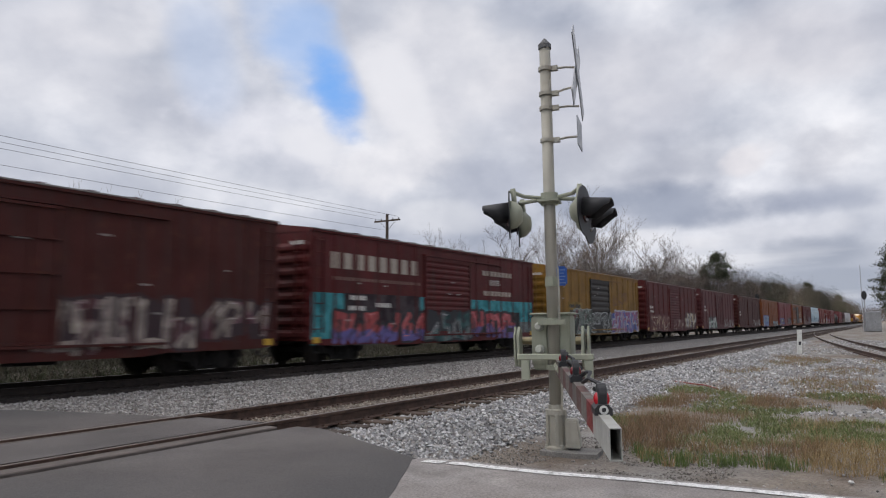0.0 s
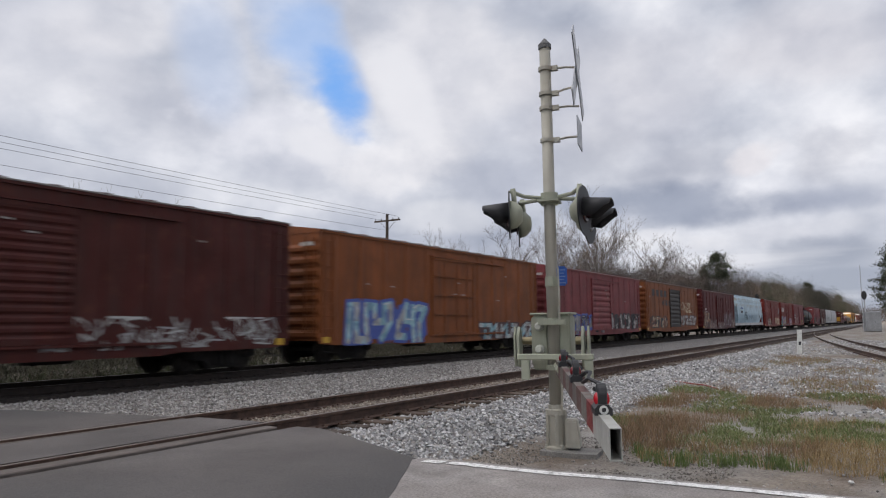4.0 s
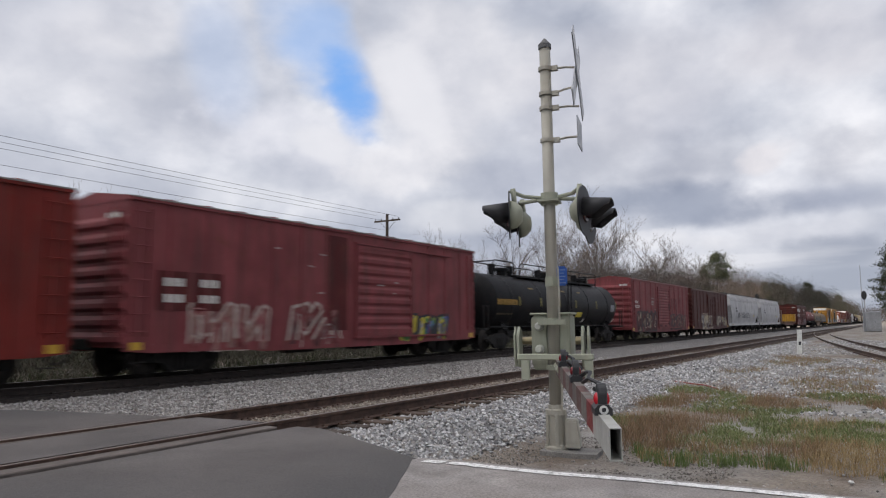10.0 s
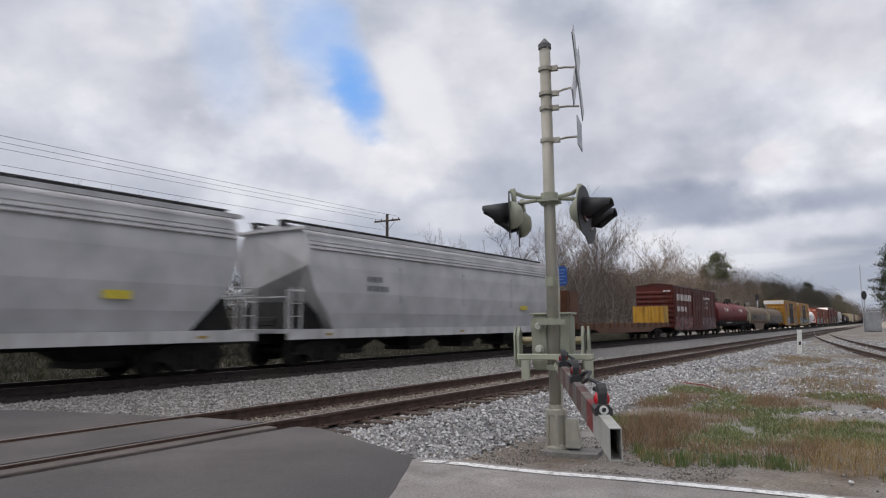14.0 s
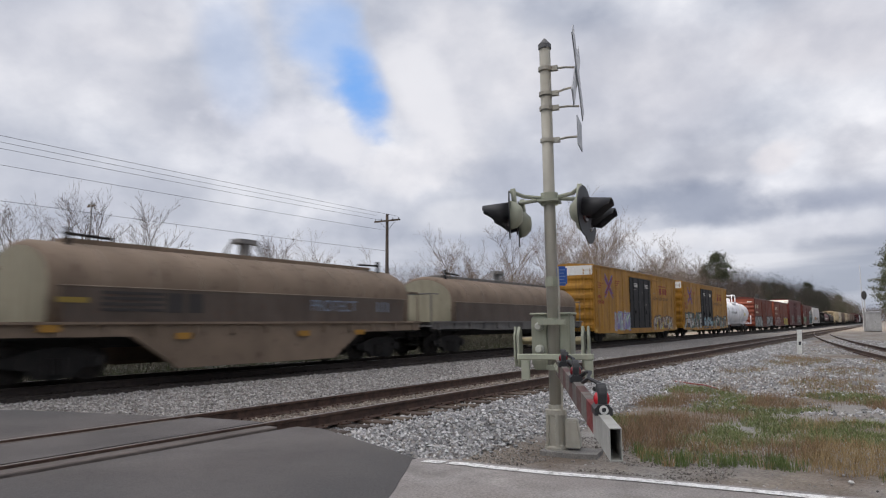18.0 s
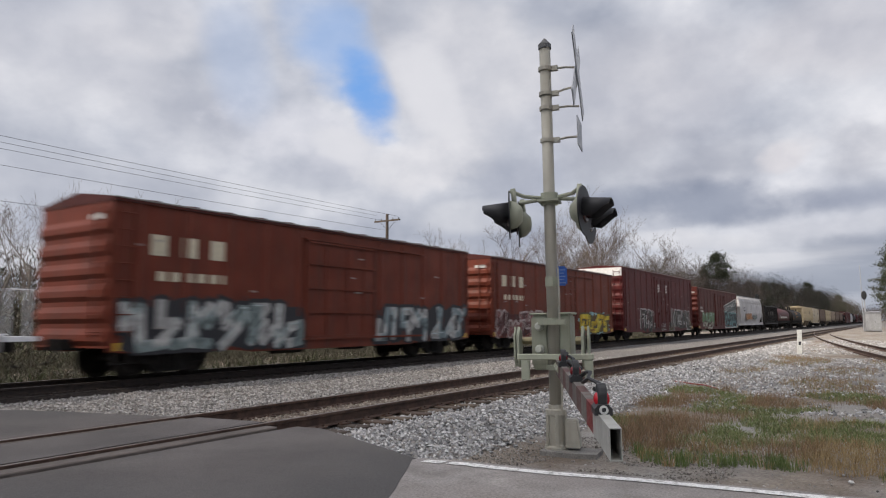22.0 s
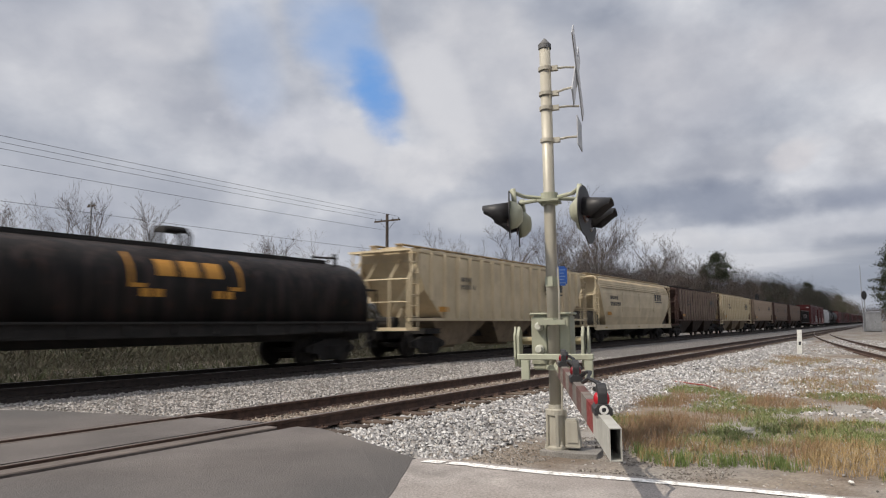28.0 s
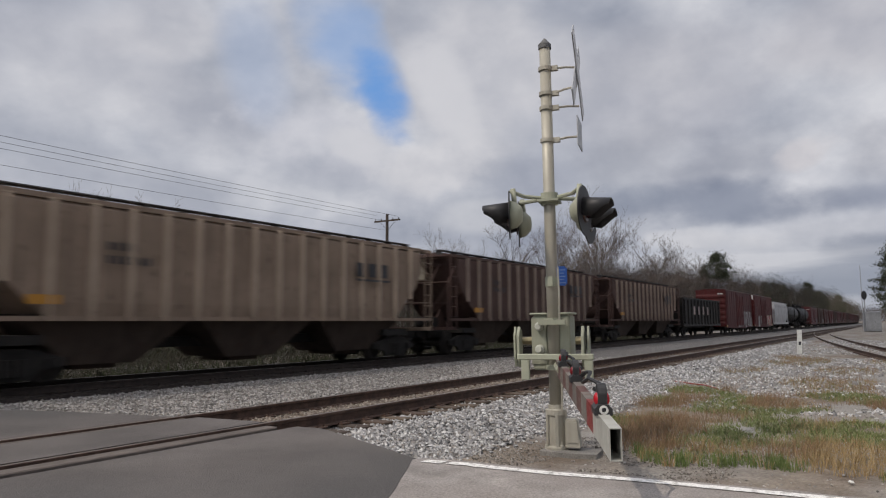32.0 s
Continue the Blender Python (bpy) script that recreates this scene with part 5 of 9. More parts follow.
        for sy in (-1.4, 1.4) if short else (-1.4, 1.4, -0.55, 0.55):
            tube(bm, [(-0.05, sy, low), (-0.05, sy, 2.3), (-0.75, sy, 2.3)] if short else [(-0.05, sy, low), (-0.05, sy, 2.95), (-0.75, sy, H - 0.45)], 0.04, 6)
        if not short:
            tube(bm, [(-0.05, -1.4, 2.95), (-0.05, 1.4, 2.95)], 0.035, 6)
        tube(bm, [(-0.05, -1.4, 2.1), (-0.05, 1.4, 2.1)], 0.025, 6)
        part("end_frame", bm, m, car, at=pose(s * h, 0, 0, 0, 0, 0 if s > 0 else 180))
        part("end_ledge", bar_mesh("end_ledge", -0.74 if short else -0.66, -0.62 if short else -0.10, -1.5, 1.5, H - 0.20, H - 0.12), m, car, at=pose(s * h, 0, 0, 0, 0, 0 if s > 0 else 180))
        # smooth cars: an added dark wedge stands in for shade under the slope
        bm = bmesh.new()
        if smooth:
            prism(bm, [(-0.55, low), (-1.9, low), (-1.6, 1.6), (-1.15, 1.95), (-0.85, 2.0)], -1.15, 1.15, "xz")
        else:
            prism(bm, [(-0.9, low), (-2.3, low), (-1.6, 1.9)], -0.04, 0.04, "xz")
        part("end_web", bm, M_UNDER if smooth else m, car, "filler under the sloped end, solid and shade-dark on smooth cars", at=pose(s * h, 0, 0, 0, 0, 0 if s > 0 else 180))
        # pale panel puts the sunlight on the upper end into colour
        if endpanel:
            bm = bmesh.new()
            box(bm, -0.74, -0.70, -1.40, -0.2, 3.15, H - 0.2)
            part("end_panel", bm, endpanel, car, "pale panel for the sunlight on the upper end", at=pose(s * h, 0, 0, 0, 0, 0 if s > 0 else 180))
        part("ladder", ladder_mesh(1.15, 2.3 if short else H - 0.25), m, car, at=pose(s * (h - 0.32), -1.5, 0))
        part("ladder", ladder_mesh(1.15, 2.3 if short else H - 0.25), m, car, at=pose(s * (h - 0.02), 1.0, 0, 0, 0, 90 * s))
        part("step", shared("step", step_mesh), M_UNDER, car, at=pose(s * (h - 0.32), -1.46, 0))
    nb = 3 if L < 18.2 else 4
    for k in range(nb):
        c = -h + 4.0 + (L - 8.0) * k / (nb - 1)
        bm = bmesh.new()
        w = (L - 6.5) / nb / 2 + (0 if smooth else 0.45)
        foot = 0.45 if smooth else 0.85
        lo = [bm.verts.new((c + sx * foot, sy * (0.5 if smooth else 0.9), 0.42)) for sx, sy in ((-1, -1), (1, -1), (1, 1), (-1, 1))]
        hi = [bm.verts.new((c + sx * w, sy * 1.36, low + (0.2 if smooth else 0.5))) for sx, sy in ((-1, -1), (1, -1), (1, 1), (-1, 1))]
        for q in range(4):
            bm.faces.new((lo[q], lo[(q + 1) % 4], hi[(q + 1) % 4], hi[q]))
        bm.faces.new(lo[::-1])
        bm.faces.new(hi)
        box(bm, c - 0.55, c + 0.55, -0.6, 0.6, 0.30, 0.44)
        # ribbed cars: dusty chute tones, darkened for the shade beneath the body
        part("outlet_chute", bm, M_UNDER if smooth else paint("chute_tan", (0.24, 0.185, 0.125), 0.8, (0.07, 0.055, 0.045), 0.5, (0.10, 0.06, 0.04), 0.4) if key == "cream" else paint("chute_paint", (0.055, 0.040, 0.032), 0.8, (0.022, 0.017, 0.014), 0.6, (0.06, 0.032, 0.022), 0.4), car, "" if smooth else "sloping outlet chute, dusty and darkened for its shade")
    bm = bmesh.new()
    box(bm, -h + 0.2, h - 0.2, -0.3, 0.3, 0.72, 1.0)
    for s in (-1, 1):
        box(bm, s * h - s * 2.6 - 0.2, s * h - s * 1.4, -1.3, 1.3, 0.9, 1.1)
    tube(bm, [(-h + 0.8, -0.3, 1.35), (-h + 0.8, 0.6, 1.35)], 0.22, 12)
    part("underframe", bm, M_UNDER, car)
    running_gear(car, h, 1.9)
    car["half"] = h
    return car


def tank_car(label, key, L, top, platform="long"):
    car = thing("tank_car", label, "tank car", "freight train cars")
    m, h = body_mat(key), L / 2
    r = 1.40 if key != "white" else 1.31
    zc = top - r
    bm = bmesh.new()
    prof = []
    for k in range(9):
        a = math.pi / 2 * k / 8
        prof.append((max(0.02, r * math.sin(a)), -h + 0.55 + 0.62 * (1 - math.cos(a))))
    prof += [(r, h - 1.17)] + [(p, -x) for p, x in prof[::-1][1:]]
    lathe(bm, prof, "x", 40, (0, 0, zc))
    part("tank", bm, m, car, smooth=True)
    bm = bmesh.new()
    bm.free()
    for k in range(5):
        x = -h + 2.6 + (L - 5.2) * k / 4
        bm = bmesh.new()
        lathe(bm, [(r + 0.004, x - 0.05), (r + 0.010, x - 0.05), (r + 0.010, x + 0.05), (r + 0.004, x + 0.05)], "x", 40, (0, 0, zc))
        part("weld_band", bm, m, car, smooth=True)
    um = m if key == "white" else M_UNDER
    for s in (-1, 1):
        bm = bmesh.new()
        box(bm, s * h - (0 if s < 0 else 2.9), s * h + (2.9 if s < 0 else 0), -0.5, 0.5, 0.75, 1.05)
        prism(bm, [(-1.2, 1.0), (1.2, 1.0), (0.9, zc - 0.9), (-0.9, zc - 0.9)], s * (h - 2.3) - 0.22, s * (h - 2.3) + 0.22, "yz")
        part("stub_sill", bm, um, car)
        bm = bmesh.new()
        box(bm, s * h - 0.35, s * h + 0.35, -1.35, 1.35, 0.98, 1.08)
        part("end_platform", bm, um, car)
        bm = bmesh.new()
        tube(bm, [(s * (h - 0.3), -1.35, 1.0), (s * (h - 0.3), -1.35, 2.05), (s * (h + 0.1), -1.35, 2.05), (s * (h + 0.1), -1.35, 1.0)], 0.03, 6)
        part("grab_rail", bm, um, car)
    bm = bmesh.new()
    for sy in (-1, 1):
        tube(bm, [(-h + 0.3, sy * 1.42, 1.12), (h - 0.3, sy * 1.42, 1.12)], 0.028, 6)
        for k in range(6):
            x = -h + 2.0 + (L - 4.0) * k / 5
            tube(bm, [(x, sy * 1.42, 1.12), (x - 0.12, sy * (r - 0.35), zc - 0.85)], 0.028, 5)
    part("handrail", bm, m, car)
    # dome platform and rails
    span = 1.0 if platform == "short" else h - 1.9
    xs = [-span, span] if platform == "short" else [-span + 2 * span * k / 8 for k in range(9)]
    bm = bmesh.new()
    rh = 0.62 if platform == "long" else 0.85
    bm.free()
    for sy in (-0.72, 0.72):
        runs = [xs] if platform == "short" else [(-h + 1.9, -5.0), (-4.4, -2.1, 0.2), (0.8, 3.5, h - 2.9)]
        for run_xs in runs:
            bm = bmesh.new()
            a, b = run_xs[0], run_xs[-1]
            pts = [(a, sy, top - 0.2), (a, sy, top + rh - 0.15), (a + 0.15, sy, top + rh), (b - 0.15, sy, top + rh), (b, sy, top + rh - 0.15), (b, sy, top - 0.2)]
            tube(bm, pts, 0.03 if platform == "long" else 0.05, 6)
            part("top_railing", bm, m, car)
            for x in run_xs[1:-1]:
                bm = bmesh.new()
                tube(bm, [(x, sy, top - 0.2), (x, sy, top + rh)], 0.03, 6)
                part("railing_post", bm, m, car)
    for x in (xs[0], xs[-1]):
        bm = bmesh.new()
        tube(bm, [(x, -0.72, top + rh - 0.05), (x, 0.72, top + rh - 0.05)], 0.03, 6)
        part("end_rail", bm, m, car)
    bm = bmesh.new()
    box(bm, -1.1, 1.1, -0.95, 0.95, top - 0.05, top + 0.02)
    part("top_platform", bm, m, car)
    bm = bmesh.new()
    lathe(bm, [(0.36, top - 0.1), (0.36, top + 0.42), (0.30, top + 0.46), (0.02, top + 0.48)], "z", 18)
    part("manway", bm, m, car)
    for x in (-6.0, -4.1, -0.75, 1.1, 4.45, 6.1) if platform == "long" else ():
        bm = bmesh.new()
        lathe(bm, [(0.15, top - 0.1), (0.15, top + 0.14), (0.19, top + 0.16), (0.19, top + 0.50), (0.15, top + 0.54), (0.02, top + 0.55)], "z", 14, (x, 0, 0))
        part("top_valve", bm, m, car)
    for x in (-5.0, 5.2) if platform == "long" else ():
        bm = bmesh.new()
        lathe(bm, [(0.26, top - 0.1), (0.26, top + 0.24), (0.40, top + 0.26), (0.40, top + 0.36), (0.30, top + 0.40), (0.02, top + 0.42)], "z", 18, (x, 0, 0))
        part("hatch", bm, m, car)
    if platform == "long":
        for sy in (-0.5, 0.5):
            part("walkway", bar_mesh("walk", -4.6, h - 2.9, sy - 0.2, sy + 0.2, top - 0.06, top + 0.03), m, car)
    part("ladder", ladder_mesh(1.15, top - 0.35), m, car, at=pose(0.25, -r - 0.06, 0))
    bm = bmesh.new()
    tube(bm, [(-h + 3.2, -0.6, 0.75), (-h + 4.3, -0.6, 0.75)], 0.2, 12)
    part("air_reservoir", bm, M_UNDER, car)
    bm = bmesh.new()
    tube(bm, [(0, 0, 0.5), (0, 0, zc - r + 0.1)], 0.14, 10)
    part("valve", bm, M_UNDER, car)
    running_gear(car, h, 1.85)
    car["half"] = h
    return car


def coil_car(label, key, L, top, base="black", hoods=1, fish=False, skirt=None, inset=None):
    car = thing("coil_car", label, "coil car", "freight train cars")
    m, h = body_mat(key), L / 2
    r, zs = 1.42, 1.36
    n = hoods
    bmat = body_mat(base) if base != "black" else M_UNDER
    for q in range(n):
        a, b = inset if inset else (1.45, 0.6) if skirt else (0.5, 0.5) if n > 1 else (0.7, 0.7)
        x0, x1 = -h + a + (L - a - b) * q / n + 0.02, -h + a + (L - a - b) * (q + 1) / n - 0.02
        bm = bmesh.new()
        hh = top - zs
        prof = [(-r, zs), (-r, zs + hh * 0.50)]
        prof += [(-r * math.cos(a), zs + hh * (0.50 + 0.50 * math.sin(a))) for a in [math.pi * k / 14 for k in range(1, 14)]]
        prof += [(r, zs + hh * 0.50), (r, zs)]
        rings = []
        for x, f in ((x0, 0.93), (x0 + 0.05, 0.98), (x0 + 0.16, 1.0), (x1 - 0.16, 1.0), (x1 - 0.05, 0.98), (x1, 0.93)):
            rings.append([bm.verts.new((x, y * (0.93 + 0.07 * f), zs + (z - zs) * f)) for y, z in prof])
        k = len(prof)
        for a, b in zip(rings, rings[1:]):
            for i in range(k):
                bm.faces.new((a[i], b[i], b[(i + 1) % k], a[(i + 1) % k]))
        bm.faces.new(rings[0])
        bm.faces.new(rings[-1][::-1])
        hood = part("hood", bm, m, car)
        hood.data.shade_smooth()
        if skirt:
            for x, g in ((x0, -1), (x1, 1)):
                bm = bmesh.new()
                prism(bm, [(y * 0.985, zs + 0.01 + (z - zs) * 0.92) for y, z in prof], x + g * 0.004, x + g * 0.012, "yz")
                part("hood_end", bm, paint("hood_end", (0.30, 0.275, 0.20), 0.7, (0.19, 0.165, 0.12), 0.5, (0.12, 0.09, 0.06), 0.2), car, "paler hood end sheet")
        worn = paint("hood_seam", (0.25, 0.20, 0.155), 0.7, (0.14, 0.105, 0.08), 0.5, (0.10, 0.06, 0.04), 0.3)
        for i in range(1, 10) if skirt else ():
            bm = bmesh.new()
            x = x0 + (x1 - x0) * i / 10
            rr = [(y * 1.006, zs + (z - zs) * 1.006) for y, z in prof] + [(y * 0.99, zs + (z - zs) * 0.99) for y, z in prof[::-1]]
            prism(bm, rr, x - 0.03, x + 0.03, "yz")
            part("hood_band", bm, worn, car, "paler hood seam")
        if skirt:
            for sy in (-1, 1):
                bm = bmesh.new()
                box(bm, x0 + 0.3, x1 - 0.3, sy * 1.418, sy * 1.436, zs, zs + hh * 0.42)
                part("hood_skirt", bm, body_mat(skirt), car, "darker lower hood side")
                bm = bmesh.new()
                tube(bm, [(x0 + 0.2, sy * 1.43, zs + hh * 0.43), (x1 - 0.2, sy * 1.43, zs + hh * 0.43)], 0.018, 6)
                part("hood_rail", bm, worn, car, "pale rubbing rail")
        c = (x0 + x1) / 2
        bm = bmesh.new()
        # a stout post with a cross-head and two bowed legs, or a plain hoop
        if skirt:
            box(bm, c - 0.10, c + 0.10, -0.16, 0.16, top - 0.02, top + 0.50)
        else:
            for sy in (-0.2, 0.2):
                tube(bm, [(c - 0.42, sy, top), (c - 0.46, sy, top + 0.38), (c - 0.34, sy, top + 0.52), (c + 0.34, sy, top + 0.52), (c + 0.46, sy, top + 0.38), (c + 0.42, sy, top)], 0.07, 8)
        for sg in (-1, 1) if skirt else ():
            tube(bm, [(c + sg * 0.30, 0.0, top + 0.54), (c + sg * 0.52, 0.0, top + 0.46), (c + sg * 0.68, 0.0, top + 0.22), (c + sg * 0.80, 0.0, top - 0.02)], 0.05, 8)
        box(bm, c - 0.36, c + 0.36, -0.2, 0.2, top + 0.46, top + 0.60)
        part("lifting_frame", bm, M_UNDER if key != "tan" else plain("frame_grey", (0.20, 0.19, 0.18), 0.6), car)
        bm = bmesh.new()
        box(bm, x0 + 0.9, x1 - 0.9, -0.32, 0.32, top - 0.03, top + 0.09)
        part("roof_board", bm, bmat if key not in ("coilred", "deepred") else m, car, "raised spine along the hood top")
        for x, sg in ((x0 + 0.8, 1), (x1 - 0.8, -1)):
            bm = bmesh.new()
            tube(bm, [(x, -0.62, top - 0.35), (x, -0.60, top + 0.30)], 0.07, 6)
            tube(bm, [(x - sg * 0.12, -0.6, top + 0.16), (x + sg * 1.1, -0.6, top + 0.12)], 0.035, 6)
            part("guide_post", bm, M_UNDER, car)
    for sy in (-1, 1):
        bm = bmesh.new()
        if fish:
            pts = [(-h, 1.36), (-h, 1.06), (-h + 3.4, 1.04), (-h + 4.7, 0.24), (h - 4.7, 0.24), (h - 3.4, 1.04), (h, 1.06), (h, 1.36)]
        else:
            pts = [(-h, 1.36), (-h, 1.08), (-h + 3.2, 1.06), (-h + 4.2, 1.0), (h - 4.2, 1.0), (h - 3.2, 1.06), (h, 1.08), (h, 1.36)]
        prism(bm, pts, sy * 1.38, sy * 1.48, "xz")
        for k in range(13):
            x = -h + 0.4 + (L - 0.8) * k / 12
            box(bm, x - 0.05, x + 0.05, sy * 1.47, sy * 1.54, 1.06, 1.36)
        box(bm, -h, h, sy * 1.40, sy * 1.56, 1.32, 1.38)
        part("side_sill", bm, bmat, car)
    bm = bmesh.new()
    box(bm, -h, h, -1.38, 1.38, 1.0, 1.3)
    box(bm, -h + 0.1, h - 0.1, -0.75, 0.75, 0.78, 1.05)
    part("underframe", bm, M_UNDER, car)
    for s in (-1, 1):
        bm = bmesh.new()
        for sy in (-1.4, 1.4):
            tube(bm, [(s * h, sy, 1.2), (s * h, sy, 2.45), (s * (h - 0.5), sy, 2.45)], 0.03, 6)
        tube(bm, [(s * h, -1.4, 2.45), (s * h, 1.4, 2.45)], 0.03, 6)
        box(bm, s * h - 0.35, s * h + 0.05, -1.45, 1.45, 1.16, 1.24)
        part("end_railing", bm, bmat, car)
        part("step", shared("step", step_mesh), M_UNDER, car, at=pose(s * (h - 0.35), -1.45, 0.1))
    running_gear(car, h, 1.9)
    car["half"] = h
    return car


def gondola(label, key, L, top):
    car = thing("gondola", label, "gondola", "freight train cars")
    m, h = body_mat(key), L / 2
    for sy in (-1, 1):
        bm = bmesh.new()
        box(bm, -h, h, sy * 1.46, sy * 1.50, 0.95, top)
        box(bm, -h, h, sy * 1.42, sy * 1.58, top - 0.05, top + 0.08)
        box(bm, -h, h, sy * 1.46, sy * 1.57, 0.90, 1.1)
        part("side", bm, m, car)
    for s in (-1, 1):
        bm = bmesh.new()
        box(bm, s * h - 0.05, s * h + 0.02, -1.5, 1.5, 0.95, top + 0.05)
        for z in (1.4, 1.9, 2.4, 2.9):
            box(bm, s * h - 0.02, s * h + 0.08, -1.48, 1.48, z, z + 0.12)
        part("end", bm, m, car)
        part("ladder", ladder_mesh(1.15, top - 0.1), m, car, at=pose(s * (h - 0.35), -1.54, 0))
    for k in range(12):
        x = -h + L * (k + 0.5) / 12
        for sy in (-1, 1):
            part("rib", rib_mesh(1.0, top, 0.08, 0.09), m, car, at=pose(x, sy * 1.50, 0, 0, 0, 0 if sy < 0 else 180))
    bm = bmesh.new()
    box(bm, -h, h, -1.46, 1.46, 1.0, 1.15)
    box(bm, -h + 0.1, h - 0.1, -0.35, 0.35, 0.7, 1.0)
    part("floor", bm, M_UNDER, car)
    running_gear(car, h, 1.9)
    car["half"] = h
    return car


def bulkhead_flat(label, L):
    car = thing("bulkhead_flatcar", label, "flatcar", "freight train cars")
    m, y, h = body_mat("rust"), body_mat("yellow"), L / 2
    bm = bmesh.new()
    box(bm, -h, h, -1.4, 1.4, 1.05, 1.25)
    part("deck", bm, m, car)
    for sy in (-1, 1):
        bm = bmesh.new()
        prism(bm, [(-h, 1.25), (-h, 0.95), (-h + 4, 0.85), (-h + 5, 0.62), (h - 5, 0.62), (h - 4, 0.85), (h, 0.95), (h, 1.25)], sy * 1.38, sy * 1.46, "xz")
        part("side_sill", bm, m, car)
        for k in range(14):
            bm2 = shared("stake_pocket", lambda b: box(b, -0.06, 0.06, -0.06, 0.0, 0.95, 1.28))
            part("stake_pocket", bm2, m, car, at=pose(-h + 1 + (L - 2) * k / 13, sy * 1.46, 0, 0, 0, 0 if sy < 0 else 180))
    for s, mm, z in ((-1, m, 3.05), (1, y, 2.55)):
        bm = bmesh.new()
        box(bm, s * (h - 0.1) - 0.06, s * (h - 0.1) + 0.06, -1.4, 1.4, 1.25, z)
        part("bulkhead", bm, mm, car, "yellow painted steel bulkhead" if s > 0 else "rusty steel bulkhead")
        for sy in (-1.3, -0.65, 0, 0.65, 1.3):
            bm = bmesh.new()
            box(bm, s * (h - 0.1) - 0.14, s * (h - 0.1) + 0.14, sy - 0.06, sy + 0.06, 1.252, z + 0.02)
            part("bulkhead_post", bm, mm, car)
        bm = bmesh.new()
        box(bm, min(s * (h - 0.25), s * (h - 1.5)), max(s * (h - 0.25), s * (h - 1.5)), -1.43, -1.37, 1.252, z)
        part("bulkhead_wing", bm, mm, car)
    bm = bmesh.new()
    box(bm, -h + 0.2, h - 0.2, -0.4, 0.4, 0.65, 1.05)
    part("underframe", bm, M_UNDER, car)
    running_gear(car, h, 1.9)
    car["half"] = h
    return car


# ---- make up the train: each car with its rear end's place along the track at 0 s ----
WHITE_TOP = plain("white_panel", (0.72, 0.72, 0.70), 0.6)
LET_WHITE = plain("lettering_white", (0.66, 0.64, 0.60), 0.6)
LET_DARK = plain("lettering_dark", (0.03, 0.03, 0.035), 0.6)
LET_YEL = plain("lettering_yellow", (0.44, 0.205, 0.022), 0.6)
LET_RED = plain("lettering_red", (0.22, 0.016, 0.014), 0.7)
LET_BLUE = plain("lettering_blue", (0.05, 0.10, 0.36), 0.6)


def hook(car, rear):
    CARS.append((car, rear - car["half"]))
    return car


def number_bars(car, x, z, material=LET_WHITE, side=-HALF_W):
    """Reporting marks as plain bars."""
    rects = [(x + 0.21 * k, x + 0.21 * k + 0.10, z, z + 0.19) for k in range(4)] + [(x + 0.20 * k, x + 0.20 * k + 0.10, z - 0.31, z - 0.12) for k in range(6)]
    plates(car, "lettering", rects, material, "painted number marks", side)


def data_bars(car, x, z, material=LET_WHITE, side=-HALF_W, rows=4):
    plates(car, "lettering", [(x, x + 0.9 - 0.2 * (k % 3), z - 0.13 * k, z - 0.13 * k + 0.05) for k in range(rows)], material, "small painted data lines", side)


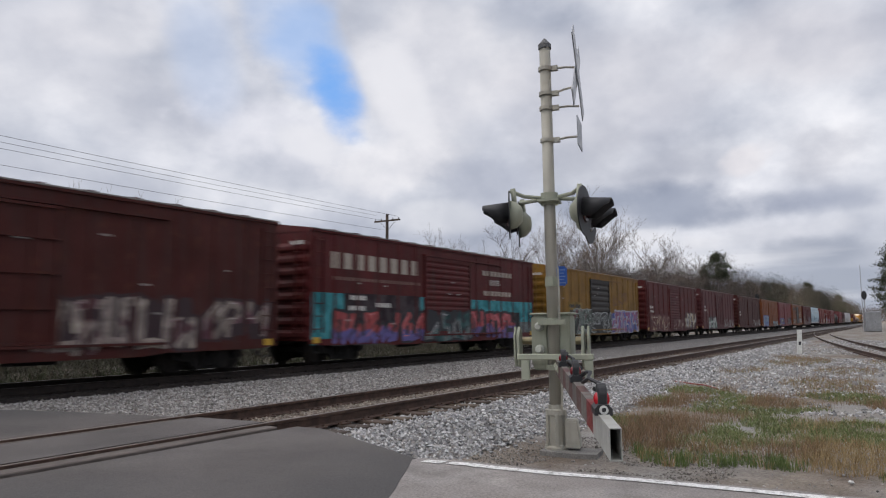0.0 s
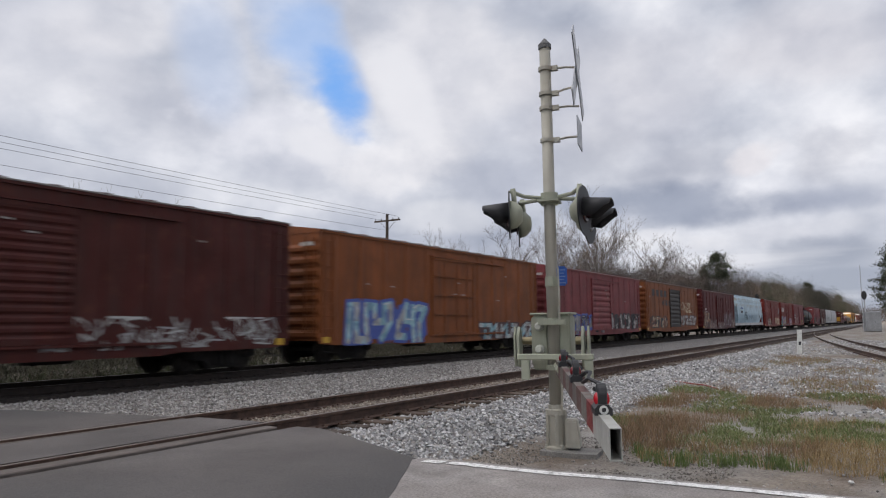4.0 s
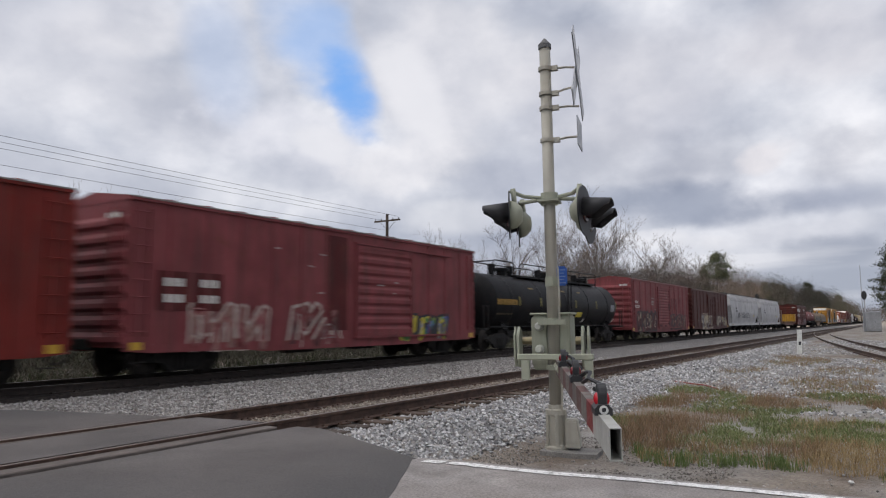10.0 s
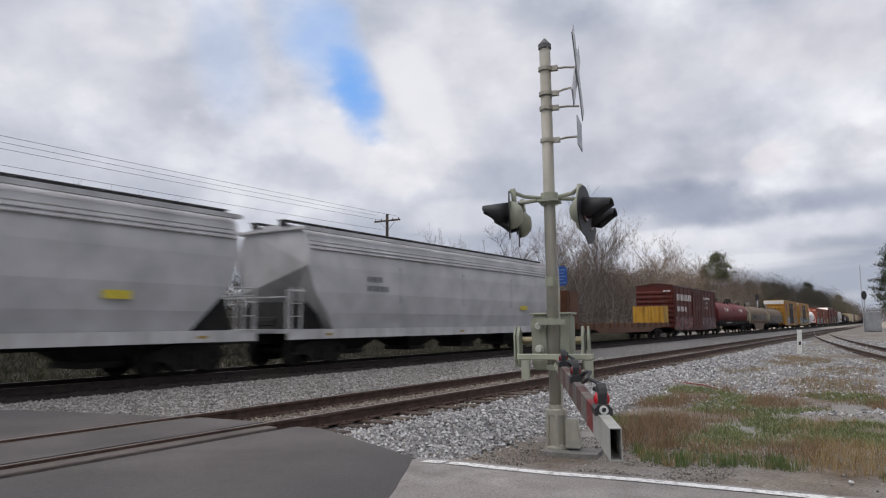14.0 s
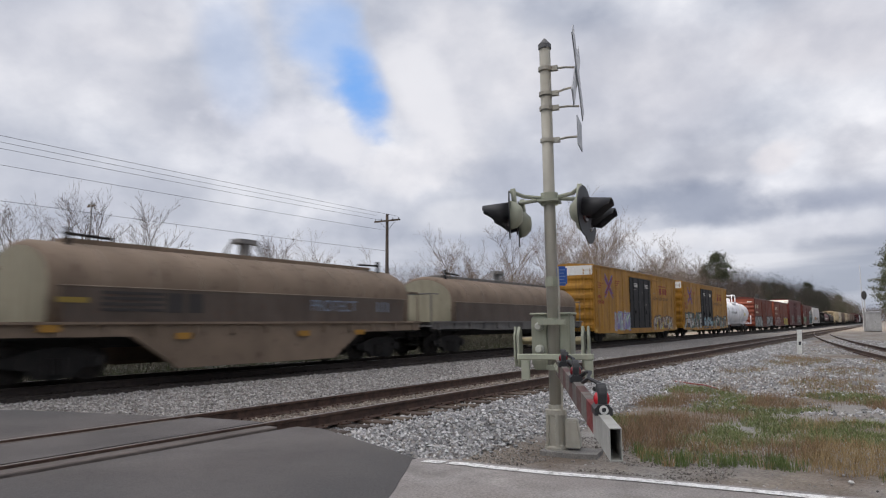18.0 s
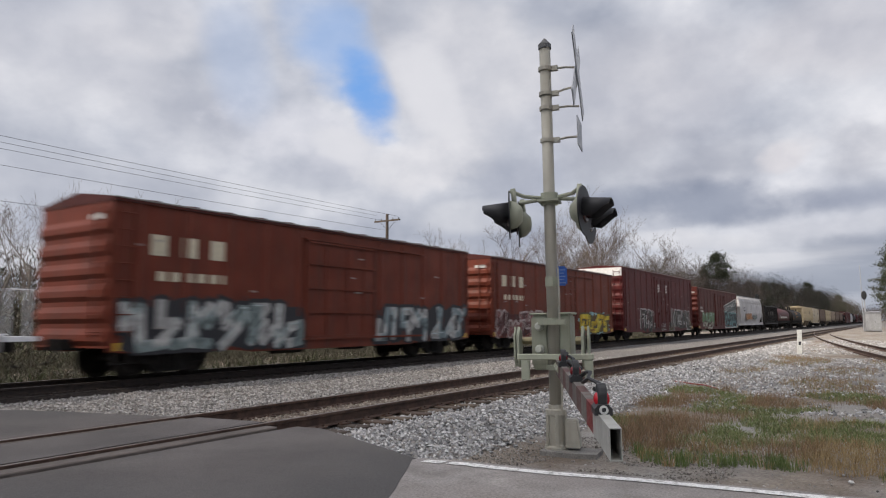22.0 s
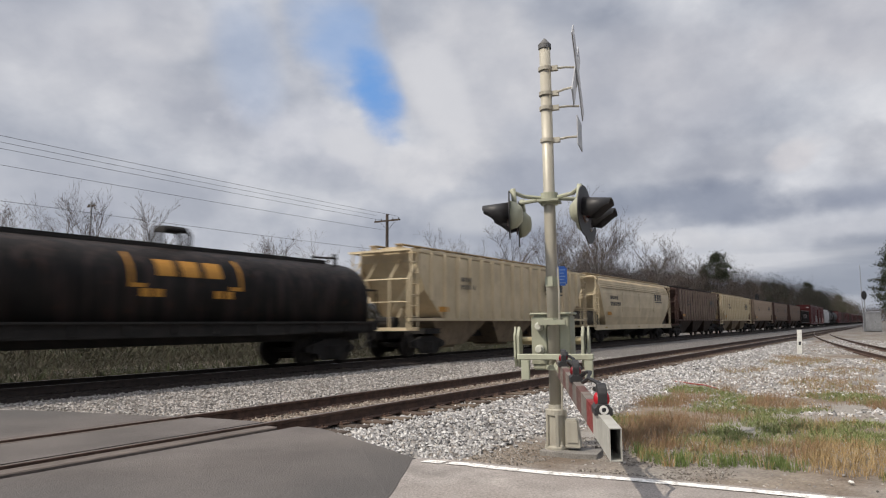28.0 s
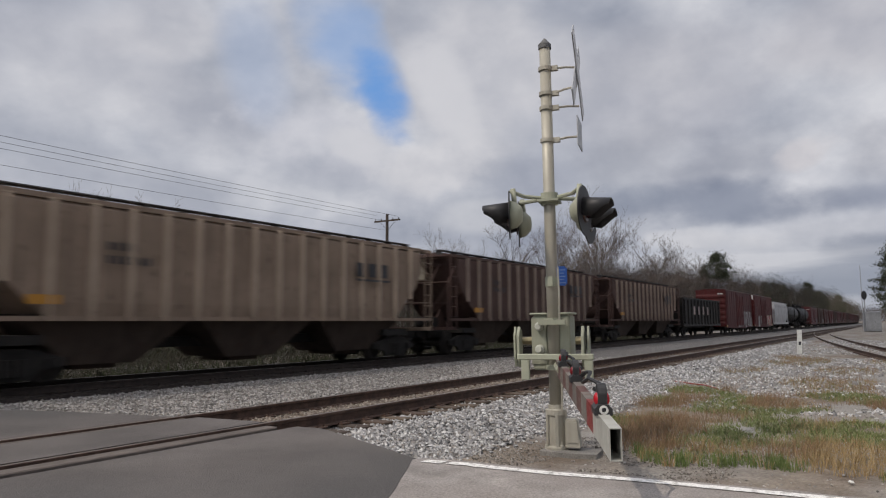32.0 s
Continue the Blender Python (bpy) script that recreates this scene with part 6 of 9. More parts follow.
def make_train():
    b = boxcar("dark brown-red boxcar with a sprayed lower side", "brown", 15.6, 4.26, "panel", 3.1, ribs=0)
    graffiti(b, 1.2, 5.0, 1.05, 2.1, [(0.46, 0.40, 0.33), (0.34, 0.29, 0.26), (0.14, 0.07, 0.08)], (0.035, 0.016, 0.02), 11, 5)
    graffiti(b, 5.4, 7.4, 1.2, 2.1, [(0.16, 0.07, 0.09), (0.30, 0.25, 0.22)], (0.035, 0.016, 0.02), 12, 3)
    hook(b, 14.14)
    b = boxcar("brown-red boxcar with tall white block marks and a bright mural", "maroon", 15.65, 4.26, "ribbed", 3.3, ribs=0)
    lettering(b, -6.9, -1.9, 3.05, 3.62, 8, plain("lettering_worn", (0.40, 0.345, 0.29), 0.7), "tall cream block marks", 0.3)
    lettering(b, 2.8, 5.6, 3.35, 3.58, 8, plain("lettering_worn", (0.40, 0.345, 0.29), 0.7))
    words(b, "SERVES", 3.3, 2.95, 0.25, LET_WHITE)
    lettering(b, 2.9, 5.5, 2.48, 2.70, 8, plain("lettering_worn", (0.40, 0.345, 0.29), 0.7))
    lettering(b, -6.8, -1.9, 2.70, 2.82, 24, plain("lettering_faded", (0.20, 0.12, 0.10), 0.7), "faded line of small marks", 0.35)
    for x0, x1, z0, z1, y, col, what in ((-7.75, 7.7, 0.66, 2.28, 0.006, TEAL, "teal mural background"), (-6.25, -1.95, 0.66, 2.30, 0.009, (0.045, 0.030, 0.036), "dark mural block"), (-1.95, 6.3, 0.66, 1.78, 0.0095, (0.04, 0.036, 0.04), "dark lower mural"), (6.3, 7.7, 0.66, 1.35, 0.0095, (0.16, 0.19, 0.19), "grey foot of the mural")):
        bm = bmesh.new()
        box(bm, x0, x1, -HALF_W - y, -HALF_W - y + 0.003, z0, z1)
        part("graffiti", bm, sprayed([col, tuple(v * 0.75 for v in col)], tuple(v * 1.25 for v in col)), b, what)
    plates(b, "lettering", [(x + 0.17 * k, x + 0.17 * k + 0.12, z, z + 0.15) for x, z in ((-5.95, 2.08), (-6.0, 1.74), (-4.6, 1.86)) for k in range(5)], LET_WHITE, "white number marks", -HALF_W, 0.014)
    graffiti(b, -6.7, -1.75, 0.98, 1.92, [(0.46, 0.10, 0.10), (0.42, 0.085, 0.085)], BLK, 21, 6, foot=(0.16, 0.14, 0.36))
    graffiti(b, 1.75, 5.7, 0.98, 1.95, [(0.48, 0.12, 0.13), (0.44, 0.09, 0.10)], BLK, 22, 4, foot=(0.17, 0.14, 0.34))
    graffiti(b, -1.6, 1.6, 1.0, 1.95, [(0.05, 0.12, 0.12), (0.22, 0.23, 0.23)], BLK, 23, 4, side=-HALF_W - 0.055)
    hook(b, 31.15)
    b = boxcar("ochre-yellow boxcar with a black louvred door", "mustard", 15.3, 4.26, "louvre", 3.1, "slate", roof="mustard")
    bm = bmesh.new()
    box(bm, -4.4, 1.9, -HALF_W - 0.075, -HALF_W - 0.072, 0.66, 1.5)
    part("graffiti", bm, sprayed([(0.035, 0.034, 0.032), (0.06, 0.065, 0.055)], (0.10, 0.12, 0.10)), b, "dark sprayed band")
    plates(b, "repaint_patch", [(-4.9, -2.9, 1.72, 2.42)], sprayed([(0.26, 0.17, 0.035), (0.22, 0.14, 0.03)], (0.16, 0.10, 0.03)), "paler yellow number patch", -HALF_W, 0.022)
    plates(b, "lettering", [(x + 0.17 * k, x + 0.17 * k + 0.12, z, z + 0.18) for x, z in ((-4.7, 2.12), (-3.85, 2.12), (-4.7, 1.80), (-3.85, 1.80)) for k in range(4)], LET_DARK, "dark number marks", -HALF_W, 0.028)
    graffiti(b, -6.2, -4.4, 0.98, 1.85, [(0.34, 0.022, 0.035), (0.28, 0.018, 0.03)], (0.16, 0.20, 0.17), 31, 2)
    graffiti(b, -4.3, -1.6, 0.98, 2.15, [(0.045, 0.05, 0.045), (0.10, 0.13, 0.11), (0.20, 0.05, 0.06)], (0.32, 0.36, 0.33), 35, 4, side=-HALF_W - 0.07)
    graffiti(b, -1.6, 1.7, 1.1, 2.05, [(0.05, 0.052, 0.05), (0.10, 0.105, 0.10)], (0.34, 0.36, 0.35), 32, 5, side=-HALF_W - 0.07)
    graffiti(b, 1.9, 7.3, 0.98, 2.15, [(0.09, 0.13, 0.40), (0.34, 0.12, 0.22), (0.12, 0.16, 0.42)], (0.42, 0.43, 0.47), 33, 6, side=-HALF_W - 0.012)
    graffiti(b, 2.5, 5.0, 2.35, 3.2, [(0.13, 0.055, 0.02)], BLK, 34, 2, thin=True)
    hook(b, 48.07)
    b = boxcar("dark red boxcar with faded white tags", "maroon", 15.4, 4.26, "ribbed", 3.1, ribs=12)
    number_bars(b, -6.8, 2.3)
    graffiti(b, -6.6, -2.0, 1.0, 1.95, [(0.42, 0.30, 0.24), (0.16, 0.05, 0.045), CRM], (0.10, 0.03, 0.03), 41)
    graffiti(b, -0.6, 2.4, 1.05, 1.75, [(0.38, 0.30, 0.26), (0.12, 0.03, 0.03)], (0.10, 0.03, 0.03), 43, side=-HALF_W - 0.05)
    graffiti(b, 3.2, 6.8, 1.1, 2.2, [WHT, CRM], GRY, 42)
    hook(b, 65.3)
    b = boxcar("plum-brown boxcar with white throw-up lettering", "plum", 15.6, 4.30, "panel", 3.1, ribs=12)
    number_bars(b, -6.6, 2.6)
    graffiti(b, -5.0, -1.6, 1.0, 1.95, [WHT, MINT], BLK, 51, 4)
    graffiti(b, 2.0, 7.0, 1.1, 1.7, [GRY], BLK, 52, thin=True)
    data_bars(b, -0.9, 3.5)
    hook(b, 82.68)
    b = boxcar("dark brown-red boxcar with small white marks", "brown", 15.8, 4.26, "ribbed", 3.1, ribs=0)
    number_bars(b, -7.0, 2.3)
    graffiti(b, 1.0, 7.4, 1.1, 1.7, [GRY, WHT], BLK, 61, thin=True)
    hook(b, 100.94)
    b = boxcar("rust-orange boxcar with blue and white tags", "orange", 15.6, 4.26, "panel", 3.1, ribs=12)
    graffiti(b, -6.5, -2.0, 0.98, 2.2, [SKYB, WHT], BLUE, 71)
    graffiti(b, 2.0, 7.0, 0.98, 1.6, [WHT, SKYB], GRY, 72)
    hook(b, 117.9)
    b = boxcar("faded pink-red boxcar with black and white tags", "pink", 15.6, 4.26, "louvre", 3.1, "pink", ribs=0)
    graffiti(b, 1.0, 7.4, 1.15, 2.0, [WHT, BLK], BLK, 81, 6)
    graffiti(b, -7.4, 0.4, 1.0, 1.9, [BLK, GRY], BLUE, 82)
    hook(b, 134.80)
    b = boxcar("rusty orange boxcar with a dark louvred door", "orange", 15.6, 4.30, "louvre", 3.0, "slate", roof="rust")
    lettering(b, -6.2, -2.0, 3.2, 3.75, 4, LET_DARK, "slanting dark block marks")
    lettering(b, -3.6, -0.9, 2.55, 3.0, 3, LET_DARK, "slanting dark block marks")
    graffiti(b, 1.8, 7.2, 1.3, 2.0, [WHT, GRY], CRM, 91)
    graffiti(b, 2.0, 5.6, 2.1, 2.9, [CRM], CRM, 92, 3, thin=True)
    graffiti(b, -7.0, -2.4, 1.2, 1.9, [(0.25, 0.12, 0.09), CRM], BLK, 93)
    hook(b, 151.81)
    b = boxcar("dark red boxcar with white outline tags", "maroon", 15.5, 4.26, "panel", 3.1, ribs=12)
    number_bars(b, -6.6, 2.4)
    graffiti(b, -7.2, -4.9, 1.0, 2.3, [(0.40, 0.32, 0.24), (0.28, 0.13, 0.07)], (0.07, 0.03, 0.03), 103, 3)
    graffiti(b, -4.8, -1.9, 1.0, 1.7, [(0.34, 0.27, 0.26), (0.22, 0.12, 0.11)], (0.07, 0.03, 0.03), 101, 4)
    graffiti(b, -1.5, 1.4, 1.0, 1.5, [(0.36, 0.31, 0.29), (0.20, 0.09, 0.08)], (0.07, 0.03, 0.03), 104, 4, side=-HALF_W - 0.09)
    graffiti(b, 1.8, 5.6, 1.1, 2.3, [(0.30, 0.26, 0.29), (0.20, 0.13, 0.15)], (0.07, 0.03, 0.035), 102, 5)
    graffiti(b, 5.7, 7.3, 1.0, 1.9, [(0.36, 0.30, 0.27), (0.20, 0.10, 0.08)], (0.07, 0.03, 0.03), 105, 2)
    hook(b, 169.30)
    b = hopper("pale blue covered hopper with rust streaks", "blue", 19.3, 4.40)
    lettering(b, -6.6, -5.2, 2.75, 2.95, 3, LET_BLUE, side=-1.58)
    plates(b, "lettering", [(-6.6, -5.3, 2.3, 2.55)], LET_DARK, "dark number plate bar", -1.58)
    graffiti(b, -4.6, -2.0, 1.55, 2.45, [(0.03, 0.05, 0.07)], (0.03, 0.05, 0.07), 111, 3, side=-1.6, thin=True)
    graffiti(b, -1.6, 2.0, 1.7, 2.1, [(0.14, 0.23, 0.30)], (0.14, 0.23, 0.30), 112, 4, side=-1.6, thin=True)
    plates(b, "lettering", [(6.3, 6.8, 1.92, 2.08), (6.3, 6.8, 1.72, 1.86)], LET_DARK, "dark data panel", -1.585)
    hook(b, 189.24)
    b = boxcar("bright red boxcar with cream block graffiti", "red", 15.3, 4.30, "louvre", 3.1, "red", roof="red")
    graffiti(b, 2.2, 6.9, 1.1, 2.0, [CRM, CRM], (0.30, 0.10, 0.07), 121, 5)
    graffiti(b, -4.6, -1.2, 1.05, 1.9, [CRM, GRY], WHT, 122)
    graffiti(b, 5.6, 7.3, 2.4, 3.2, [SKYB], BLUE, 123, 2, thin=True)
    graffiti(b, -7.0, -4.0, 2.7, 3.8, [(0.34, 0.12, 0.11)], GRY, 124, 4, thin=True)
    hook(b, 206.30)
    b = boxcar("red boxcar with a white striped emblem and layered tags", "red", 15.65, 4.26, "panel", 3.15, ribs=0)
    z = 3.48
    plates(b, "lettering", [(-6.95, -5.35 + 0.12 * k, z - 0.14 * k - 0.07, z - 0.14 * k) for k in range(5)], LET_WHITE, "white horizontal emblem stripes")
    plates(b, "lettering", [(-5.35, -4.75, 2.82, 3.42), (-4.68, -4.2, 2.82, 3.48)], LET_WHITE, "white emblem blocks")
    graffiti(b, -7.6, -6.4, 0.9, 2.2, [(0.06, 0.36, 0.46), TEAL], TEAL, 131, 1, back=(0.07, 0.33, 0.42))
    graffiti(b, -6.2, -1.7, 1.0, 2.2, [(0.16, 0.05, 0.08), CRM, YEL], PUR, 132)
    graffiti(b, 2.1, 5.2, 0.95, 1.95, [WHT, WHT, PINK], PUR, 133, 4)
    graffiti(b, -1.4, 1.5, 1.0, 1.9, [TEAL, (0.07, 0.12, 0.14)], BLK, 134)
    hook(b, 223.58)
    b = boxcar("faded pink boxcar with a darker door post", "pink", 15.9, 4.34, "louvre", 3.1, "pink", dx=1.8)
    plates(b, "door_post", [(-1.2, -0.2, 1.1, 4.1)], body_mat("maroon"), "dark repainted side panel", -HALF_W, 0.014)
    for x0 in (-7.15, -6.1):
        plates(b, "repaint_patch", [(x0, x0 + 0.9, 1.65, 2.62)], body_mat("maroon"), "dark repainted square", -HALF_W, 0.016)
        plates(b, "lettering", [(x0 + 0.2 + 0.2 * k, x0 + 0.34 + 0.2 * k, z, z + 0.2) for k in range(3) for z in (1.85, 2.25)], LET_WHITE, "painted number marks", -HALF_W, 0.022)
    graffiti(b, 2.3, 5.7, 1.0, 1.8, [GRY, YEL, GRN, BLUE], BLK, 141, 4)
    graffiti(b, -6.1, -3.7, 0.98, 2.0, [(0.20, 0.05, 0.05), (0.30, 0.16, 0.14), (0.24, 0.06, 0.06)], (0.42, 0.34, 0.30), 142, 3)
    graffiti(b, -2.6, -0.7, 0.98, 2.0, [(0.20, 0.05, 0.05), (0.10, 0.04, 0.04)], (0.42, 0.34, 0.30), 143, 2)
    hook(b, 240.78)
    b = tank_car("glossy black tank car with a long roof walkway", "black", 18.2, 3.65, "long")
    ts = tank_side(1.4, 2.25)
    lettering(b, -8.0, -5.95, 2.14, 2.40, 8, spray((0.30, 0.17, 0.02)), "faded orange number mark", 0.25, surf=ts)
    plates(b, "lettering", [(-7.9 + 0.26 * k, -7.74 + 0.26 * k, 1.68, 1.76) for k in range(6)], spray((0.10, 0.07, 0.03)), "small faded orange stencils", surf=ts)
    plates(b, "lettering", [(1.45, 2.3, 1.60, 1.88)], spray(YEL), "yellow warning plate", surf=ts)
    for x in (-5.75, -3.35, -1.0, 1.3, 4.5, 8.0):
        plates(b, "reflector", [(x - 0.07, x + 0.07, 2.12, 2.56)], spray((0.21, 0.18, 0.035)), "dull yellow reflector strip", surf=ts)
    for x in (-4.4, -0.4, 1.9):
        plates(b, "lettering", [(x, x + 0.5, 2.96, 3.04)], spray((0.18, 0.12, 0.03)), "faint orange stencil", surf=ts)
    plates(b, "lettering", [(7.0, 7.65, 1.95, 2.38)], plain("stencil_grey", (0.28, 0.29, 0.30), 0.7), "grey stencil panel", surf=ts)
    for x in (2.7, 7.75):
        plates(b, "placard", [(x, x + 0.24, 1.30, 1.52)], LET_WHITE, "white hazard placard", surf=ts)
    hook(b, 260.2)
    b = boxcar("pink-red boxcar with dark stains round its door and outline tags", "pink", 15.7, 4.28, "ribbed", 3.1, "pink", ribs=12)
    stain = sprayed([(0.060, 0.016, 0.018), (0.10, 0.026, 0.028)], (0.15, 0.04, 0.042))
    plates(b, "stain", [(-2.0, -1.62, 0.95, 2.15), (-2.05, -1.75, 2.15, 2.9), (1.62, 5.2, 0.80, 0.93)], stain, "dark brown stain beside the door", -HALF_W, 0.030)
    plates(b, "stain", [(x, x + w, z, 3.15) for x, w, z in ((2.35, 0.14, 2.0), (3.0, 0.10, 2.3), (3.62, 0.14, 1.8), (4.9, 0.12, 1.9), (1.7, 0.10, 2.4))], stain, "dark run of old paint", -HALF_W, 0.012)
    plates(b, "stain", [(-1.45, -0.75, 0.95, 1.12), (-0.1, 0.45, 0.95, 1.06), (1.1, 1.5, 1.0, 1.35), (1.2, 1.5, 2.2, 2.75)], stain, "dark smear on the door", -HALF_W, 0.078)
    plates(b, "lettering", [(-3.35, -2.75, z, z + 0.07) for z in (2.55, 2.67, 2.79, 3.0)], plain("faded_white", (0.30, 0.24, 0.23), 0.7), "faded white data lines", -HALF_W, 0.045)
    graffiti(b, -6.6, -2.3, 0.98, 2.15, [(0.13, 0.042, 0.042), (0.09, 0.03, 0.03), (0.34, 0.27, 0.20)], (0.035, 0.02, 0.02), 161, 4)
    graffiti(b, 1.8, 6.4, 1.1, 2.05, [(0.15, 0.045, 0.048), (0.12, 0.036, 0.038), (0.30, 0.19, 0.14)], (0.04, 0.016, 0.017), 162, 6)
    number_bars(b, -7.2, 2.6)
    hook(b, 277.64)
    b = boxcar("very dark red boxcar with cream block tags", "brown", 15.7, 4.22, "panel", 3.1, ribs=12)
    graffiti(b, -4.4, 0.2, 1.0, 2.1, [CRM, GRY], CRM, 171, 5, back=(0.42, 0.36, 0.28))
    graffiti(b, 1.8, 4.3, 1.1, 2.05, [(0.36, 0.33, 0.27), (0.26, 0.24, 0.20)], (0.05, 0.02, 0.02), 172, 3)
    graffiti(b, 4.7, 6.9, 1.2, 2.0, [(0.36, 0.30, 0.14), (0.30, 0.28, 0.25)], (0.05, 0.02, 0.02), 173, 3)
    lettering(b, 0.3, 0.7, 3.1, 3.7, 1, LET_YEL)
    hook(b, 294.54)
    for rear, sd in ((315.02, 18), (335.77, 19)):
        b = hopper("light grey smooth-sided covered hopper with grey tags" if sd == 18 else "clean light grey smooth-sided covered hopper", "grey", 19.6, 4.40)
        number_bars(b, -6.2, 2.7, LET_DARK, -1.585)
        if sd == 18:
            for k, x in enumerate((-5.2, -3.0, -1.3, 0.6)):
                graffiti(b, x, x + 1.7, 1.75, 2.35, [(0.085, 0.09, 0.095)], BLK, 180 + k, 2, side=-1.60, thin=True)
        plates(b, "lettering", [(5.2, 5.9, 1.9, 2.1)], spray(YEL), "yellow data panel", -1.58, 0.02)
        hook(b, rear)
    hook(bulkhead_flat("rusty bulkhead flatcar with yellow end", 20.4), 357.7)
    b = boxcar("dark red boxcar with white block marks and red tags", "oxide", 15.7, 4.26, "panel", 3.3, ribs=12, roof="brown")
    lettering(b, -6.8, -1.9, 3.05, 3.62, 8, LET_WHITE, "tall white block marks")
    lettering(b, -6.8, -3.6, 2.15, 2.6, 5, LET_WHITE, "white number marks")
    lettering(b, 2.8, 5.4, 3.35, 3.58, 8, LET_WHITE)
    words(b, "SERVES", 3.3, 2.92, 0.25, LET_WHITE)
    words(b, "THE SOUTH", 2.9, 2.5, 0.25, LET_WHITE)
    graffiti(b, 1.8, 7.3, 1.0, 1.9, [(0.24, 0.17, 0.18), (0.16, 0.07, 0.08)], (0.05, 0.02, 0.022), 211)
    graffiti(b, -7.4, -1.8, 1.0, 1.9, [(0.30, 0.10, 0.10), (0.24, 0.15, 0.14)], (0.05, 0.02, 0.022), 212)
    hook(b, 374.67)
    b = coil_car("red covered coil car with white striped emblems", "coilred", 17.8, 3.35, "black", 2)
    for c in (-4.1, 4.1):
        plates(b, "lettering", [(c - 0.9, c + 0.2 + 0.05 * k, 2.68 - 0.09 * k, 2.72 - 0.09 * k) for k in range(4)] + [(c + 0.3, c + 0.62, 2.4, 2.72), (c + 0.68, c + 1.0, 2.4, 2.72)], LET_WHITE, "white emblem", surf=hood_side(3.35))
    plates(b, "lettering", [(-5 + 0.3 * k, -4.8 + 0.3 * k, 1.12, 1.24) for k in range(10)], LET_WHITE, "white number marks", -1.54, 0.01)
    hook(b, 393.8)
    b = coil_car("dirty tan covered coil car with a deep side sill", "tan", 15.1, 3.25, "tan", 1, True, "umber")
    plates(b, "lettering", [(-4.9, -3.3, 1.62 + 0.13 * k, 1.69 + 0.13 * k) for k in range(4)] + [(-3.2, -2.75, 1.6, 2.08), (-2.6, -2.15, 1.6, 2.08)], plain("faded_stripe", (0.035, 0.03, 0.028), 0.7), "faded dark striped emblem", -1.436)
    blue = plain("faded_blue", (0.20, 0.25, 0.33), 0.7)
    words(b, "PROTECT", 1.8, 1.70, 0.37, blue, side=-1.436)
    plates(b, "lettering", [(x, x + 0.08, 1.70, 2.04) for x in (5.05, 5.32, 5.60)], blue, "three faded blue strokes", -1.436)
    plates(b, "lettering", [(-5.9, -5.2, 1.80, 1.92)], spray((0.26, 0.18, 0.03)), "yellow data line", -1.436)
    plates(b, "reflector", [(x, x + 0.45, z, z + 0.16) for x, z in ((-6.3, 1.16), (-3.0, 0.95), (1.2, 0.95), (3.8, 0.95))], spray((0.34, 0.17, 0.02)), "dirty yellow reflector", -1.545, 0.006)
    hook(b, 409.5)
    b = coil_car("dirty tan covered coil car with a grey sill", "tan", 15.2, 3.25, "sillgrey", 1, False, "umber")
    hook(b, 425.6)
    for rear, seed in ((446.20, 250), (466.93, 260)):
        b = boxcar("tall ochre-yellow boxcar with a black double door and crossed emblem", "ochre", 18.65, 4.76, "plug", 4.8, "door", ribs=0, end_ribs=6, endtop=WHITE_TOP, dx=-0.2)
        x, zc = -6.7, 3.55
        for mm, w, d in ((LET_BLUE, 0.20, 0.020), (LET_RED, 0.095, 0.026)):
            bm = bmesh.new()
            for sg in (1, -1):
                a, c2 = Vector((x - 0.70, zc - sg * 0.60)), Vector((x + 0.70, zc + sg * 0.60))
                bm.faces.new([bm.verts.new((p.x, -HALF_W - d - (0.003 if sg > 0 else 0.0), p.y)) for p in (a + Vector((0, w)), a - Vector((0, w)), c2 - Vector((0, w)), c2 + Vector((0, w)))])
            part("emblem", bm, mm, b, "crossed red bars edged in blue")
        data_bars(b, -8.6, 3.65, LET_RED, rows=3)
        data_bars(b, -5.5, 3.9, LET_RED, rows=3)
        number_bars(b, -8.7, 2.75, LET_RED)
        lettering(b, 4.6, 6.7, 3.35, 3.85, 3, LET_RED, "red block marks")
        plates(b, "lettering", [(4.4, 6.3, 3.95, 4.02)], LET_RED, "red stroke")
        words(b, "Railcar Pooling Experts", 2.75, 2.92, 0.325, plain("lettering_brown", (0.06, 0.032, 0.018), 0.7))
        for c in (-1.5, 0.9):
            plates(b, "lettering", [(c - 0.35 + 0.05 * k, c + 0.4 + 0.05 * k, 3.9 - 0.1 * k, 3.95 - 0.1 * k) for k in range(3)], LET_WHITE, "white data lines", -HALF_W, 0.10)
        if seed == 250:
            graffiti(b, -5.6, -2.6, 1.05, 2.05, [MINT, (0.45, 0.46, 0.55)], PUR, 251, 5, back=(0.40, 0.44, 0.42))
            graffiti(b, 2.9, 8.0, 1.05, 1.9, [YEL, GRY, CRM], WHT, 252)
        else:
            graffiti(b, -8.6, -2.6, 1.0, 2.2, [WHT, (0.10, 0.16, 0.13)], BLK, 261, 5)
            graffiti(b, -1.8, 1.6, 1.05, 1.9, [SKYB, (0.3, 0.33, 0.36)], BLK, 262, side=-HALF_W - 0.08)
            graffiti(b, 2.4, 8.6, 1.0, 2.0, [WHT, (0.12, 0.2, 0.16)], BLK, 263, 5)
        hook(b, rear)
    b = tank_car("clean white tank car with a small railed platform", "white", 14.8, 3.54, "short")
    plates(b, "lettering", [(3.2, 3.9, 1.95, 2.35)], spray(YEL), "yellow warning plate", surf=tank_side(1.31, 2.23))
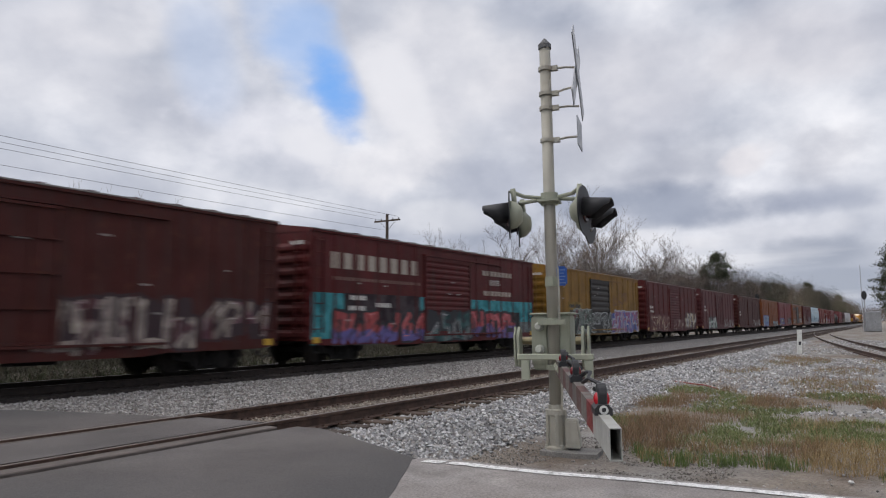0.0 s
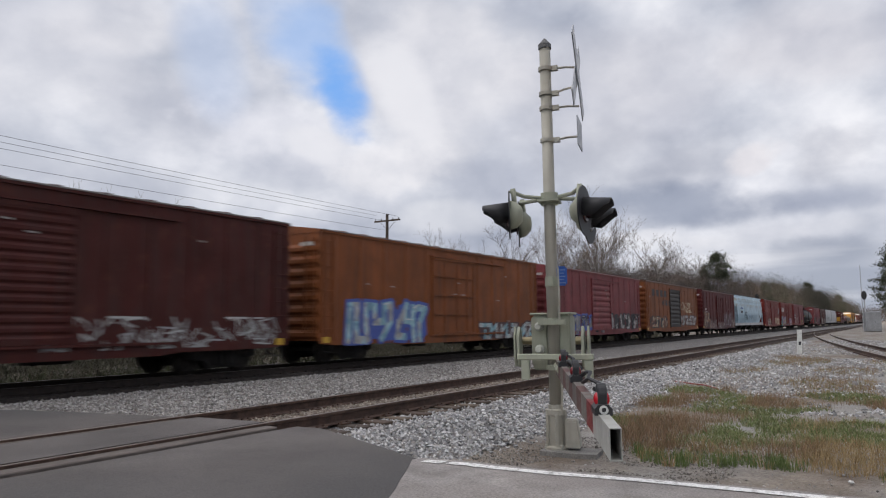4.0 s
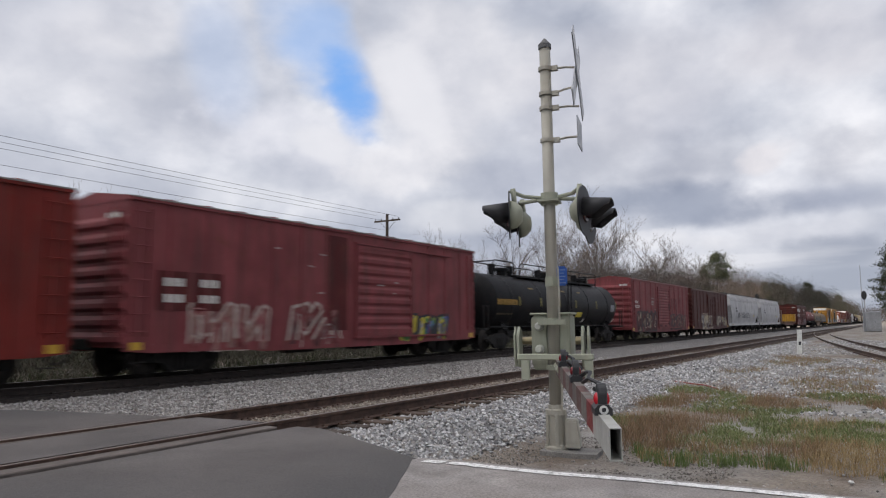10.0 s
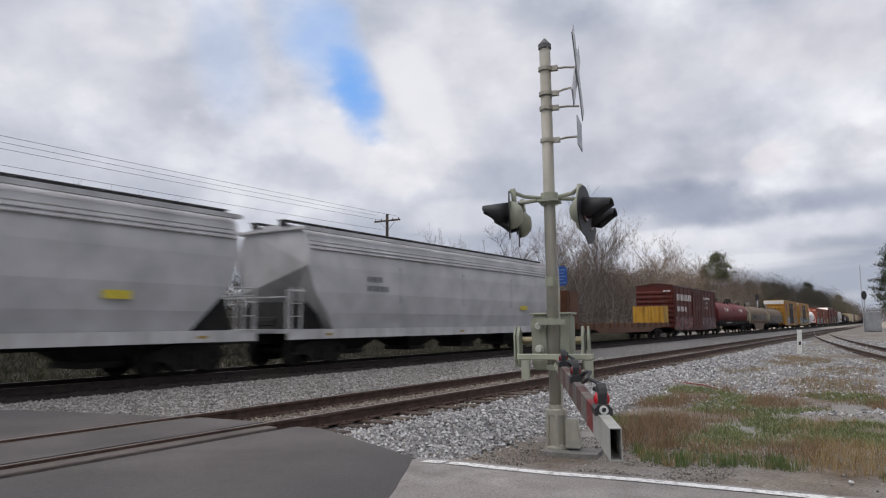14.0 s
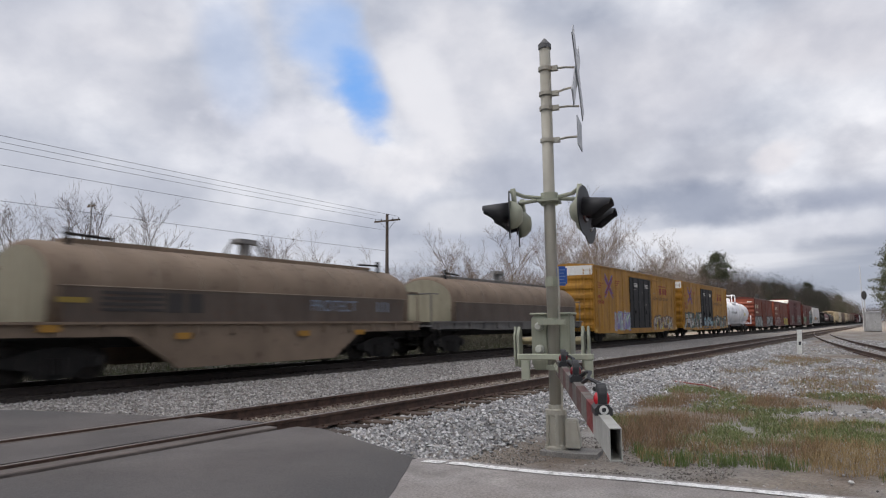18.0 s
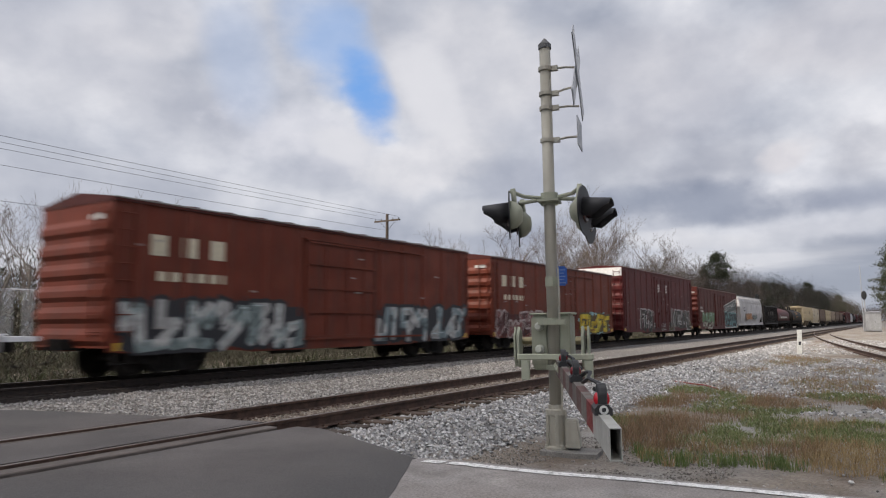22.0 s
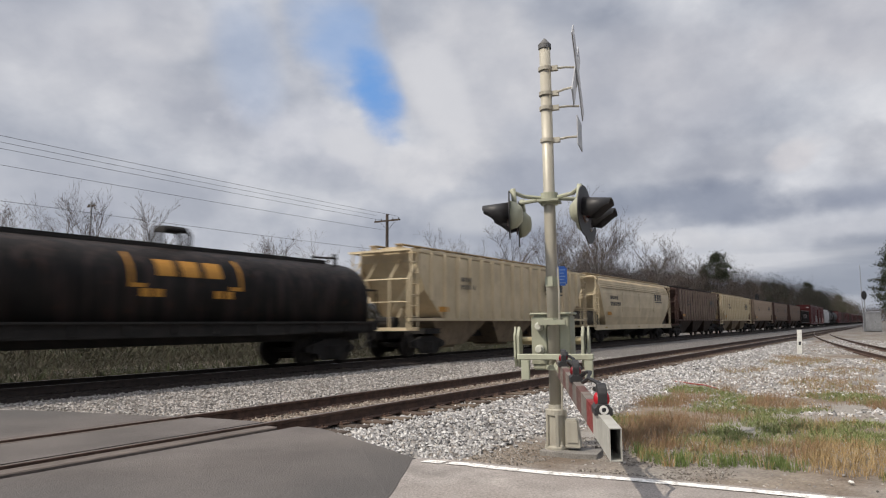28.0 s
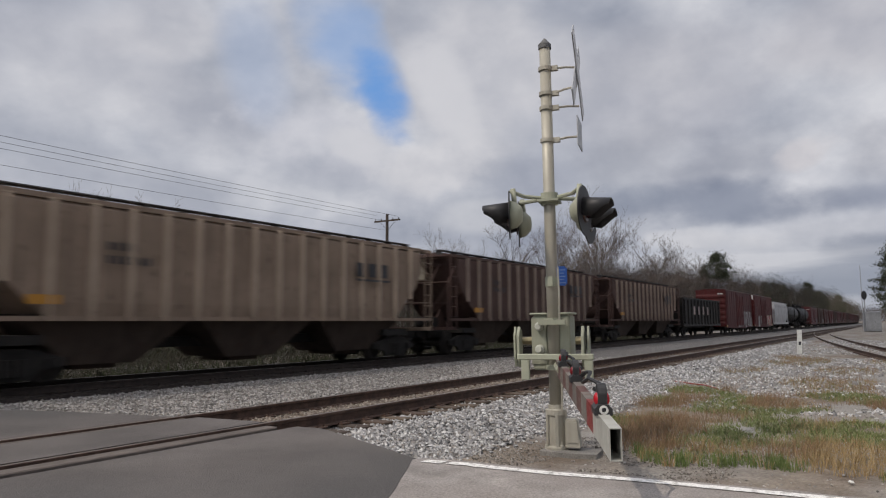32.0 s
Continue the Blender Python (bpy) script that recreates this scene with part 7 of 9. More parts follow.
    for k in range(6):
        plates(b, "reflector", [(-5.9 + 2.2 * k, -5.75 + 2.2 * k, 2.35, 2.8)], spray((0.4, 0.36, 0.3)), "faded reflector strip", surf=tank_side(1.31, 2.23))
    lettering(b, -4.6, -1.4, 2.2, 2.42, 9, plain("stencil_grey", (0.22, 0.22, 0.23), 0.6), surf=tank_side(1.31, 2.23))
    hook(b, 482.7)
    for rear, seed in ((500.27, 280), (518.09, 290)):
        b = boxcar("brown-red boxcar with cream block marks and white tags" if seed == 280 else "brown-red boxcar with cream block marks and yellow tags", "kred", 15.8, 4.26, "panel", 3.3, ribs=12, roof="brown", end_ribs=6)
        lettering(b, -6.9, -4.3, 2.95, 3.5, 3, plain("lettering_cream", (0.62, 0.56, 0.42), 0.6), "cream block marks", 0.42)
        lettering(b, -6.7, -4.4, 2.35, 2.6, 6, plain("lettering_cream", (0.62, 0.56, 0.42), 0.6), "cream number marks", 0.3)
        data_bars(b, -1.2, 3.2)
        if seed == 280:
            graffiti(b, -7.6, -1.8, 1.0, 2.1, [WHT, (0.24, 0.3, 0.3)], BLK, 281, 6)
            graffiti(b, 1.8, 7.6, 1.0, 2.1, [WHT, (0.25, 0.32, 0.34)], BLK, 282, 6)
        else:
            graffiti(b, -7.4, -1.6, 1.0, 2.0, [(0.085, 0.03, 0.03), (0.22, 0.08, 0.075)], (0.40, 0.33, 0.31), 291, 5)
            graffiti(b, 2.4, 7.0, 1.05, 1.95, [YEL, (0.62, 0.42, 0.03)], (0.07, 0.05, 0.012), 292, 5, back=(0.30, 0.55, 0.60))
        hook(b, rear)
    b = boxcar("tall deep red boxcar with white topped ends and outline tags", "maroon", 18.7, 4.98, "plug", 4.2, "maroon", ribs=0, end_ribs=6, endtop=WHITE_TOP)
    for c, ws in ((-1.15, (0.46, 0.66, 0.72, 0.66, 0.46)), (0.95, (0.62, 0.46, 0.30, 0.42, 0.58))):
        plates(b, "emblem", [(c - w / 2, c + w / 2, 4.05 - 0.125 * k, 4.12 - 0.125 * k) for k, w in enumerate(ws)], LET_WHITE, "white striped emblem", -HALF_W, 0.05)
    plates(b, "stencil", [(0.15, 0.30, 2.95, 3.12), (-1.35, -1.2, 2.0, 2.25), (0.75, 0.9, 2.05, 2.3), (1.15, 1.45, 2.62, 2.7)], plain("stencil_pink", (0.30, 0.20, 0.19), 0.7), "small pale stencils", -HALF_W, 0.05)
    green = (0.030, 0.042, 0.034)
    graffiti(b, -5.6, -2.6, 0.98, 2.3, [green, (0.05, 0.024, 0.024)], (0.40, 0.38, 0.37), 301, 3)
    graffiti(b, -2.4, -1.2, 1.0, 1.5, [green, (0.07, 0.03, 0.03)], (0.36, 0.34, 0.33), 303, 2)
    graffiti(b, -0.6, 0.5, 1.05, 1.65, [(0.09, 0.025, 0.025), (0.05, 0.022, 0.022)], (0.36, 0.33, 0.32), 304, 2, side=-HALF_W - 0.06)
    graffiti(b, 1.5, 3.0, 0.98, 1.55, [green, (0.10, 0.08, 0.03)], (0.36, 0.35, 0.33), 305, 2, side=-HALF_W - 0.06)
    graffiti(b, 2.6, 8.0, 1.05, 2.35, [green, (0.045, 0.050, 0.038), (0.035, 0.022, 0.022)], (0.42, 0.41, 0.40), 302, 5)
    graffiti(b, 7.6, 8.9, 0.98, 1.6, [(0.13, 0.10, 0.03), green], (0.36, 0.35, 0.33), 306, 1)
    hook(b, 538.86)
    b = boxcar("deep red boxcar with a white name badge painted on it", "oxide", 18.75, 4.43, "panel", 4.2, ribs=0, end_ribs=7)
    bm = bmesh.new()
    ring = [(2.4, 0.66), (9.15, 0.68), (8.75, 3.80), (1.95, 2.90)]
    prism(bm, ring, -HALF_W - 0.012, -HALF_W - 0.004, "xz")
    part("graffiti", bm, spray((0.09, 0.12, 0.12)), b, "dark badge background")
    bm = bmesh.new()
    for p, q in zip(ring, ring[1:] + ring[:1]):
        tube(bm, [(p[0], -HALF_W - 0.012, p[1]), (q[0], -HALF_W - 0.012, q[1])], 0.045, 4)
    part("graffiti", bm, LET_WHITE, b, "white badge border")
    bm = bmesh.new()
    prism(bm, [(2.36, 0.74), (9.04, 0.76), (8.86, 2.62), (2.12, 2.08)], -HALF_W - 0.016, -HALF_W - 0.010, "xz")
    part("graffiti", bm, sprayed([(0.36, 0.37, 0.37), (0.26, 0.33, 0.33)], (0.16, 0.24, 0.25)), b, "pale badge field")
    words(b, "HELLO MY NAME IS", 2.25, 2.28, 0.50, LET_WHITE, proud=0.022, tilt=-7.0)
    graffiti(b, 2.6, 8.8, 1.10, 2.35, [(0.03, 0.035, 0.04), (0.02, 0.025, 0.03)], (0.12, 0.27, 0.28), 311, 6, side=-HALF_W - 0.014)
    graffiti(b, 0.7, 2.3, 1.0, 2.0, [(0.12, 0.02, 0.02), (0.10, 0.02, 0.02)], (0.40, 0.36, 0.35), 314, 2)
    graffiti(b, -7.6, -2.7, 1.5, 2.25, [GRN, (0.10, 0.20, 0.10), MINT], (0.12, 0.20, 0.12), 312, 5)
    graffiti(b, -7.7, -2.6, 0.98, 1.55, [(0.46, 0.45, 0.37), (0.40, 0.42, 0.36)], (0.30, 0.33, 0.26), 313, 4)
    number_bars(b, -8.3, 2.5)
    hook(b, 559.84)
    b = hopper("grey smooth-sided covered hopper with orange tags", "grey", 17.6, 4.36)
    graffiti(b, -4.5, -0.2, 1.55, 2.25, [ORG, CRM], (0.3, 0.12, 0.04), 321, 6, side=-1.6)
    graffiti(b, 0.6, 3.6, 1.55, 2.1, [(0.2, 0.25, 0.24)], GRY, 322, side=-1.6)
    number_bars(b, -5.6, 2.8, LET_DARK, -1.585)
    hook(b, 578.31)
    b = gondola("charcoal high-sided open hopper car", "charcoal", 12.6, 3.4)
    lettering(b, -3.2, 2.6, 2.1, 2.7, 3, plain("lettering_ochre", (0.06, 0.048, 0.03), 0.6), "faded ochre block marks", 0.6, side=-1.6)
    hook(b, 592.6)
    b = coil_car("dark red covered coil car with black frame", "deepred", 15.2, 3.35, "black", 1)
    lettering(b, -4.5, 4.0, 1.75, 2.08, 10, LET_WHITE, "white block mark", side=-1.42, proud=0.03)
    graffiti(b, -6.2, -4.8, 1.8, 2.4, [WHT], WHT, 341, 3, side=-1.44, thin=True)
    hook(b, 609.0)
    b = coil_car("black covered coil car with orange emblem", "dusty_black", 16.1, 3.35, "black", 1, inset=(2.1, 0.45))
    hs = hood_side(3.35)
    for k in range(3):
        plates(b, "lettering", [(-0.5 + 0.72 * k, 0.02 + 0.72 * k, 2.50, 2.92)], LET_YEL, "orange block mark", surf=hs)
    for x0, x1 in ((-1.25, -0.82), (1.70, 2.13)):
        e = x0 if x0 < 0 else x1 - 0.1
        plates(b, "lettering", [(e, e + 0.1, 2.2, 3.05), (x0, x1, 2.2, 2.3)], LET_YEL, "orange bracket mark", surf=hs)
    for x in (-0.95, -0.60, 1.2, 1.55):
        plates(b, "lettering", [(x, x + 0.26, 1.98, 2.18)], LET_YEL, "orange wheel mark", surf=hs)
    plates(b, "lettering", [(-4.9, -4.35, 1.66, 1.92)], LET_YEL, "orange data panel", -1.42, 0.016)
    for k in range(4):
        bm = bmesh.new()
        box(bm, -5.95, -5.935, -0.42 + 0.22 * k, -0.26 + 0.22 * k, 2.74, 2.96)
        part("lettering", bm, LET_YEL, b, "orange mark on the hood end")
    bm = bmesh.new()
    box(bm, -5.95, -5.935, -0.72, 0.62, 2.50, 2.62)
    part("lettering", bm, LET_YEL, b, "orange bar on the hood end")
    hook(b, 627.2)
    # tone of the sunlit upper ends
    pale = plain("sunlit_end_tone", (0.55, 0.49, 0.38), 0.6)
    for key, L, rear, kind, label in (("cream", 17.6, 646.6, 0, "cream covered hopper with outside ribs"), ("cream", 16.7, 664.7, 1, "cream smooth-sided covered hopper"),
                                      ("dusk", 16.9, 683.4, 0, "dark red-brown covered hopper with outside ribs"), ("cream", 18.0, 702.3, 0, "cream covered hopper with outside ribs"),
                                      ("dirt", 16.9, 720.9, 0, "grimy brown covered hopper with outside ribs"), ("dusk", 16.9, 739.0, 0, "dark red-brown covered hopper with outside ribs"), ("dusk", 17.0, 757.9, 0, "dark red-brown covered hopper with outside ribs")):
        b = hopper(label, key, L, 4.22, 16, kind == 1, endpanel=pale if key in ("dirt", "dusk") else None)
        sd = -1.585 if kind else -1.56
        if rear == 646.6:
            lettering(b, L / 2 - 5.75, L / 2 - 3.3, 2.87, 3.38, 3, LET_DARK, "dark block mark", 0.36, side=sd)
            lettering(b, L / 2 - 5.75, L / 2 - 3.3, 2.70, 2.79, 3, LET_DARK, "dark rule", 0.36, side=sd)
        else:
            lettering(b, L / 2 - 4.6, L / 2 - 2.7, 2.85, 3.35, 3, LET_DARK, "dark block mark", 0.3, side=sd)
            plates(b, "lettering", [(L / 2 - 4.6, L / 2 - 2.8, 2.72, 2.79)], LET_DARK, "dark rule", sd)
        if kind:
            lettering(b, -L / 2 + 2.5, -L / 2 + 4.0, 2.74, 2.98, 4, LET_DARK, "dark number mark", 0.3, side=sd)
            lettering(b, -L / 2 + 2.5, -L / 2 + 4.5, 2.34, 2.60, 6, LET_DARK, "dark number mark", 0.3, side=sd)
        else:
            number_bars(b, -L / 2 + 3.6, 3.0, LET_DARK, sd)
        plates(b, "lettering", [(-L / 2 + 1.9, -L / 2 + 2.6, 1.75, 1.95)], LET_YEL, "ochre plate", sd)
        hook(b, rear)
    b = gondola("charcoal high-sided open hopper car", "charcoal", 14.8, 3.3)
    lettering(b, -4.0, 3.0, 1.9, 2.7, 4, plain("faded_white", (0.16, 0.15, 0.14), 0.7), "faded white block marks", 0.6, side=-1.6)
    hook(b, 773.7)
    b = boxcar("tall deep red boxcar with pale tags", "deepred", 16.2, 4.7, "plug", 4.0, "maroon", end_ribs=6)
    graffiti(b, -1.5, 7.4, 1.0, 2.6, [WHT, GRY], CRM, 441)
    hook(b, 793.2)
    b = boxcar("deep red boxcar with white topped ends", "maroon", 15.8, 4.7, "plug", 4.0, "maroon", end_ribs=6, endtop=WHITE_TOP)
    graffiti(b, -5, -2, 1.0, 2.2, [WHT], CRM, 451)
    graffiti(b, 3, 7, 1.0, 2.2, [PINK, WHT], CRM, 452)
    hook(b, 810.5)
    hook(hopper("light grey smooth-sided covered hopper", "grey", 16.8, 4.3), 829.0)
    hook(tank_car("dark grey tank car", "charcoal", 16.0, 4.0, "short"), 846.6)
    hook(tank_car("black tank car with a long roof walkway", "black", 17.4, 4.0, "long"), 865.8)
    tail = ["plum", "dusk", "brown", "maroon", "dusk", "plum", "brown", "oxide", "dusk", "brown", "plum", "dusk", "oxide", "brown", "dusk"]
    rear = 866.6
    for k, key in enumerate(tail):
        rear += 17.1
        b = boxcar("weathered %s boxcar far back in the train" % {"oxide": "brown-red", "dusk": "dark brown"}.get(key, key), key, 15.6, 4.26, "panel", 3.1)
        graffiti(b, 1, 7, 1.0, 1.9, [(0.24, 0.23, 0.22), (0.12, 0.09, 0.085)], (0.03, 0.02, 0.02), 500 + k)
        hook(b, rear)


make_train()


def run(t):
    """How far the train has gone at t seconds."""
    q = t / 32
    return 692.896 * q - 19.206 * q * q + 24.965 * q ** 3


# ---- level-crossing signal with gate ----
M_MAST = paint("galvanised_mast", (0.41, 0.39, 0.33), 0.40, (0.18, 0.16, 0.125), 0.45, (0.2, 0.13, 0.08), 0.15, 0.15)
M_CASE = paint("case_paint", (0.37, 0.385, 0.30), 0.5, (0.16, 0.15, 0.115), 0.35, (0.2, 0.12, 0.07), 0.2)
M_HOOD = plain("signal_black", (0.022, 0.022, 0.024), 0.55)
M_SIGNBACK = plain("sign_aluminium", (0.40, 0.41, 0.43), 0.5, 0.3)
M_BLUESIGN = plain("sign_blue", (0.02, 0.09, 0.36), 0.5)
M_REDLENS = plain("red_lens", (0.15, 0.008, 0.012), 0.2)
M_LITLENS = plain("lit_red_lens", (0.30, 0.008, 0.014), 0.2, 0.0, 0.26)
M_ARMWHITE = paint("gate_white", (0.38, 0.38, 0.35), 0.5, (0.2, 0.19, 0.16), 0.4)
M_ARMDULL = paint("gate_dull_white", (0.17, 0.152, 0.138), 0.6, (0.08, 0.07, 0.065), 0.6)
M_ARMRED_DULL = paint("gate_dull_red", (0.12, 0.062, 0.055), 0.6, (0.07, 0.06, 0.055), 0.6)
M_ARMRED = paint("gate_red", (0.19, 0.028, 0.026), 0.5, (0.2, 0.1, 0.09), 0.4)
M_CABLE = plain("black_cable", (0.015, 0.015, 0.016), 0.5)


def crossing_signal():
    g = thing("crossing_signal", "grey steel railroad crossing mast with dark flashing lights and lowered gate", "crossing signal", m=pose(8.0, 3.53, -0.22, -0.45, -0.25, 15))
    bm = bmesh.new()
    lathe(bm, [(0.075, 0.35), (0.071, 5.06)], "z", 24)
    part("mast", bm, M_MAST, g, smooth=True)
    bm = bmesh.new()
    lathe(bm, [(0.083, 5.04), (0.083, 5.10), (0.045, 5.14), (0.015, 5.18)], "z", 16)
    part("cap", bm, plain("cap_dark", (0.10, 0.10, 0.10), 0.6), g)
    bm = bmesh.new()
    lathe(bm, [(0.15, -0.08), (0.15, 0.03), (0.112, 0.05), (0.108, 0.40), (0.13, 0.41), (0.13, 0.47), (0.092, 0.48), (0.09, 0.53)], "z", 16)
    for k in range(6):
        v0 = len(bm.verts)
        box(bm, 0.10, 0.135, -0.016, 0.016, 0.02, 0.42)
        bm.verts.ensure_lookup_table()
        bmesh.ops.rotate(bm, verts=bm.verts[v0:], cent=(0, 0, 0), matrix=Matrix.Rotation(k * math.pi / 3 + 0.2, 3, "Z"))
    part("base_casting", bm, M_MAST, g, "ribbed cast foot bolted to the ground")
    for k in range(4):
        bm = bmesh.new()
        c, sn = math.cos(k * math.pi / 2 + 0.6), math.sin(k * math.pi / 2 + 0.6)
        lathe(bm, [(0.022, 0.02), (0.022, 0.06), (0.012, 0.06), (0.012, 0.10)], "z", 6, (c * 0.135, sn * 0.135, 0))
        part("anchor_bolt", bm, M_MAST, g)
    bm = bmesh.new()
    prism(bm, [(-0.30, 0.03), (-0.125, 0.03), (-0.125, 0.37), (-0.26, 0.37), (-0.30, 0.06)], -0.13, 0.06, "yz")
    bmesh.ops.bevel(bm, geom=bm.edges[:], offset=0.012, segments=2, affect="EDGES")
    jb = part("junction_box", bm, M_MAST, g, "small cast junction box at the foot")
    bm = bmesh.new()
    box(bm, -0.142, -0.13, -0.27, -0.145, 0.10, 0.34)
    part("box_cover", bm, M_MAST, jb)
    bm = bmesh.new()
    prism(bm, [(-0.32, -0.50), (0.08, -0.54), (0.17, 0.14), (-0.20, 0.18), (-0.31, -0.18)], -0.10, 0.003, "xy")
    part("footing", bm, mottled("concrete", (0.15, 0.142, 0.13), (0.235, 0.222, 0.205), 5, 0.9), g, "rough concrete footing slab")
    # gate mechanism
    bm = bmesh.new()
    box(bm, 0.02, 0.52, -0.20, 0.27, 0.94, 1.62)
    bmesh.ops.bevel(bm, geom=bm.edges[:], offset=0.02, segments=2, affect="EDGES")
    case = part("mechanism_case", bm, M_CASE, g, "pale green-grey gate mechanism case")
    bm = bmesh.new()
    box(bm, -0.01, 0.55, -0.225, 0.295, 1.62, 1.65)
    bmesh.ops.bevel(bm, geom=bm.edges[:], offset=0.012, segments=1, affect="EDGES")
    part("lid", bm, M_CASE, case)
    bm = bmesh.new()
    box(bm, -0.0, 0.03, 0.09, 0.275, 1.02, 1.58)
    part("cover_plate", bm, M_CASE, case)
    for z in (1.20, 1.48):
        bm = bmesh.new()
        lathe(bm, [(0.02, -0.03), (0.036, -0.03), (0.04, -0.02), (0.04, 0.03), (0.055, 0.04), (0.055, 0.10)], "x", 14, (-0.10, 0.17, z))
        # bolts painted paler than the case so they read as lit knobs
        part("cover_bolt", bm, plain("lit_bolt", (0.46, 0.47, 0.41), 0.5), case)
    for z, r in ((0.98, 0.10), (1.55, 0.115), (2.0, 0.085), (2.06, 0.085)):
        bm = bmesh.new()
        lathe(bm, [(r - 0.02, z - 0.03), (r, z - 0.03), (r, z + 0.03), (r - 0.02, z + 0.03)], "z", 20)
        box(bm, -r - 0.06, -r + 0.02, -0.03, 0.03, z - 0.03, z + 0.03)
        part("clamp", bm, M_CASE, g)
    bm = bmesh.new()
    box(bm, -0.19, -0.13, -0.17, 0.16, 1.50, 1.56)
    part("clamp_bar", bm, M_CASE, g)
    for y, sg in ((0.43, 1), (-0.36, -1)):
        bm = bmesh.new()
        pts = [(-0.02, 0.98), (0.10, 1.0), (0.13, 1.25), (0.10, 1.42), (-0.02, 1.48), (-0.10, 1.36), (-0.10, 1.1)]
        prism(bm, pts, y - 0.016, y + 0.016, "xz")
        prism(bm, [(p[0] * 0.8 + 0.06, p[1]) for p in pts], y + sg * 0.06 - 0.012, y + sg * 0.06 + 0.012, "xz")
        part("counterweight_arm", bm, M_CASE, g)
        bm = bmesh.new()
        lathe(bm, [(0.05, min(y, sg * 0.25)), (0.05, max(y, sg * 0.25))], "y", 12, (0.15, 0, 1.30))
        part("shaft", bm, plain("brass", (0.32, 0.27, 0.16), 0.4, 0.6), g)
    bm = bmesh.new()
    box(bm, -0.24, -0.17, -0.50, 0.42, 1.08, 1.15)
    for y in (-0.44, 0.32):
        box(bm, -0.235, -0.175, y - 0.05, y + 0.05, 0.84, 1.08)
    bmesh.ops.bevel(bm, geom=bm.edges[:], offset=0.008, segments=1, affect="EDGES")
    part("gate_yoke", bm, M_CASE, g)
    # gate arm, lowered over the road towards the observer
    rot = pose(-0.2, -0.07, 1.01, 0, 1.3, 192.1)
    arm = part("gate_arm", shared("arm_core", lambda b: tube(b, [(0, 0, 0), (0.6, 0, 0)], 0.05, 8)), M_CASE, g, "red and white striped gate arm with an open end", at=rot)
    L = 4.75
    n = 12
    for k in range(n):
        bm = bmesh.new()
        x0, x1 = 0.15 + (L - 0.15) * k / n, 0.15 + (L - 0.15) * (k + 1) / n
        o = [(-0.032, -0.085), (0.032, -0.085), (0.032, 0.085), (-0.032, 0.085)]
        i = [(a * 0.86, b * 0.95) for a, b in o]
        rings = []
        for x in (x0, x1):
            rings.append(([bm.verts.new((x, a, b)) for a, b in o], [bm.verts.new((x, a, b)) for a, b in i]))
        for q in range(4):
            w = (q + 1) % 4
            bm.faces.new((rings[0][0][q], rings[0][0][w], rings[1][0][w], rings[1][0][q]))
            bm.faces.new((rings[0][1][q], rings[1][1][q], rings[1][1][w], rings[0][1][w]))
            for e in (0, 1):
                bm.faces.new((rings[e][0][q], rings[e][0][w], rings[e][1][w], rings[e][1][q]))
        part("stripe", bm, (M_ARMWHITE if k > 8 else M_ARMDULL) if k in (0, 2, 4, 6, 8, 10, 11) else M_ARMRED if k > 8 else M_ARMRED_DULL, arm)
    for x, lit in ((1.0, False), (2.45, False), (4.2, True)):
        bm = bmesh.new()
        lathe(bm, [(0.008, -0.048), (0.022, -0.045), (0.036, -0.036), (0.042, -0.024), (0.042, 0.024), (0.036, 0.036), (0.022, 0.045), (0.008, 0.048)], "y", 18, (x, 0, 0.165))
        lamp = part("gate_lamp", bm, M_LITLENS if lit else M_REDLENS, arm, "red gate lamp, lit" if lit else "dark red gate lamp", smooth=True)
        bm = bmesh.new()
        prism(bm, [(x - 0.062, 0.105), (x + 0.062, 0.105), (x + 0.066, 0.2), (x + 0.05, 0.24), (x + 0.02, 0.258), (x - 0.02, 0.258), (x - 0.05, 0.24), (x - 0.066, 0.2)], -0.027, 0.027, "xz")
        bmesh.ops.bevel(bm, geom=bm.edges[:], offset=0.006, segments=1, affect="EDGES")
        part("lamp_housing", bm, M_HOOD, lamp)
        bm = bmesh.new()
        prism(bm, [(-0.052, 0.078), (0.052, 0.078), (0.052, 0.115), (0.03, 0.14), (-0.03, 0.14), (-0.052, 0.115)], x - 0.09, x + 0.09, "yz")
        part("lamp_foot", bm, M_HOOD, lamp)
    bm = bmesh.new()
    vs = [[bm.verts.new((4.292 + dx, r * math.cos(q), 0.112 + r * math.sin(q))) for q in [2 * math.pi * k / 20 for k in range(20)]] for r, dx in ((0.014, 0.0), (0.014, 0.012), (0.026, 0.012), (0.026, 0.0))]
    for i in range(4):
        for k in range(20):
            bm.faces.new((vs[i][k], vs[i][(k + 1) % 20], vs[(i + 1) % 4][(k + 1) % 20], vs[(i + 1) % 4][k]))
    part("lamp_ring", bm, plain("ring_white", (0.62, 0.62, 0.60), 0.5), arm)
    bm = bmesh.new()
    pts = [(0.1, 0.03, 0.1)]
    for k in range(24):
        x = 0.2 + 3.7 * k / 23
        pts.append((x, 0.045 + 0.05 * math.sin(k * 1.3), 0.10 + 0.09 * abs(math.sin(k * 0.9))))
    tube(bm, pts, 0.015, 6)
    part("lamp_cable", bm, M_CABLE, arm)
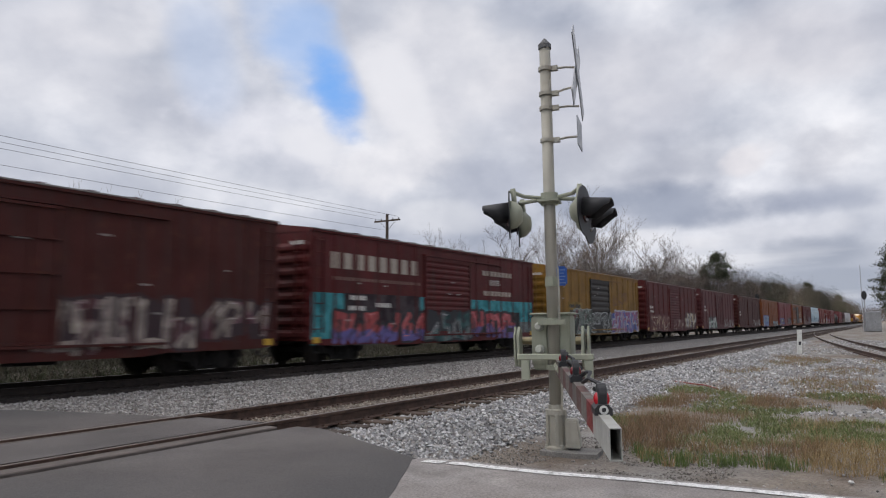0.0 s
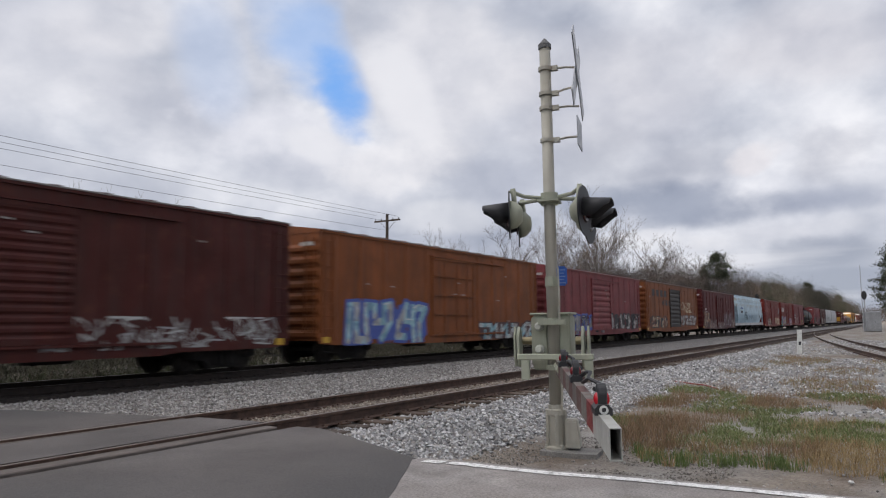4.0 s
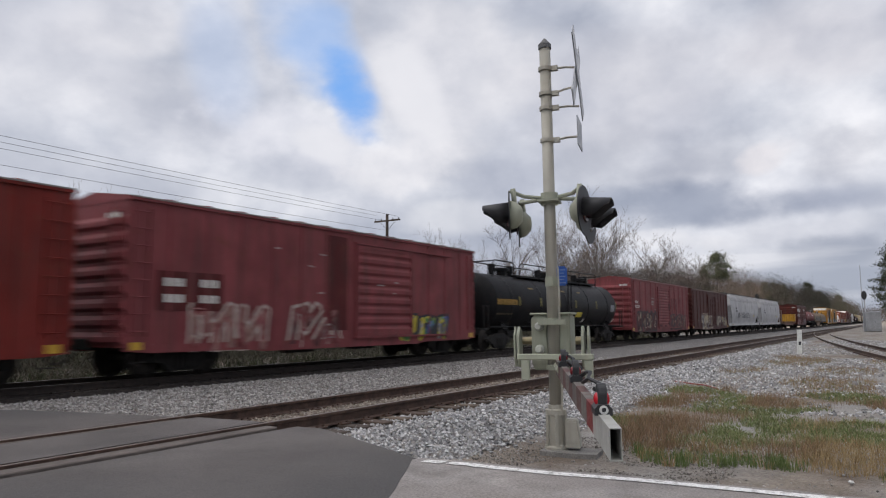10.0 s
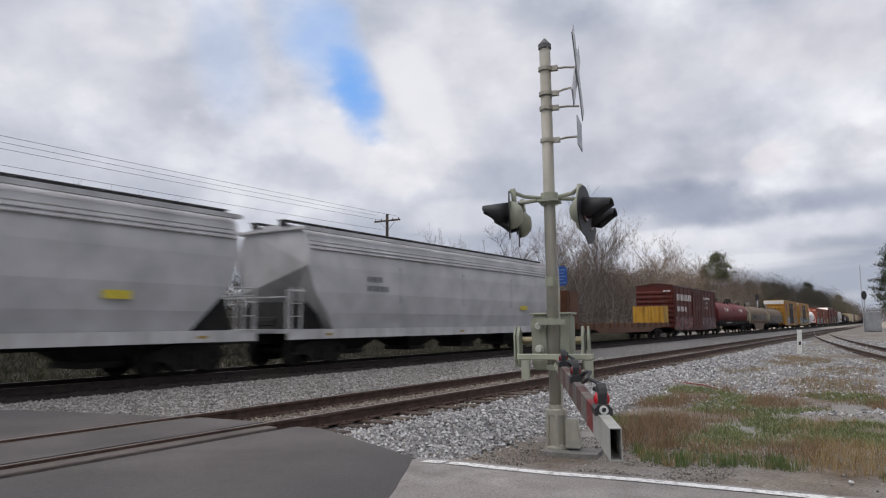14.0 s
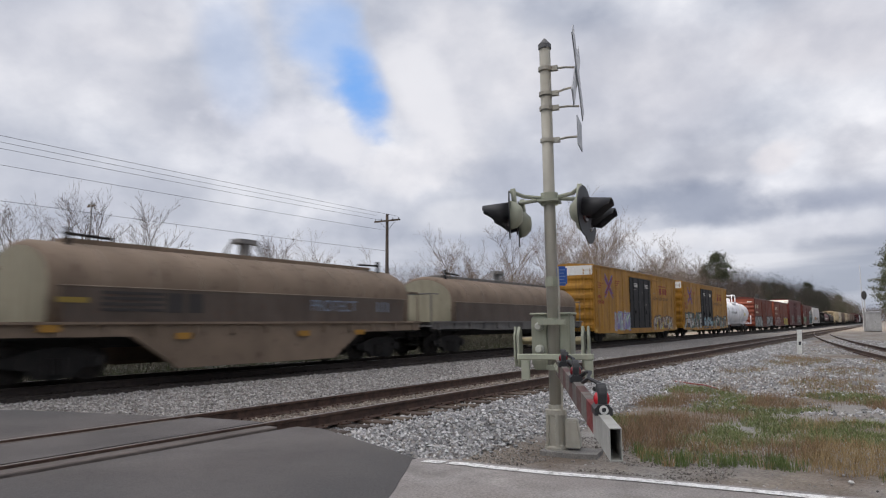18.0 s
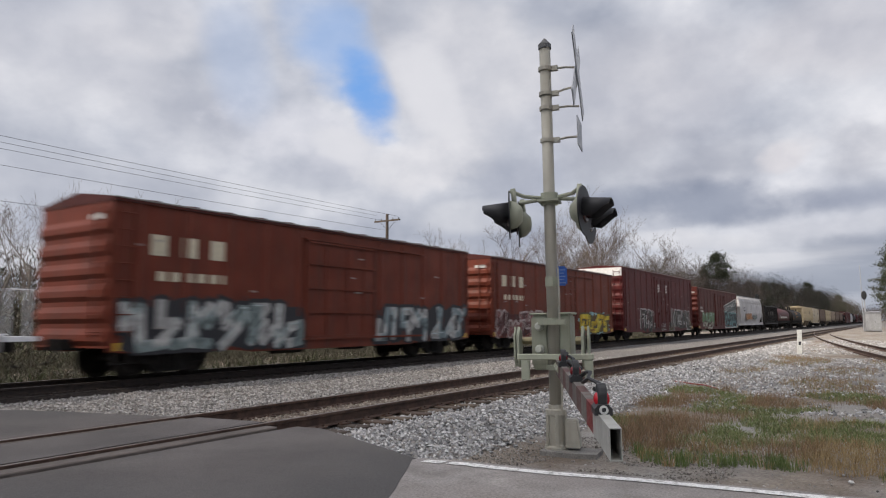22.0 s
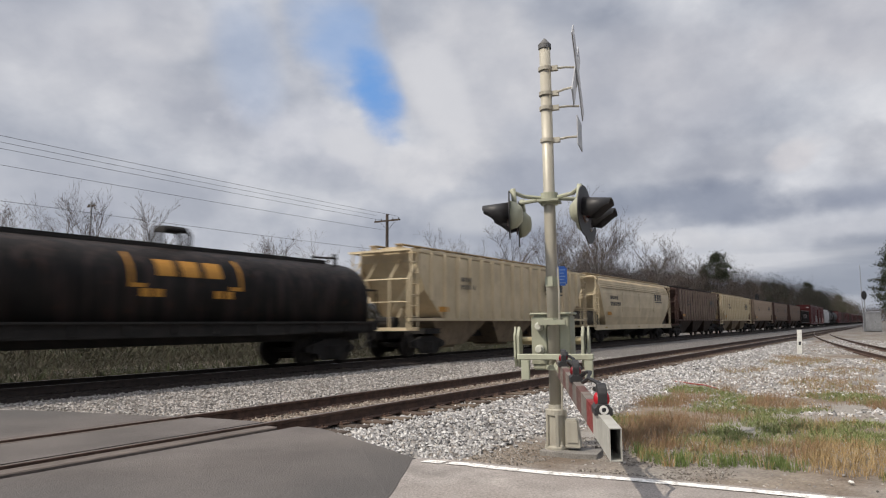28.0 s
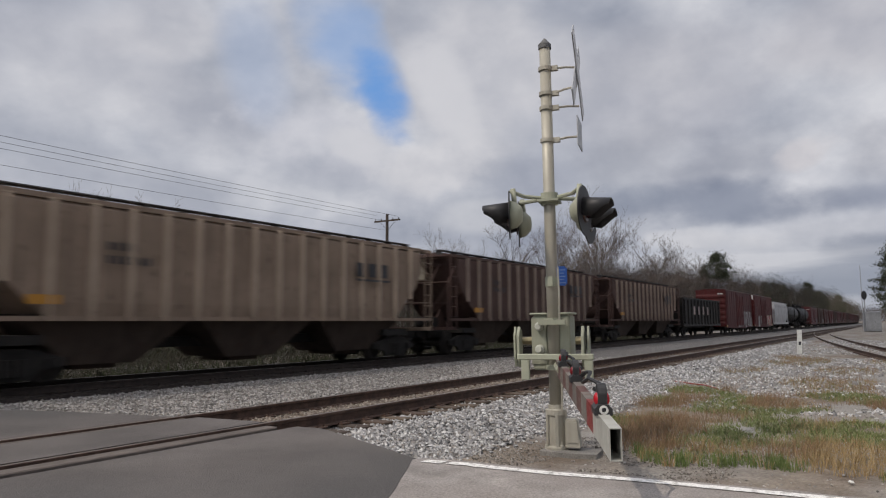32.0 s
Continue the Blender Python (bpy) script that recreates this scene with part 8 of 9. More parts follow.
    # flashing light units on two cross arms
    for sg in (-1, 1):
        bm = bmesh.new()
        tube(bm, [(0.0, sg * 0.07, 3.09), (-0.12, sg * 0.30, 3.11), (-0.27, sg * 0.44, 3.16)], 0.026, 8)
        tube(bm, [(0.0, sg * 0.07, 3.08), (0.12, sg * 0.30, 3.08), (0.30, sg * 0.44, 3.10)], 0.026, 8)
        part("light_bracket", bm, M_CASE, g)
        for px, zz in ((-0.27, -0.06), (0.30, -0.10)):
            aim = pose(px, sg * 0.46, 2.92 + zz, 0, 0, -9 if sg < 0 else 11)
            bm = bmesh.new()
            lathe(bm, [(0.02, -0.006), (0.305, -0.006), (0.305, 0.006), (0.02, 0.006)], "y", 32)
            head = part("light_background", bm, M_HOOD, g, "round black signal backing disc", at=aim)
            bm = bmesh.new()
            lathe(bm, [(0.02, -sg * 0.17), (0.09, -sg * 0.16), (0.16, -sg * 0.09), (0.185, -sg * 0.008)] if sg < 0 else [(0.185, -0.008), (0.16, -0.09), (0.09, -0.16), (0.02, -0.17)], "y", 20)
            tube(bm, [(0, -sg * 0.08, 0), (0, -sg * 0.05, 0.33)], 0.032, 8)
            part("light_housing", bm, M_CASE, head, smooth=True)
            bm = bmesh.new()
            lathe(bm, [(0.15, 0.012), (0.13, 0.03), (0.06, 0.04), (0.01, 0.044)] if sg > 0 else [(0.01, -0.044), (0.06, -0.04), (0.13, -0.03), (0.15, -0.012)], "y", 20)
            part("lens", bm, plain("dark_red_lens", (0.030, 0.006, 0.007), 0.25), head)
            bm = bmesh.new()
            rows = []
            for k in range(13):
                a = math.radians(-25 + 230 * k / 12)
                ln = 0.33 if 2 < k < 10 else 0.33 * (0.35 + 0.2 * min(k, 12 - k))
                rows.append([(rr * math.cos(a), sg * dd, rr * math.sin(a) - (0.03 if dd > 0.1 else 0)) for rr, dd in ((0.165, 0.006), (0.160, ln), (0.150, ln), (0.155, 0.006))])
            vs = [[bm.verts.new(q) for q in r] for r in rows]
            for a2, b2 in zip(vs, vs[1:]):
                for q in range(4):
                    bm.faces.new((a2[q], a2[(q + 1) % 4], b2[(q + 1) % 4], b2[q]))
            bm.faces.new(vs[0])
            bm.faces.new(vs[-1][::-1])
            part("hood", bm, M_HOOD, head, smooth=True)
    bm = bmesh.new()
    lathe(bm, [(0.075, 3.0), (0.11, 3.0), (0.11, 3.15), (0.075, 3.15)], "z", 16)
    box(bm, -0.16, 0.16, -0.13, 0.13, 3.03, 3.06)
    part("bracket_collar", bm, M_CASE, g)
    # crossbuck and track-count sign, faced up the road
    for tilt in (-1, 1):
        bm = bmesh.new()
        box(bm, -0.61, 0.61, -0.006, 0.006, -0.115, 0.115)
        b = part("crossbuck_blade", bm, M_SIGNBACK, g, "aluminium crossbuck blade seen edge on", at=pose(0.0, -0.40 - 0.012 * tilt, 4.65, 0, 45 * tilt, 0))
        bm = bmesh.new()
        box(bm, -0.58, 0.58, -0.009, -0.0065, -0.10, 0.10)
        part("sign_face", bm, plain("sign_white", (0.60, 0.61, 0.63), 0.5), b)
    bm = bmesh.new()
    box(bm, -0.23, 0.23, -0.412, -0.40, 3.70, 4.06)
    part("track_count_sign", bm, M_SIGNBACK, g, "small plain sign plate below the crossbuck")
    for z, x in ((4.77, 0.12), (4.44, -0.12), (4.25, 0.1), (3.83, 0.0)):
        bm = bmesh.new()
        tube(bm, [(0, -0.08, z), (x * 0.5, -0.25, z + 0.02), (x, -0.40, z + 0.02)], 0.014, 6)
        arm2 = part("sign_bracket", bm, M_MAST, g)
        bm = bmesh.new()
        lathe(bm, [(0.072, z - 0.022), (0.092, z - 0.022), (0.092, z + 0.022), (0.072, z + 0.022)], "z", 18)
        box(bm, -0.03, 0.03, -0.16, -0.07, z - 0.03, z + 0.03)
        part("band", bm, M_MAST, arm2)
    bm = bmesh.new()
    box(bm, -0.066, 0.066, -0.004, 0.004, -0.12, 0.12)
    bmesh.ops.bevel(bm, geom=[e for e in bm.edges if abs(e.verts[0].co.y - e.verts[1].co.y) > 0.005], offset=0.02, segments=2, affect="EDGES")
    s = part("notice_sign", bm, M_BLUESIGN, g, "small blue notice plate", at=pose(0.0, -0.125, 2.10, 0, 0, -66))
    bm = bmesh.new()
    for k in range(5):
        box(bm, -0.045, 0.045 - 0.02 * (k % 2), -0.0065, -0.0045, -0.09 + 0.04 * k, -0.080 + 0.04 * k)
    part("notice_lines", bm, plain("sign_paleblue", (0.16, 0.25, 0.48), 0.5), s)
    for z in (0.75, 1.85):
        bm = bmesh.new()
        tube(bm, [(-0.08, -0.09, z - 0.3), (-0.10, -0.10, z), (-0.085, -0.09, z + 0.35)], 0.012, 6)
        part("conduit", bm, M_MAST, g)


crossing_signal()


# ---- trackside things ----
def marker_post():
    p = thing("marker_post", "white painted leaning wooden post beside the siding", "post", m=pose(37.4, 3.85, -0.28, 2, -3, 10))
    bm = bmesh.new()
    box(bm, -0.09, 0.09, -0.10, 0.10, -0.2, 1.16)
    bmesh.ops.bevel(bm, geom=bm.edges[:], offset=0.015, segments=1, affect="EDGES")
    part("shaft", bm, plain("post_white", (0.66, 0.66, 0.62), 0.7), p)
    bm = bmesh.new()
    box(bm, -0.095, -0.09, -0.05, 0.05, 0.45, 0.62)
    part("mark", bm, LET_DARK, p, "dark painted mark")


marker_post()


def relay_cabinet():
    c = thing("relay_cabinet", "grey metal signal equipment cabinet", "cabinet", m=pose(104, 2.2, -0.15, 0, 0, 8))
    bm = bmesh.new()
    box(bm, -1.0, 1.0, -0.85, 0.85, 0.15, 2.5)
    part("body", bm, mottled("cabinet_grey", (0.24, 0.245, 0.25), (0.30, 0.305, 0.31), 2, 0.6, 20, 0.1), c)
    bm = bmesh.new()
    prism(bm, [(-0.95, 2.5), (0.95, 2.5), (0.95, 2.56), (0, 2.66), (-0.95, 2.56)], -1.1, 1.1, "yz")
    part("roof", bm, M_SIGNBACK, c)
    for y in (-0.45, 0.45):
        bm = bmesh.new()
        box(bm, -1.03, -1.0, y - 0.4, y + 0.4, 0.25, 2.35)
        d = part("door", bm, MATS["cabinet_grey"], c)
        bm = bmesh.new()
        box(bm, -1.06, -1.03, y + 0.25, y + 0.3, 1.2, 1.4)
        part("handle", bm, M_HOOD, d)
    bm = bmesh.new()
    box(bm, -0.9, 0.9, -0.85, 0.85, -0.2, 0.15)
    part("plinth", bm, MATS["concrete"], c)


relay_cabinet()


def block_signal(x, y, h, label, rz=0, reach=0.0):
    s = thing("block_signal", label, "railway signal", m=pose(x, y, -0.3, 0, 0, rz))
    bm = bmesh.new()
    lathe(bm, [(0.10, 0.0), (0.08, h)], "z", 10)
    part("mast", bm, M_SIGNBACK, s)
    bm = bmesh.new()
    prism(bm, [(-0.34 * math.cos(a), h - 0.2 + 0.62 * math.sin(a)) for a in [2 * math.pi * k / 18 for k in range(18)]], -0.25, -0.21, "yz")
    part("head", bm, M_HOOD, s, "black oval signal head")
    for z in (-0.5, -0.2, 0.1):
        bm = bmesh.new()
        tube(bm, [(-0.25, 0, h + z), (-0.5, 0, h + z)], 0.11, 10)
        part("visor", bm, M_HOOD, s)
    bm = bmesh.new()
    for k in range(int(h / 0.4)):
        tube(bm, [(0.1, -0.2, 0.4 * k + 0.3), (0.1, 0.2, 0.4 * k + 0.3)], 0.02, 4)
    part("rungs", bm, M_SIGNBACK, s)


block_signal(112, 3.15, 5.3, "tall signal mast with black head beside the siding")
block_signal(140.5, 21.0, 6.3, "black signal head on a mast behind the main line")
bm = bmesh.new()
lathe(bm, [(0.07, -0.4), (0.04, 9.5)], "z", 8)
ant = thing("radio_mast", "slim grey radio mast near the cabinet", "mast", m=pose(118, 3.6, -0.1))
part("pole", bm, M_SIGNBACK, ant)

M_POLE = mottled("pole_wood", (0.07, 0.055, 0.045), (0.13, 0.105, 0.085), 3, 0.9, 30, 0.3, 0.01, stretch=(1, 1, 0.1))


def utility_pole(x, y, h, arms=True, label="dark wooden utility pole with a cross-arm"):
    p = thing("utility_pole", label, "utility pole", "utility poles", m=pose(x, y, -0.6))
    bm = bmesh.new()
    lathe(bm, [(0.17, -0.3), (0.11, h + 0.6)] if arms else [(0.11, -0.3), (0.07, h + 0.5)], "z", 12)
    part("pole", bm, M_POLE if arms else M_SIGNBACK, p)
    for k, z in enumerate((h + 0.06,) if arms else (h + 0.2,)):
        bm = bmesh.new()
        w = 1.25 if arms else 0.5
        box(bm, -0.06, 0.06, -w, w, z - 0.06, z + 0.06)
        a = part("crossarm", bm, M_POLE, p)
        for y2 in (-w + 0.1, -w * 0.45, w * 0.45, w - 0.1):
            bm = bmesh.new()
            lathe(bm, [(0.03, z + 0.06), (0.05, z + 0.10), (0.03, z + 0.13), (0.045, z + 0.16), (0.02, z + 0.19)], "z", 8, (0, y2, 0))
            part("insulator", bm, plain("glass_insulator", (0.10, 0.12, 0.12), 0.3), a)
    if arms:
        bm = bmesh.new()
        for s in (-1, 1):
            tube(bm, [(0.07, s * 0.75, h - 0.02), (0.07, 0.05 * s, h - 0.65)], 0.015, 4)
        part("brace", bm, M_UNDER, p)
    return p


POLES = [(-4, 33), (43, 33)]
for px, py in POLES:
    utility_pole(px, py, 9.9)
utility_pole(28.8, 50, 10.6, False, "thin far utility pole")


def wires():
    """Line wires sagging between the poles."""
    for y, z in ((31.9, 9.62), (34.1, 9.88), (33.0, 9.32), (33.2, 8.62), (33.2, 7.0)):
        w = thing("power_line", "thin dark overhead wire strung along the pole line", "wire", "overhead wires", m=pose(0, y, z))
        xs = [-51] + [p[0] for p in POLES]
        for a, b in zip(xs, xs[1:]):
            bm = bmesh.new()
            pts = [(a + (b - a) * k / 14, 0, -0.14 * (1 - (2 * k / 14 - 1) ** 2)) for k in range(15)]
            tube(bm, pts, 0.010, 5)
            part("wire", bm, M_CABLE, w)


wires()


# ---- trees ----
M_BARK = mottled("grey_bark", (0.12, 0.103, 0.09), (0.21, 0.188, 0.168), 8, 0.95, 30, 0.4, 0.01)
M_TWIG = varied("bare_twigs", [(0.105, 0.080, 0.068), (0.145, 0.115, 0.10), (0.12, 0.088, 0.074), (0.17, 0.142, 0.127)], 0.9)
M_BUD = varied("budding_leaves", [(0.19, 0.135, 0.085), (0.16, 0.125, 0.075), (0.20, 0.115, 0.08)], 0.9)
M_NEEDLE = varied("pine_needles", [(0.030, 0.040, 0.018), (0.050, 0.060, 0.026), (0.040, 0.048, 0.026), (0.075, 0.078, 0.038)], 0.85)


def grow(rng, h, spread, levels=4, lean=0.0):
    """Branch segments (a, b, ra, rb, level) of a bare tree."""
    segs = []

    def limb(p, d, length, r, lv):
        n = 4 if lv < 2 else 3
        for k in range(n):
            q = p + d * (length / n)
            r2 = r * (1 - 0.5 / n * (1 if lv else 0.75))
            segs.append((p.copy(), q.copy(), r, r2, lv))
            if lv < levels and (lv > 0 or k >= 1):
                for _ in range(rng.choice((1, 2, 2)) if lv < levels - 1 else rng.choice((2, 2, 3))):
                    side = Vector((rng.gauss(0, 1), rng.gauss(0, 1), rng.gauss(0.25, 0.45))).normalized()
                    nd = (d * (0.85 if lv == 0 else 0.75) + side * spread).normalized()
                    limb(q, nd, length * rng.uniform(0.42, 0.66), r2 * rng.uniform(0.45, 0.62), lv + 1)
            p, r = q, r2
            d = (d + Vector((rng.gauss(0, 0.10), rng.gauss(0, 0.10), rng.gauss(0.05, 0.05)))).normalized()

    limb(Vector((0, 0, -0.3)), Vector((lean, 0, 1)).normalized(), h * 0.62, h * 0.013, 0)
    return segs


def segs_mesh(name, segs, sides, thick=1.0):
    verts, faces = [], []
    for a, b, ra, rb, lv in segs:
        d = (b - a).normalized()
        u = d.orthogonal().normalized()
        if sides == 2:
            u = (u * math.cos(len(verts)) + d.cross(u) * math.sin(len(verts))).normalized()
        v = d.cross(u)
        k = len(verts)
        for p, r in ((a, ra), (b, rb)):
            for i in range(sides):
                t = 2 * math.pi * i / sides
                verts.append(p + (u * math.cos(t) + v * math.sin(t)) * max(r * thick, 0.007))
        for i in range(sides if sides > 2 else 1):
            j = (i + 1) % sides
            faces.append((k + i, k + j, k + sides + j, k + sides + i))
    me = bpy.data.meshes.new(name)
    me.from_pydata([tuple(v) for v in verts], [], faces)
    return me


def leaves_mesh(name, spots, size, rng, tall=1.0):
    verts, faces = [], []
    for p in spots:
        n = Vector((rng.gauss(0, 1), rng.gauss(0, 1), rng.gauss(0, 1))).normalized()
        u = n.orthogonal().normalized() * size * rng.uniform(0.5, 1.2)
        v = n.cross(u).normalized() * size * tall * rng.uniform(0.5, 1.2)
        k = len(verts)
        verts += [tuple(p - u), tuple(p + v * 0.6), tuple(p + u), tuple(p - v * 0.6)]
        faces.append((k, k + 1, k + 2, k + 3))
    me = bpy.data.meshes.new(name)
    me.from_pydata(verts, [], faces)
    return me


def bare_tree(seed, h, spread=0.62, buds=0, levels=4):
    rng = random.Random(seed)
    segs = grow(rng, h, spread, levels)
    t = thing("tree", "leafless grey-barked tree with fine branching twigs" if not buds else "nearly leafless tree with the first reddish buds", "tree", "bare trees")
    part("trunk", segs_mesh("trunk", [s for s in segs if s[4] == 0], 8), M_BARK, t)
    tagged(part("bough", segs_mesh("bough", [s for s in segs if s[4] in (1, 2)], 5), M_BARK, t, "bare grey boughs"), kind="stuff")
    tagged(part("crown", segs_mesh("crown", [s for s in segs if s[4] > 2], 2), M_TWIG, t, "crown of fine bare twigs"), kind="stuff")
    if buds:
        ends = [s[1] + Vector((rng.gauss(0, 0.08), rng.gauss(0, 0.08), rng.gauss(0, 0.08))) for s in segs if s[4] > 2 and rng.random() < buds]
        part("foliage", leaves_mesh("foliage", ends, 0.06, rng), M_BUD, t, "first reddish buds")
    return t


def pine_tree(seed, h, crown_from=0.45, rad=0.2):
    rng = random.Random(seed)
    t = thing("pine_tree", "dark green pine with a ragged clumped crown", "pine tree", "pines")
    segs = [(Vector((0, 0, -0.4)), Vector((0.02 * h * 0.2, 0, h * 0.96)), h * 0.016, h * 0.003, 0)]
    spots = []
    z = h * crown_from
    while z < h * 0.98:
        f = (z / h - crown_from) / (1 - crown_from)
        reach = h * rad * (0.55 + 0.75 * math.sin(math.pi * min(1, f * 0.85 + 0.15))) * (1.08 - 0.7 * f)
        for _ in range(6):
            a = rng.uniform(0, 6.283)
            q = Vector((math.cos(a) * reach, math.sin(a) * reach, z + rng.uniform(-0.02, 0.05) * h)) * 1.0
            q.x *= rng.uniform(0.6, 1.15)
            q.y *= rng.uniform(0.6, 1.15)
            segs.append((Vector((0, 0, z)), q, h * 0.004, h * 0.0015, 1))
            for _ in range(3):
                c = Vector((0, 0, z)).lerp(q, rng.uniform(0.35, 1.05)) + Vector((rng.gauss(0, 0.025), rng.gauss(0, 0.025), rng.gauss(0, 0.015))) * h
                for _ in range(44):
                    spots.append(c + Vector((rng.gauss(0, 0.026), rng.gauss(0, 0.026), rng.gauss(0, 0.015))) * h)
        z += h * rng.uniform(0.028, 0.045)
    part("trunk", segs_mesh("trunk", segs, 6), M_BARK, t)
    part("crown", leaves_mesh("crown", spots, h * 0.0062, rng, 2.2), M_NEEDLE, t)
    return t


def plant_trees():
    rng = random.Random(77)
    bare = [bare_tree(1, 9.0), bare_tree(2, 11.0, 0.55), bare_tree(3, 12.5, 0.66, 0.25), bare_tree(4, 10.0, 0.72), bare_tree(5, 13.0, 0.5, 0.5), bare_tree(6, 8.0, 0.5)]
    homes = [(64, 38, 0), (68, 41, 3), (72, 37, 5), (79, 43, 1), (88, 36, 2), (84, 40, 0)]
    for tr, (x, y, k) in zip(bare, homes):
        tr.matrix_basis = pose(x, y, -0.6, 0, 0, rng.uniform(0, 360))

    def put(tr, x, y, s, z=-0.5):
        c = copy_thing(tr, pose(x, y, z, 0, 0, rng.uniform(0, 360)))
        c.scale = (s, s, s * rng.uniform(0.92, 1.1))

    for x, y, k, s in ((19.0, 42, 0, 0.88), (22.5, 45, 3, 0.88), (25.5, 43, 5, 1.05), (24.0, 47, 1, 0.84), (29.5, 46, 5, 1.1), (31.0, 47, 0, 0.85), (38, 42, 5, 0.95), (40.5, 44, 1, 0.7), (43.5, 44, 5, 1.05), (46.5, 45, 5, 1.0), (47.5, 46, 4, 0.6), (52, 44, 1, 0.55), (57, 42, 3, 0.7), (94, 41, 2, 1.0), (98, 40, 4, 1.1), (101, 43, 1, 1.35), (105, 40, 4, 1.28), (109, 41, 2, 1.38), (113, 40, 1, 1.5), (116, 43, 3, 1.6), (139, 40, 4, 1.42), (149, 41, 1, 1.35), (156, 40, 3, 1.4), (129, 42, 2, 1.0)):
        put(bare[k], x, y, s)
    for k in range(95):
        x = 58 + 110 * rng.random() ** 1.1
        put(bare[rng.randrange(6)], x, rng.uniform(35, 54), rng.uniform(0.62, 0.95) * (0.8 + 0.3 * smooth01(60, 130, x)))
    for k in range(56):
        x = 140 + 420 * (k / 56) ** 1.3 + rng.uniform(-6, 6)
        put(bare[rng.randrange(6)], x, rng.uniform(36, 62), rng.uniform(0.95, 1.3))
    pines = [pine_tree(11, 14.0, 0.22, 0.235), pine_tree(12, 20.4, 0.66, 0.19), pine_tree(13, 17.0, 0.4, 0.16)]
    for tr, (x, y) in zip(pines, ((131, -0.9), (202, 40.0), (300, 42))):
        tr.matrix_basis = pose(x, y, -0.4)
    put(pines[2], 206, 44.5, 1.0)
    put(pines[0], 141, -4.0, 0.9)
    for k in range(26):
        x = 330 + 540 * (k / 26) ** 1.2 + rng.uniform(-10, 10)
        put(pines[1 + k % 2], x, rng.uniform(42, 66), rng.uniform(0.86, 1.02) * (1 + 0.3 * smooth01(280, 560, x)))


plant_trees()


def brush(name, n, xr, yr, top_at, size, material, label, seed, lump=0.08, slim=0.3, tall=1.6, soft=0.3, power=0.6, dense=0.8):
    """Undergrowth or far woods of many slender leaning twigs and leaves in one mesh."""
    rng = np.random.default_rng(seed)
    x = rng.uniform(xr[0] ** power, xr[1] ** power, n) ** (1 / power)
    y = rng.uniform(*yr, n)
    hh = np.array([1 + 0.45 * noise.noise((a * lump, b * lump, seed)) + 0.2 * noise.noise((a * lump * 4, b * lump * 4, seed)) for a, b in zip(x, y)])
    top = np.array([top_at(a) for a in x]) * hh * (1 - soft * rng.uniform(0, 1, n) ** 1.5)
    z = top * rng.uniform(0, 1, n) ** dense
    base = np.array([ground_z(a, b) for a, b in zip(x, y)])
    a = rng.uniform(0, 6.283, n)
    s = size * rng.uniform(0.5, 1.3, n)
    u = np.stack([np.cos(a) * s, np.sin(a) * s, rng.normal(0, 0.3, n) * s], -1) * slim
    w = np.stack([rng.normal(0, 0.55, n) * s, rng.normal(0, 0.55, n) * s, s * rng.uniform(0.3, 1.0, n)], -1) * tall
    p = np.stack([x, y, base + z], -1)
    v = np.stack([p - u * 0.5, p - w, p + u * 0.5, p + w], 1).reshape(-1, 3)
    f = (np.arange(n) * 4)[:, None] + np.arange(4)[None]
    return raw_mesh(name, v.tolist(), f.tolist(), material, "stuff", label, "undergrowth")


M_WOODS = varied("woods", [(0.078, 0.060, 0.053), (0.106, 0.083, 0.073), (0.063, 0.050, 0.043), (0.048, 0.043, 0.032), (0.092, 0.071, 0.062)], 0.95)
brush("undergrowth", 45000, (56, 500), (31, 46), lambda x: 4.2, 0.22, varied("scrub", [(0.085, 0.066, 0.055), (0.12, 0.097, 0.083), (0.06, 0.058, 0.036), (0.15, 0.122, 0.105)], 0.95), "dense brown and green woodland undergrowth", 5, 0.08, 0.3)
brush("twig_haze", 60000, (58, 175), (36, 58), lambda x: 4.6 + 4.4 * smooth01(75, 160, x), 0.30, M_TWIG, "hazy grey mass of bare twigs", 8, 0.12, 0.06, 1.5, 0.35)
brush("far_woods", 380000, (115, 1200), (37, 72), lambda x: 11.0 + 8.5 * smooth01(130, 230, x) + 5.5 * smooth01(260, 600, x), 0.28, M_WOODS, "distant leafless grey-brown woodland", 6, 0.03, 0.28, 1.25, 0.16, 0.6, 0.5)
brush("near_woods", 90000, (104, 270), (40, 54), lambda x: 9.5 + 3.0 * smooth01(105, 150, x) + 5.5 * smooth01(165, 250, x), 0.26, M_WOODS, "leafless grey-brown woodland along the line", 26, 0.07, 0.16, 1.5, 0.25, 0.9, 0.6)
brush("far_evergreens", 110000, (300, 1200), (37, 62), lambda x: 13.0 + 8.0 * smooth01(230, 360, x) + 3.0 * smooth01(400, 700, x), 0.35, varied("far_needles", [(0.020, 0.024, 0.014), (0.036, 0.035, 0.022), (0.027, 0.031, 0.017), (0.046, 0.038, 0.027)], 0.95), "dark evergreens among the far woodland", 16, 0.035, 0.6, 0.9, 0.16, 0.6, 0.5)
brush("closing_woods", 20000, (1250, 1400), (-90, 60), lambda x: 21.0, 1.1, M_WOODS, "woodland closing the view down the line", 7, 0.02, 0.4)
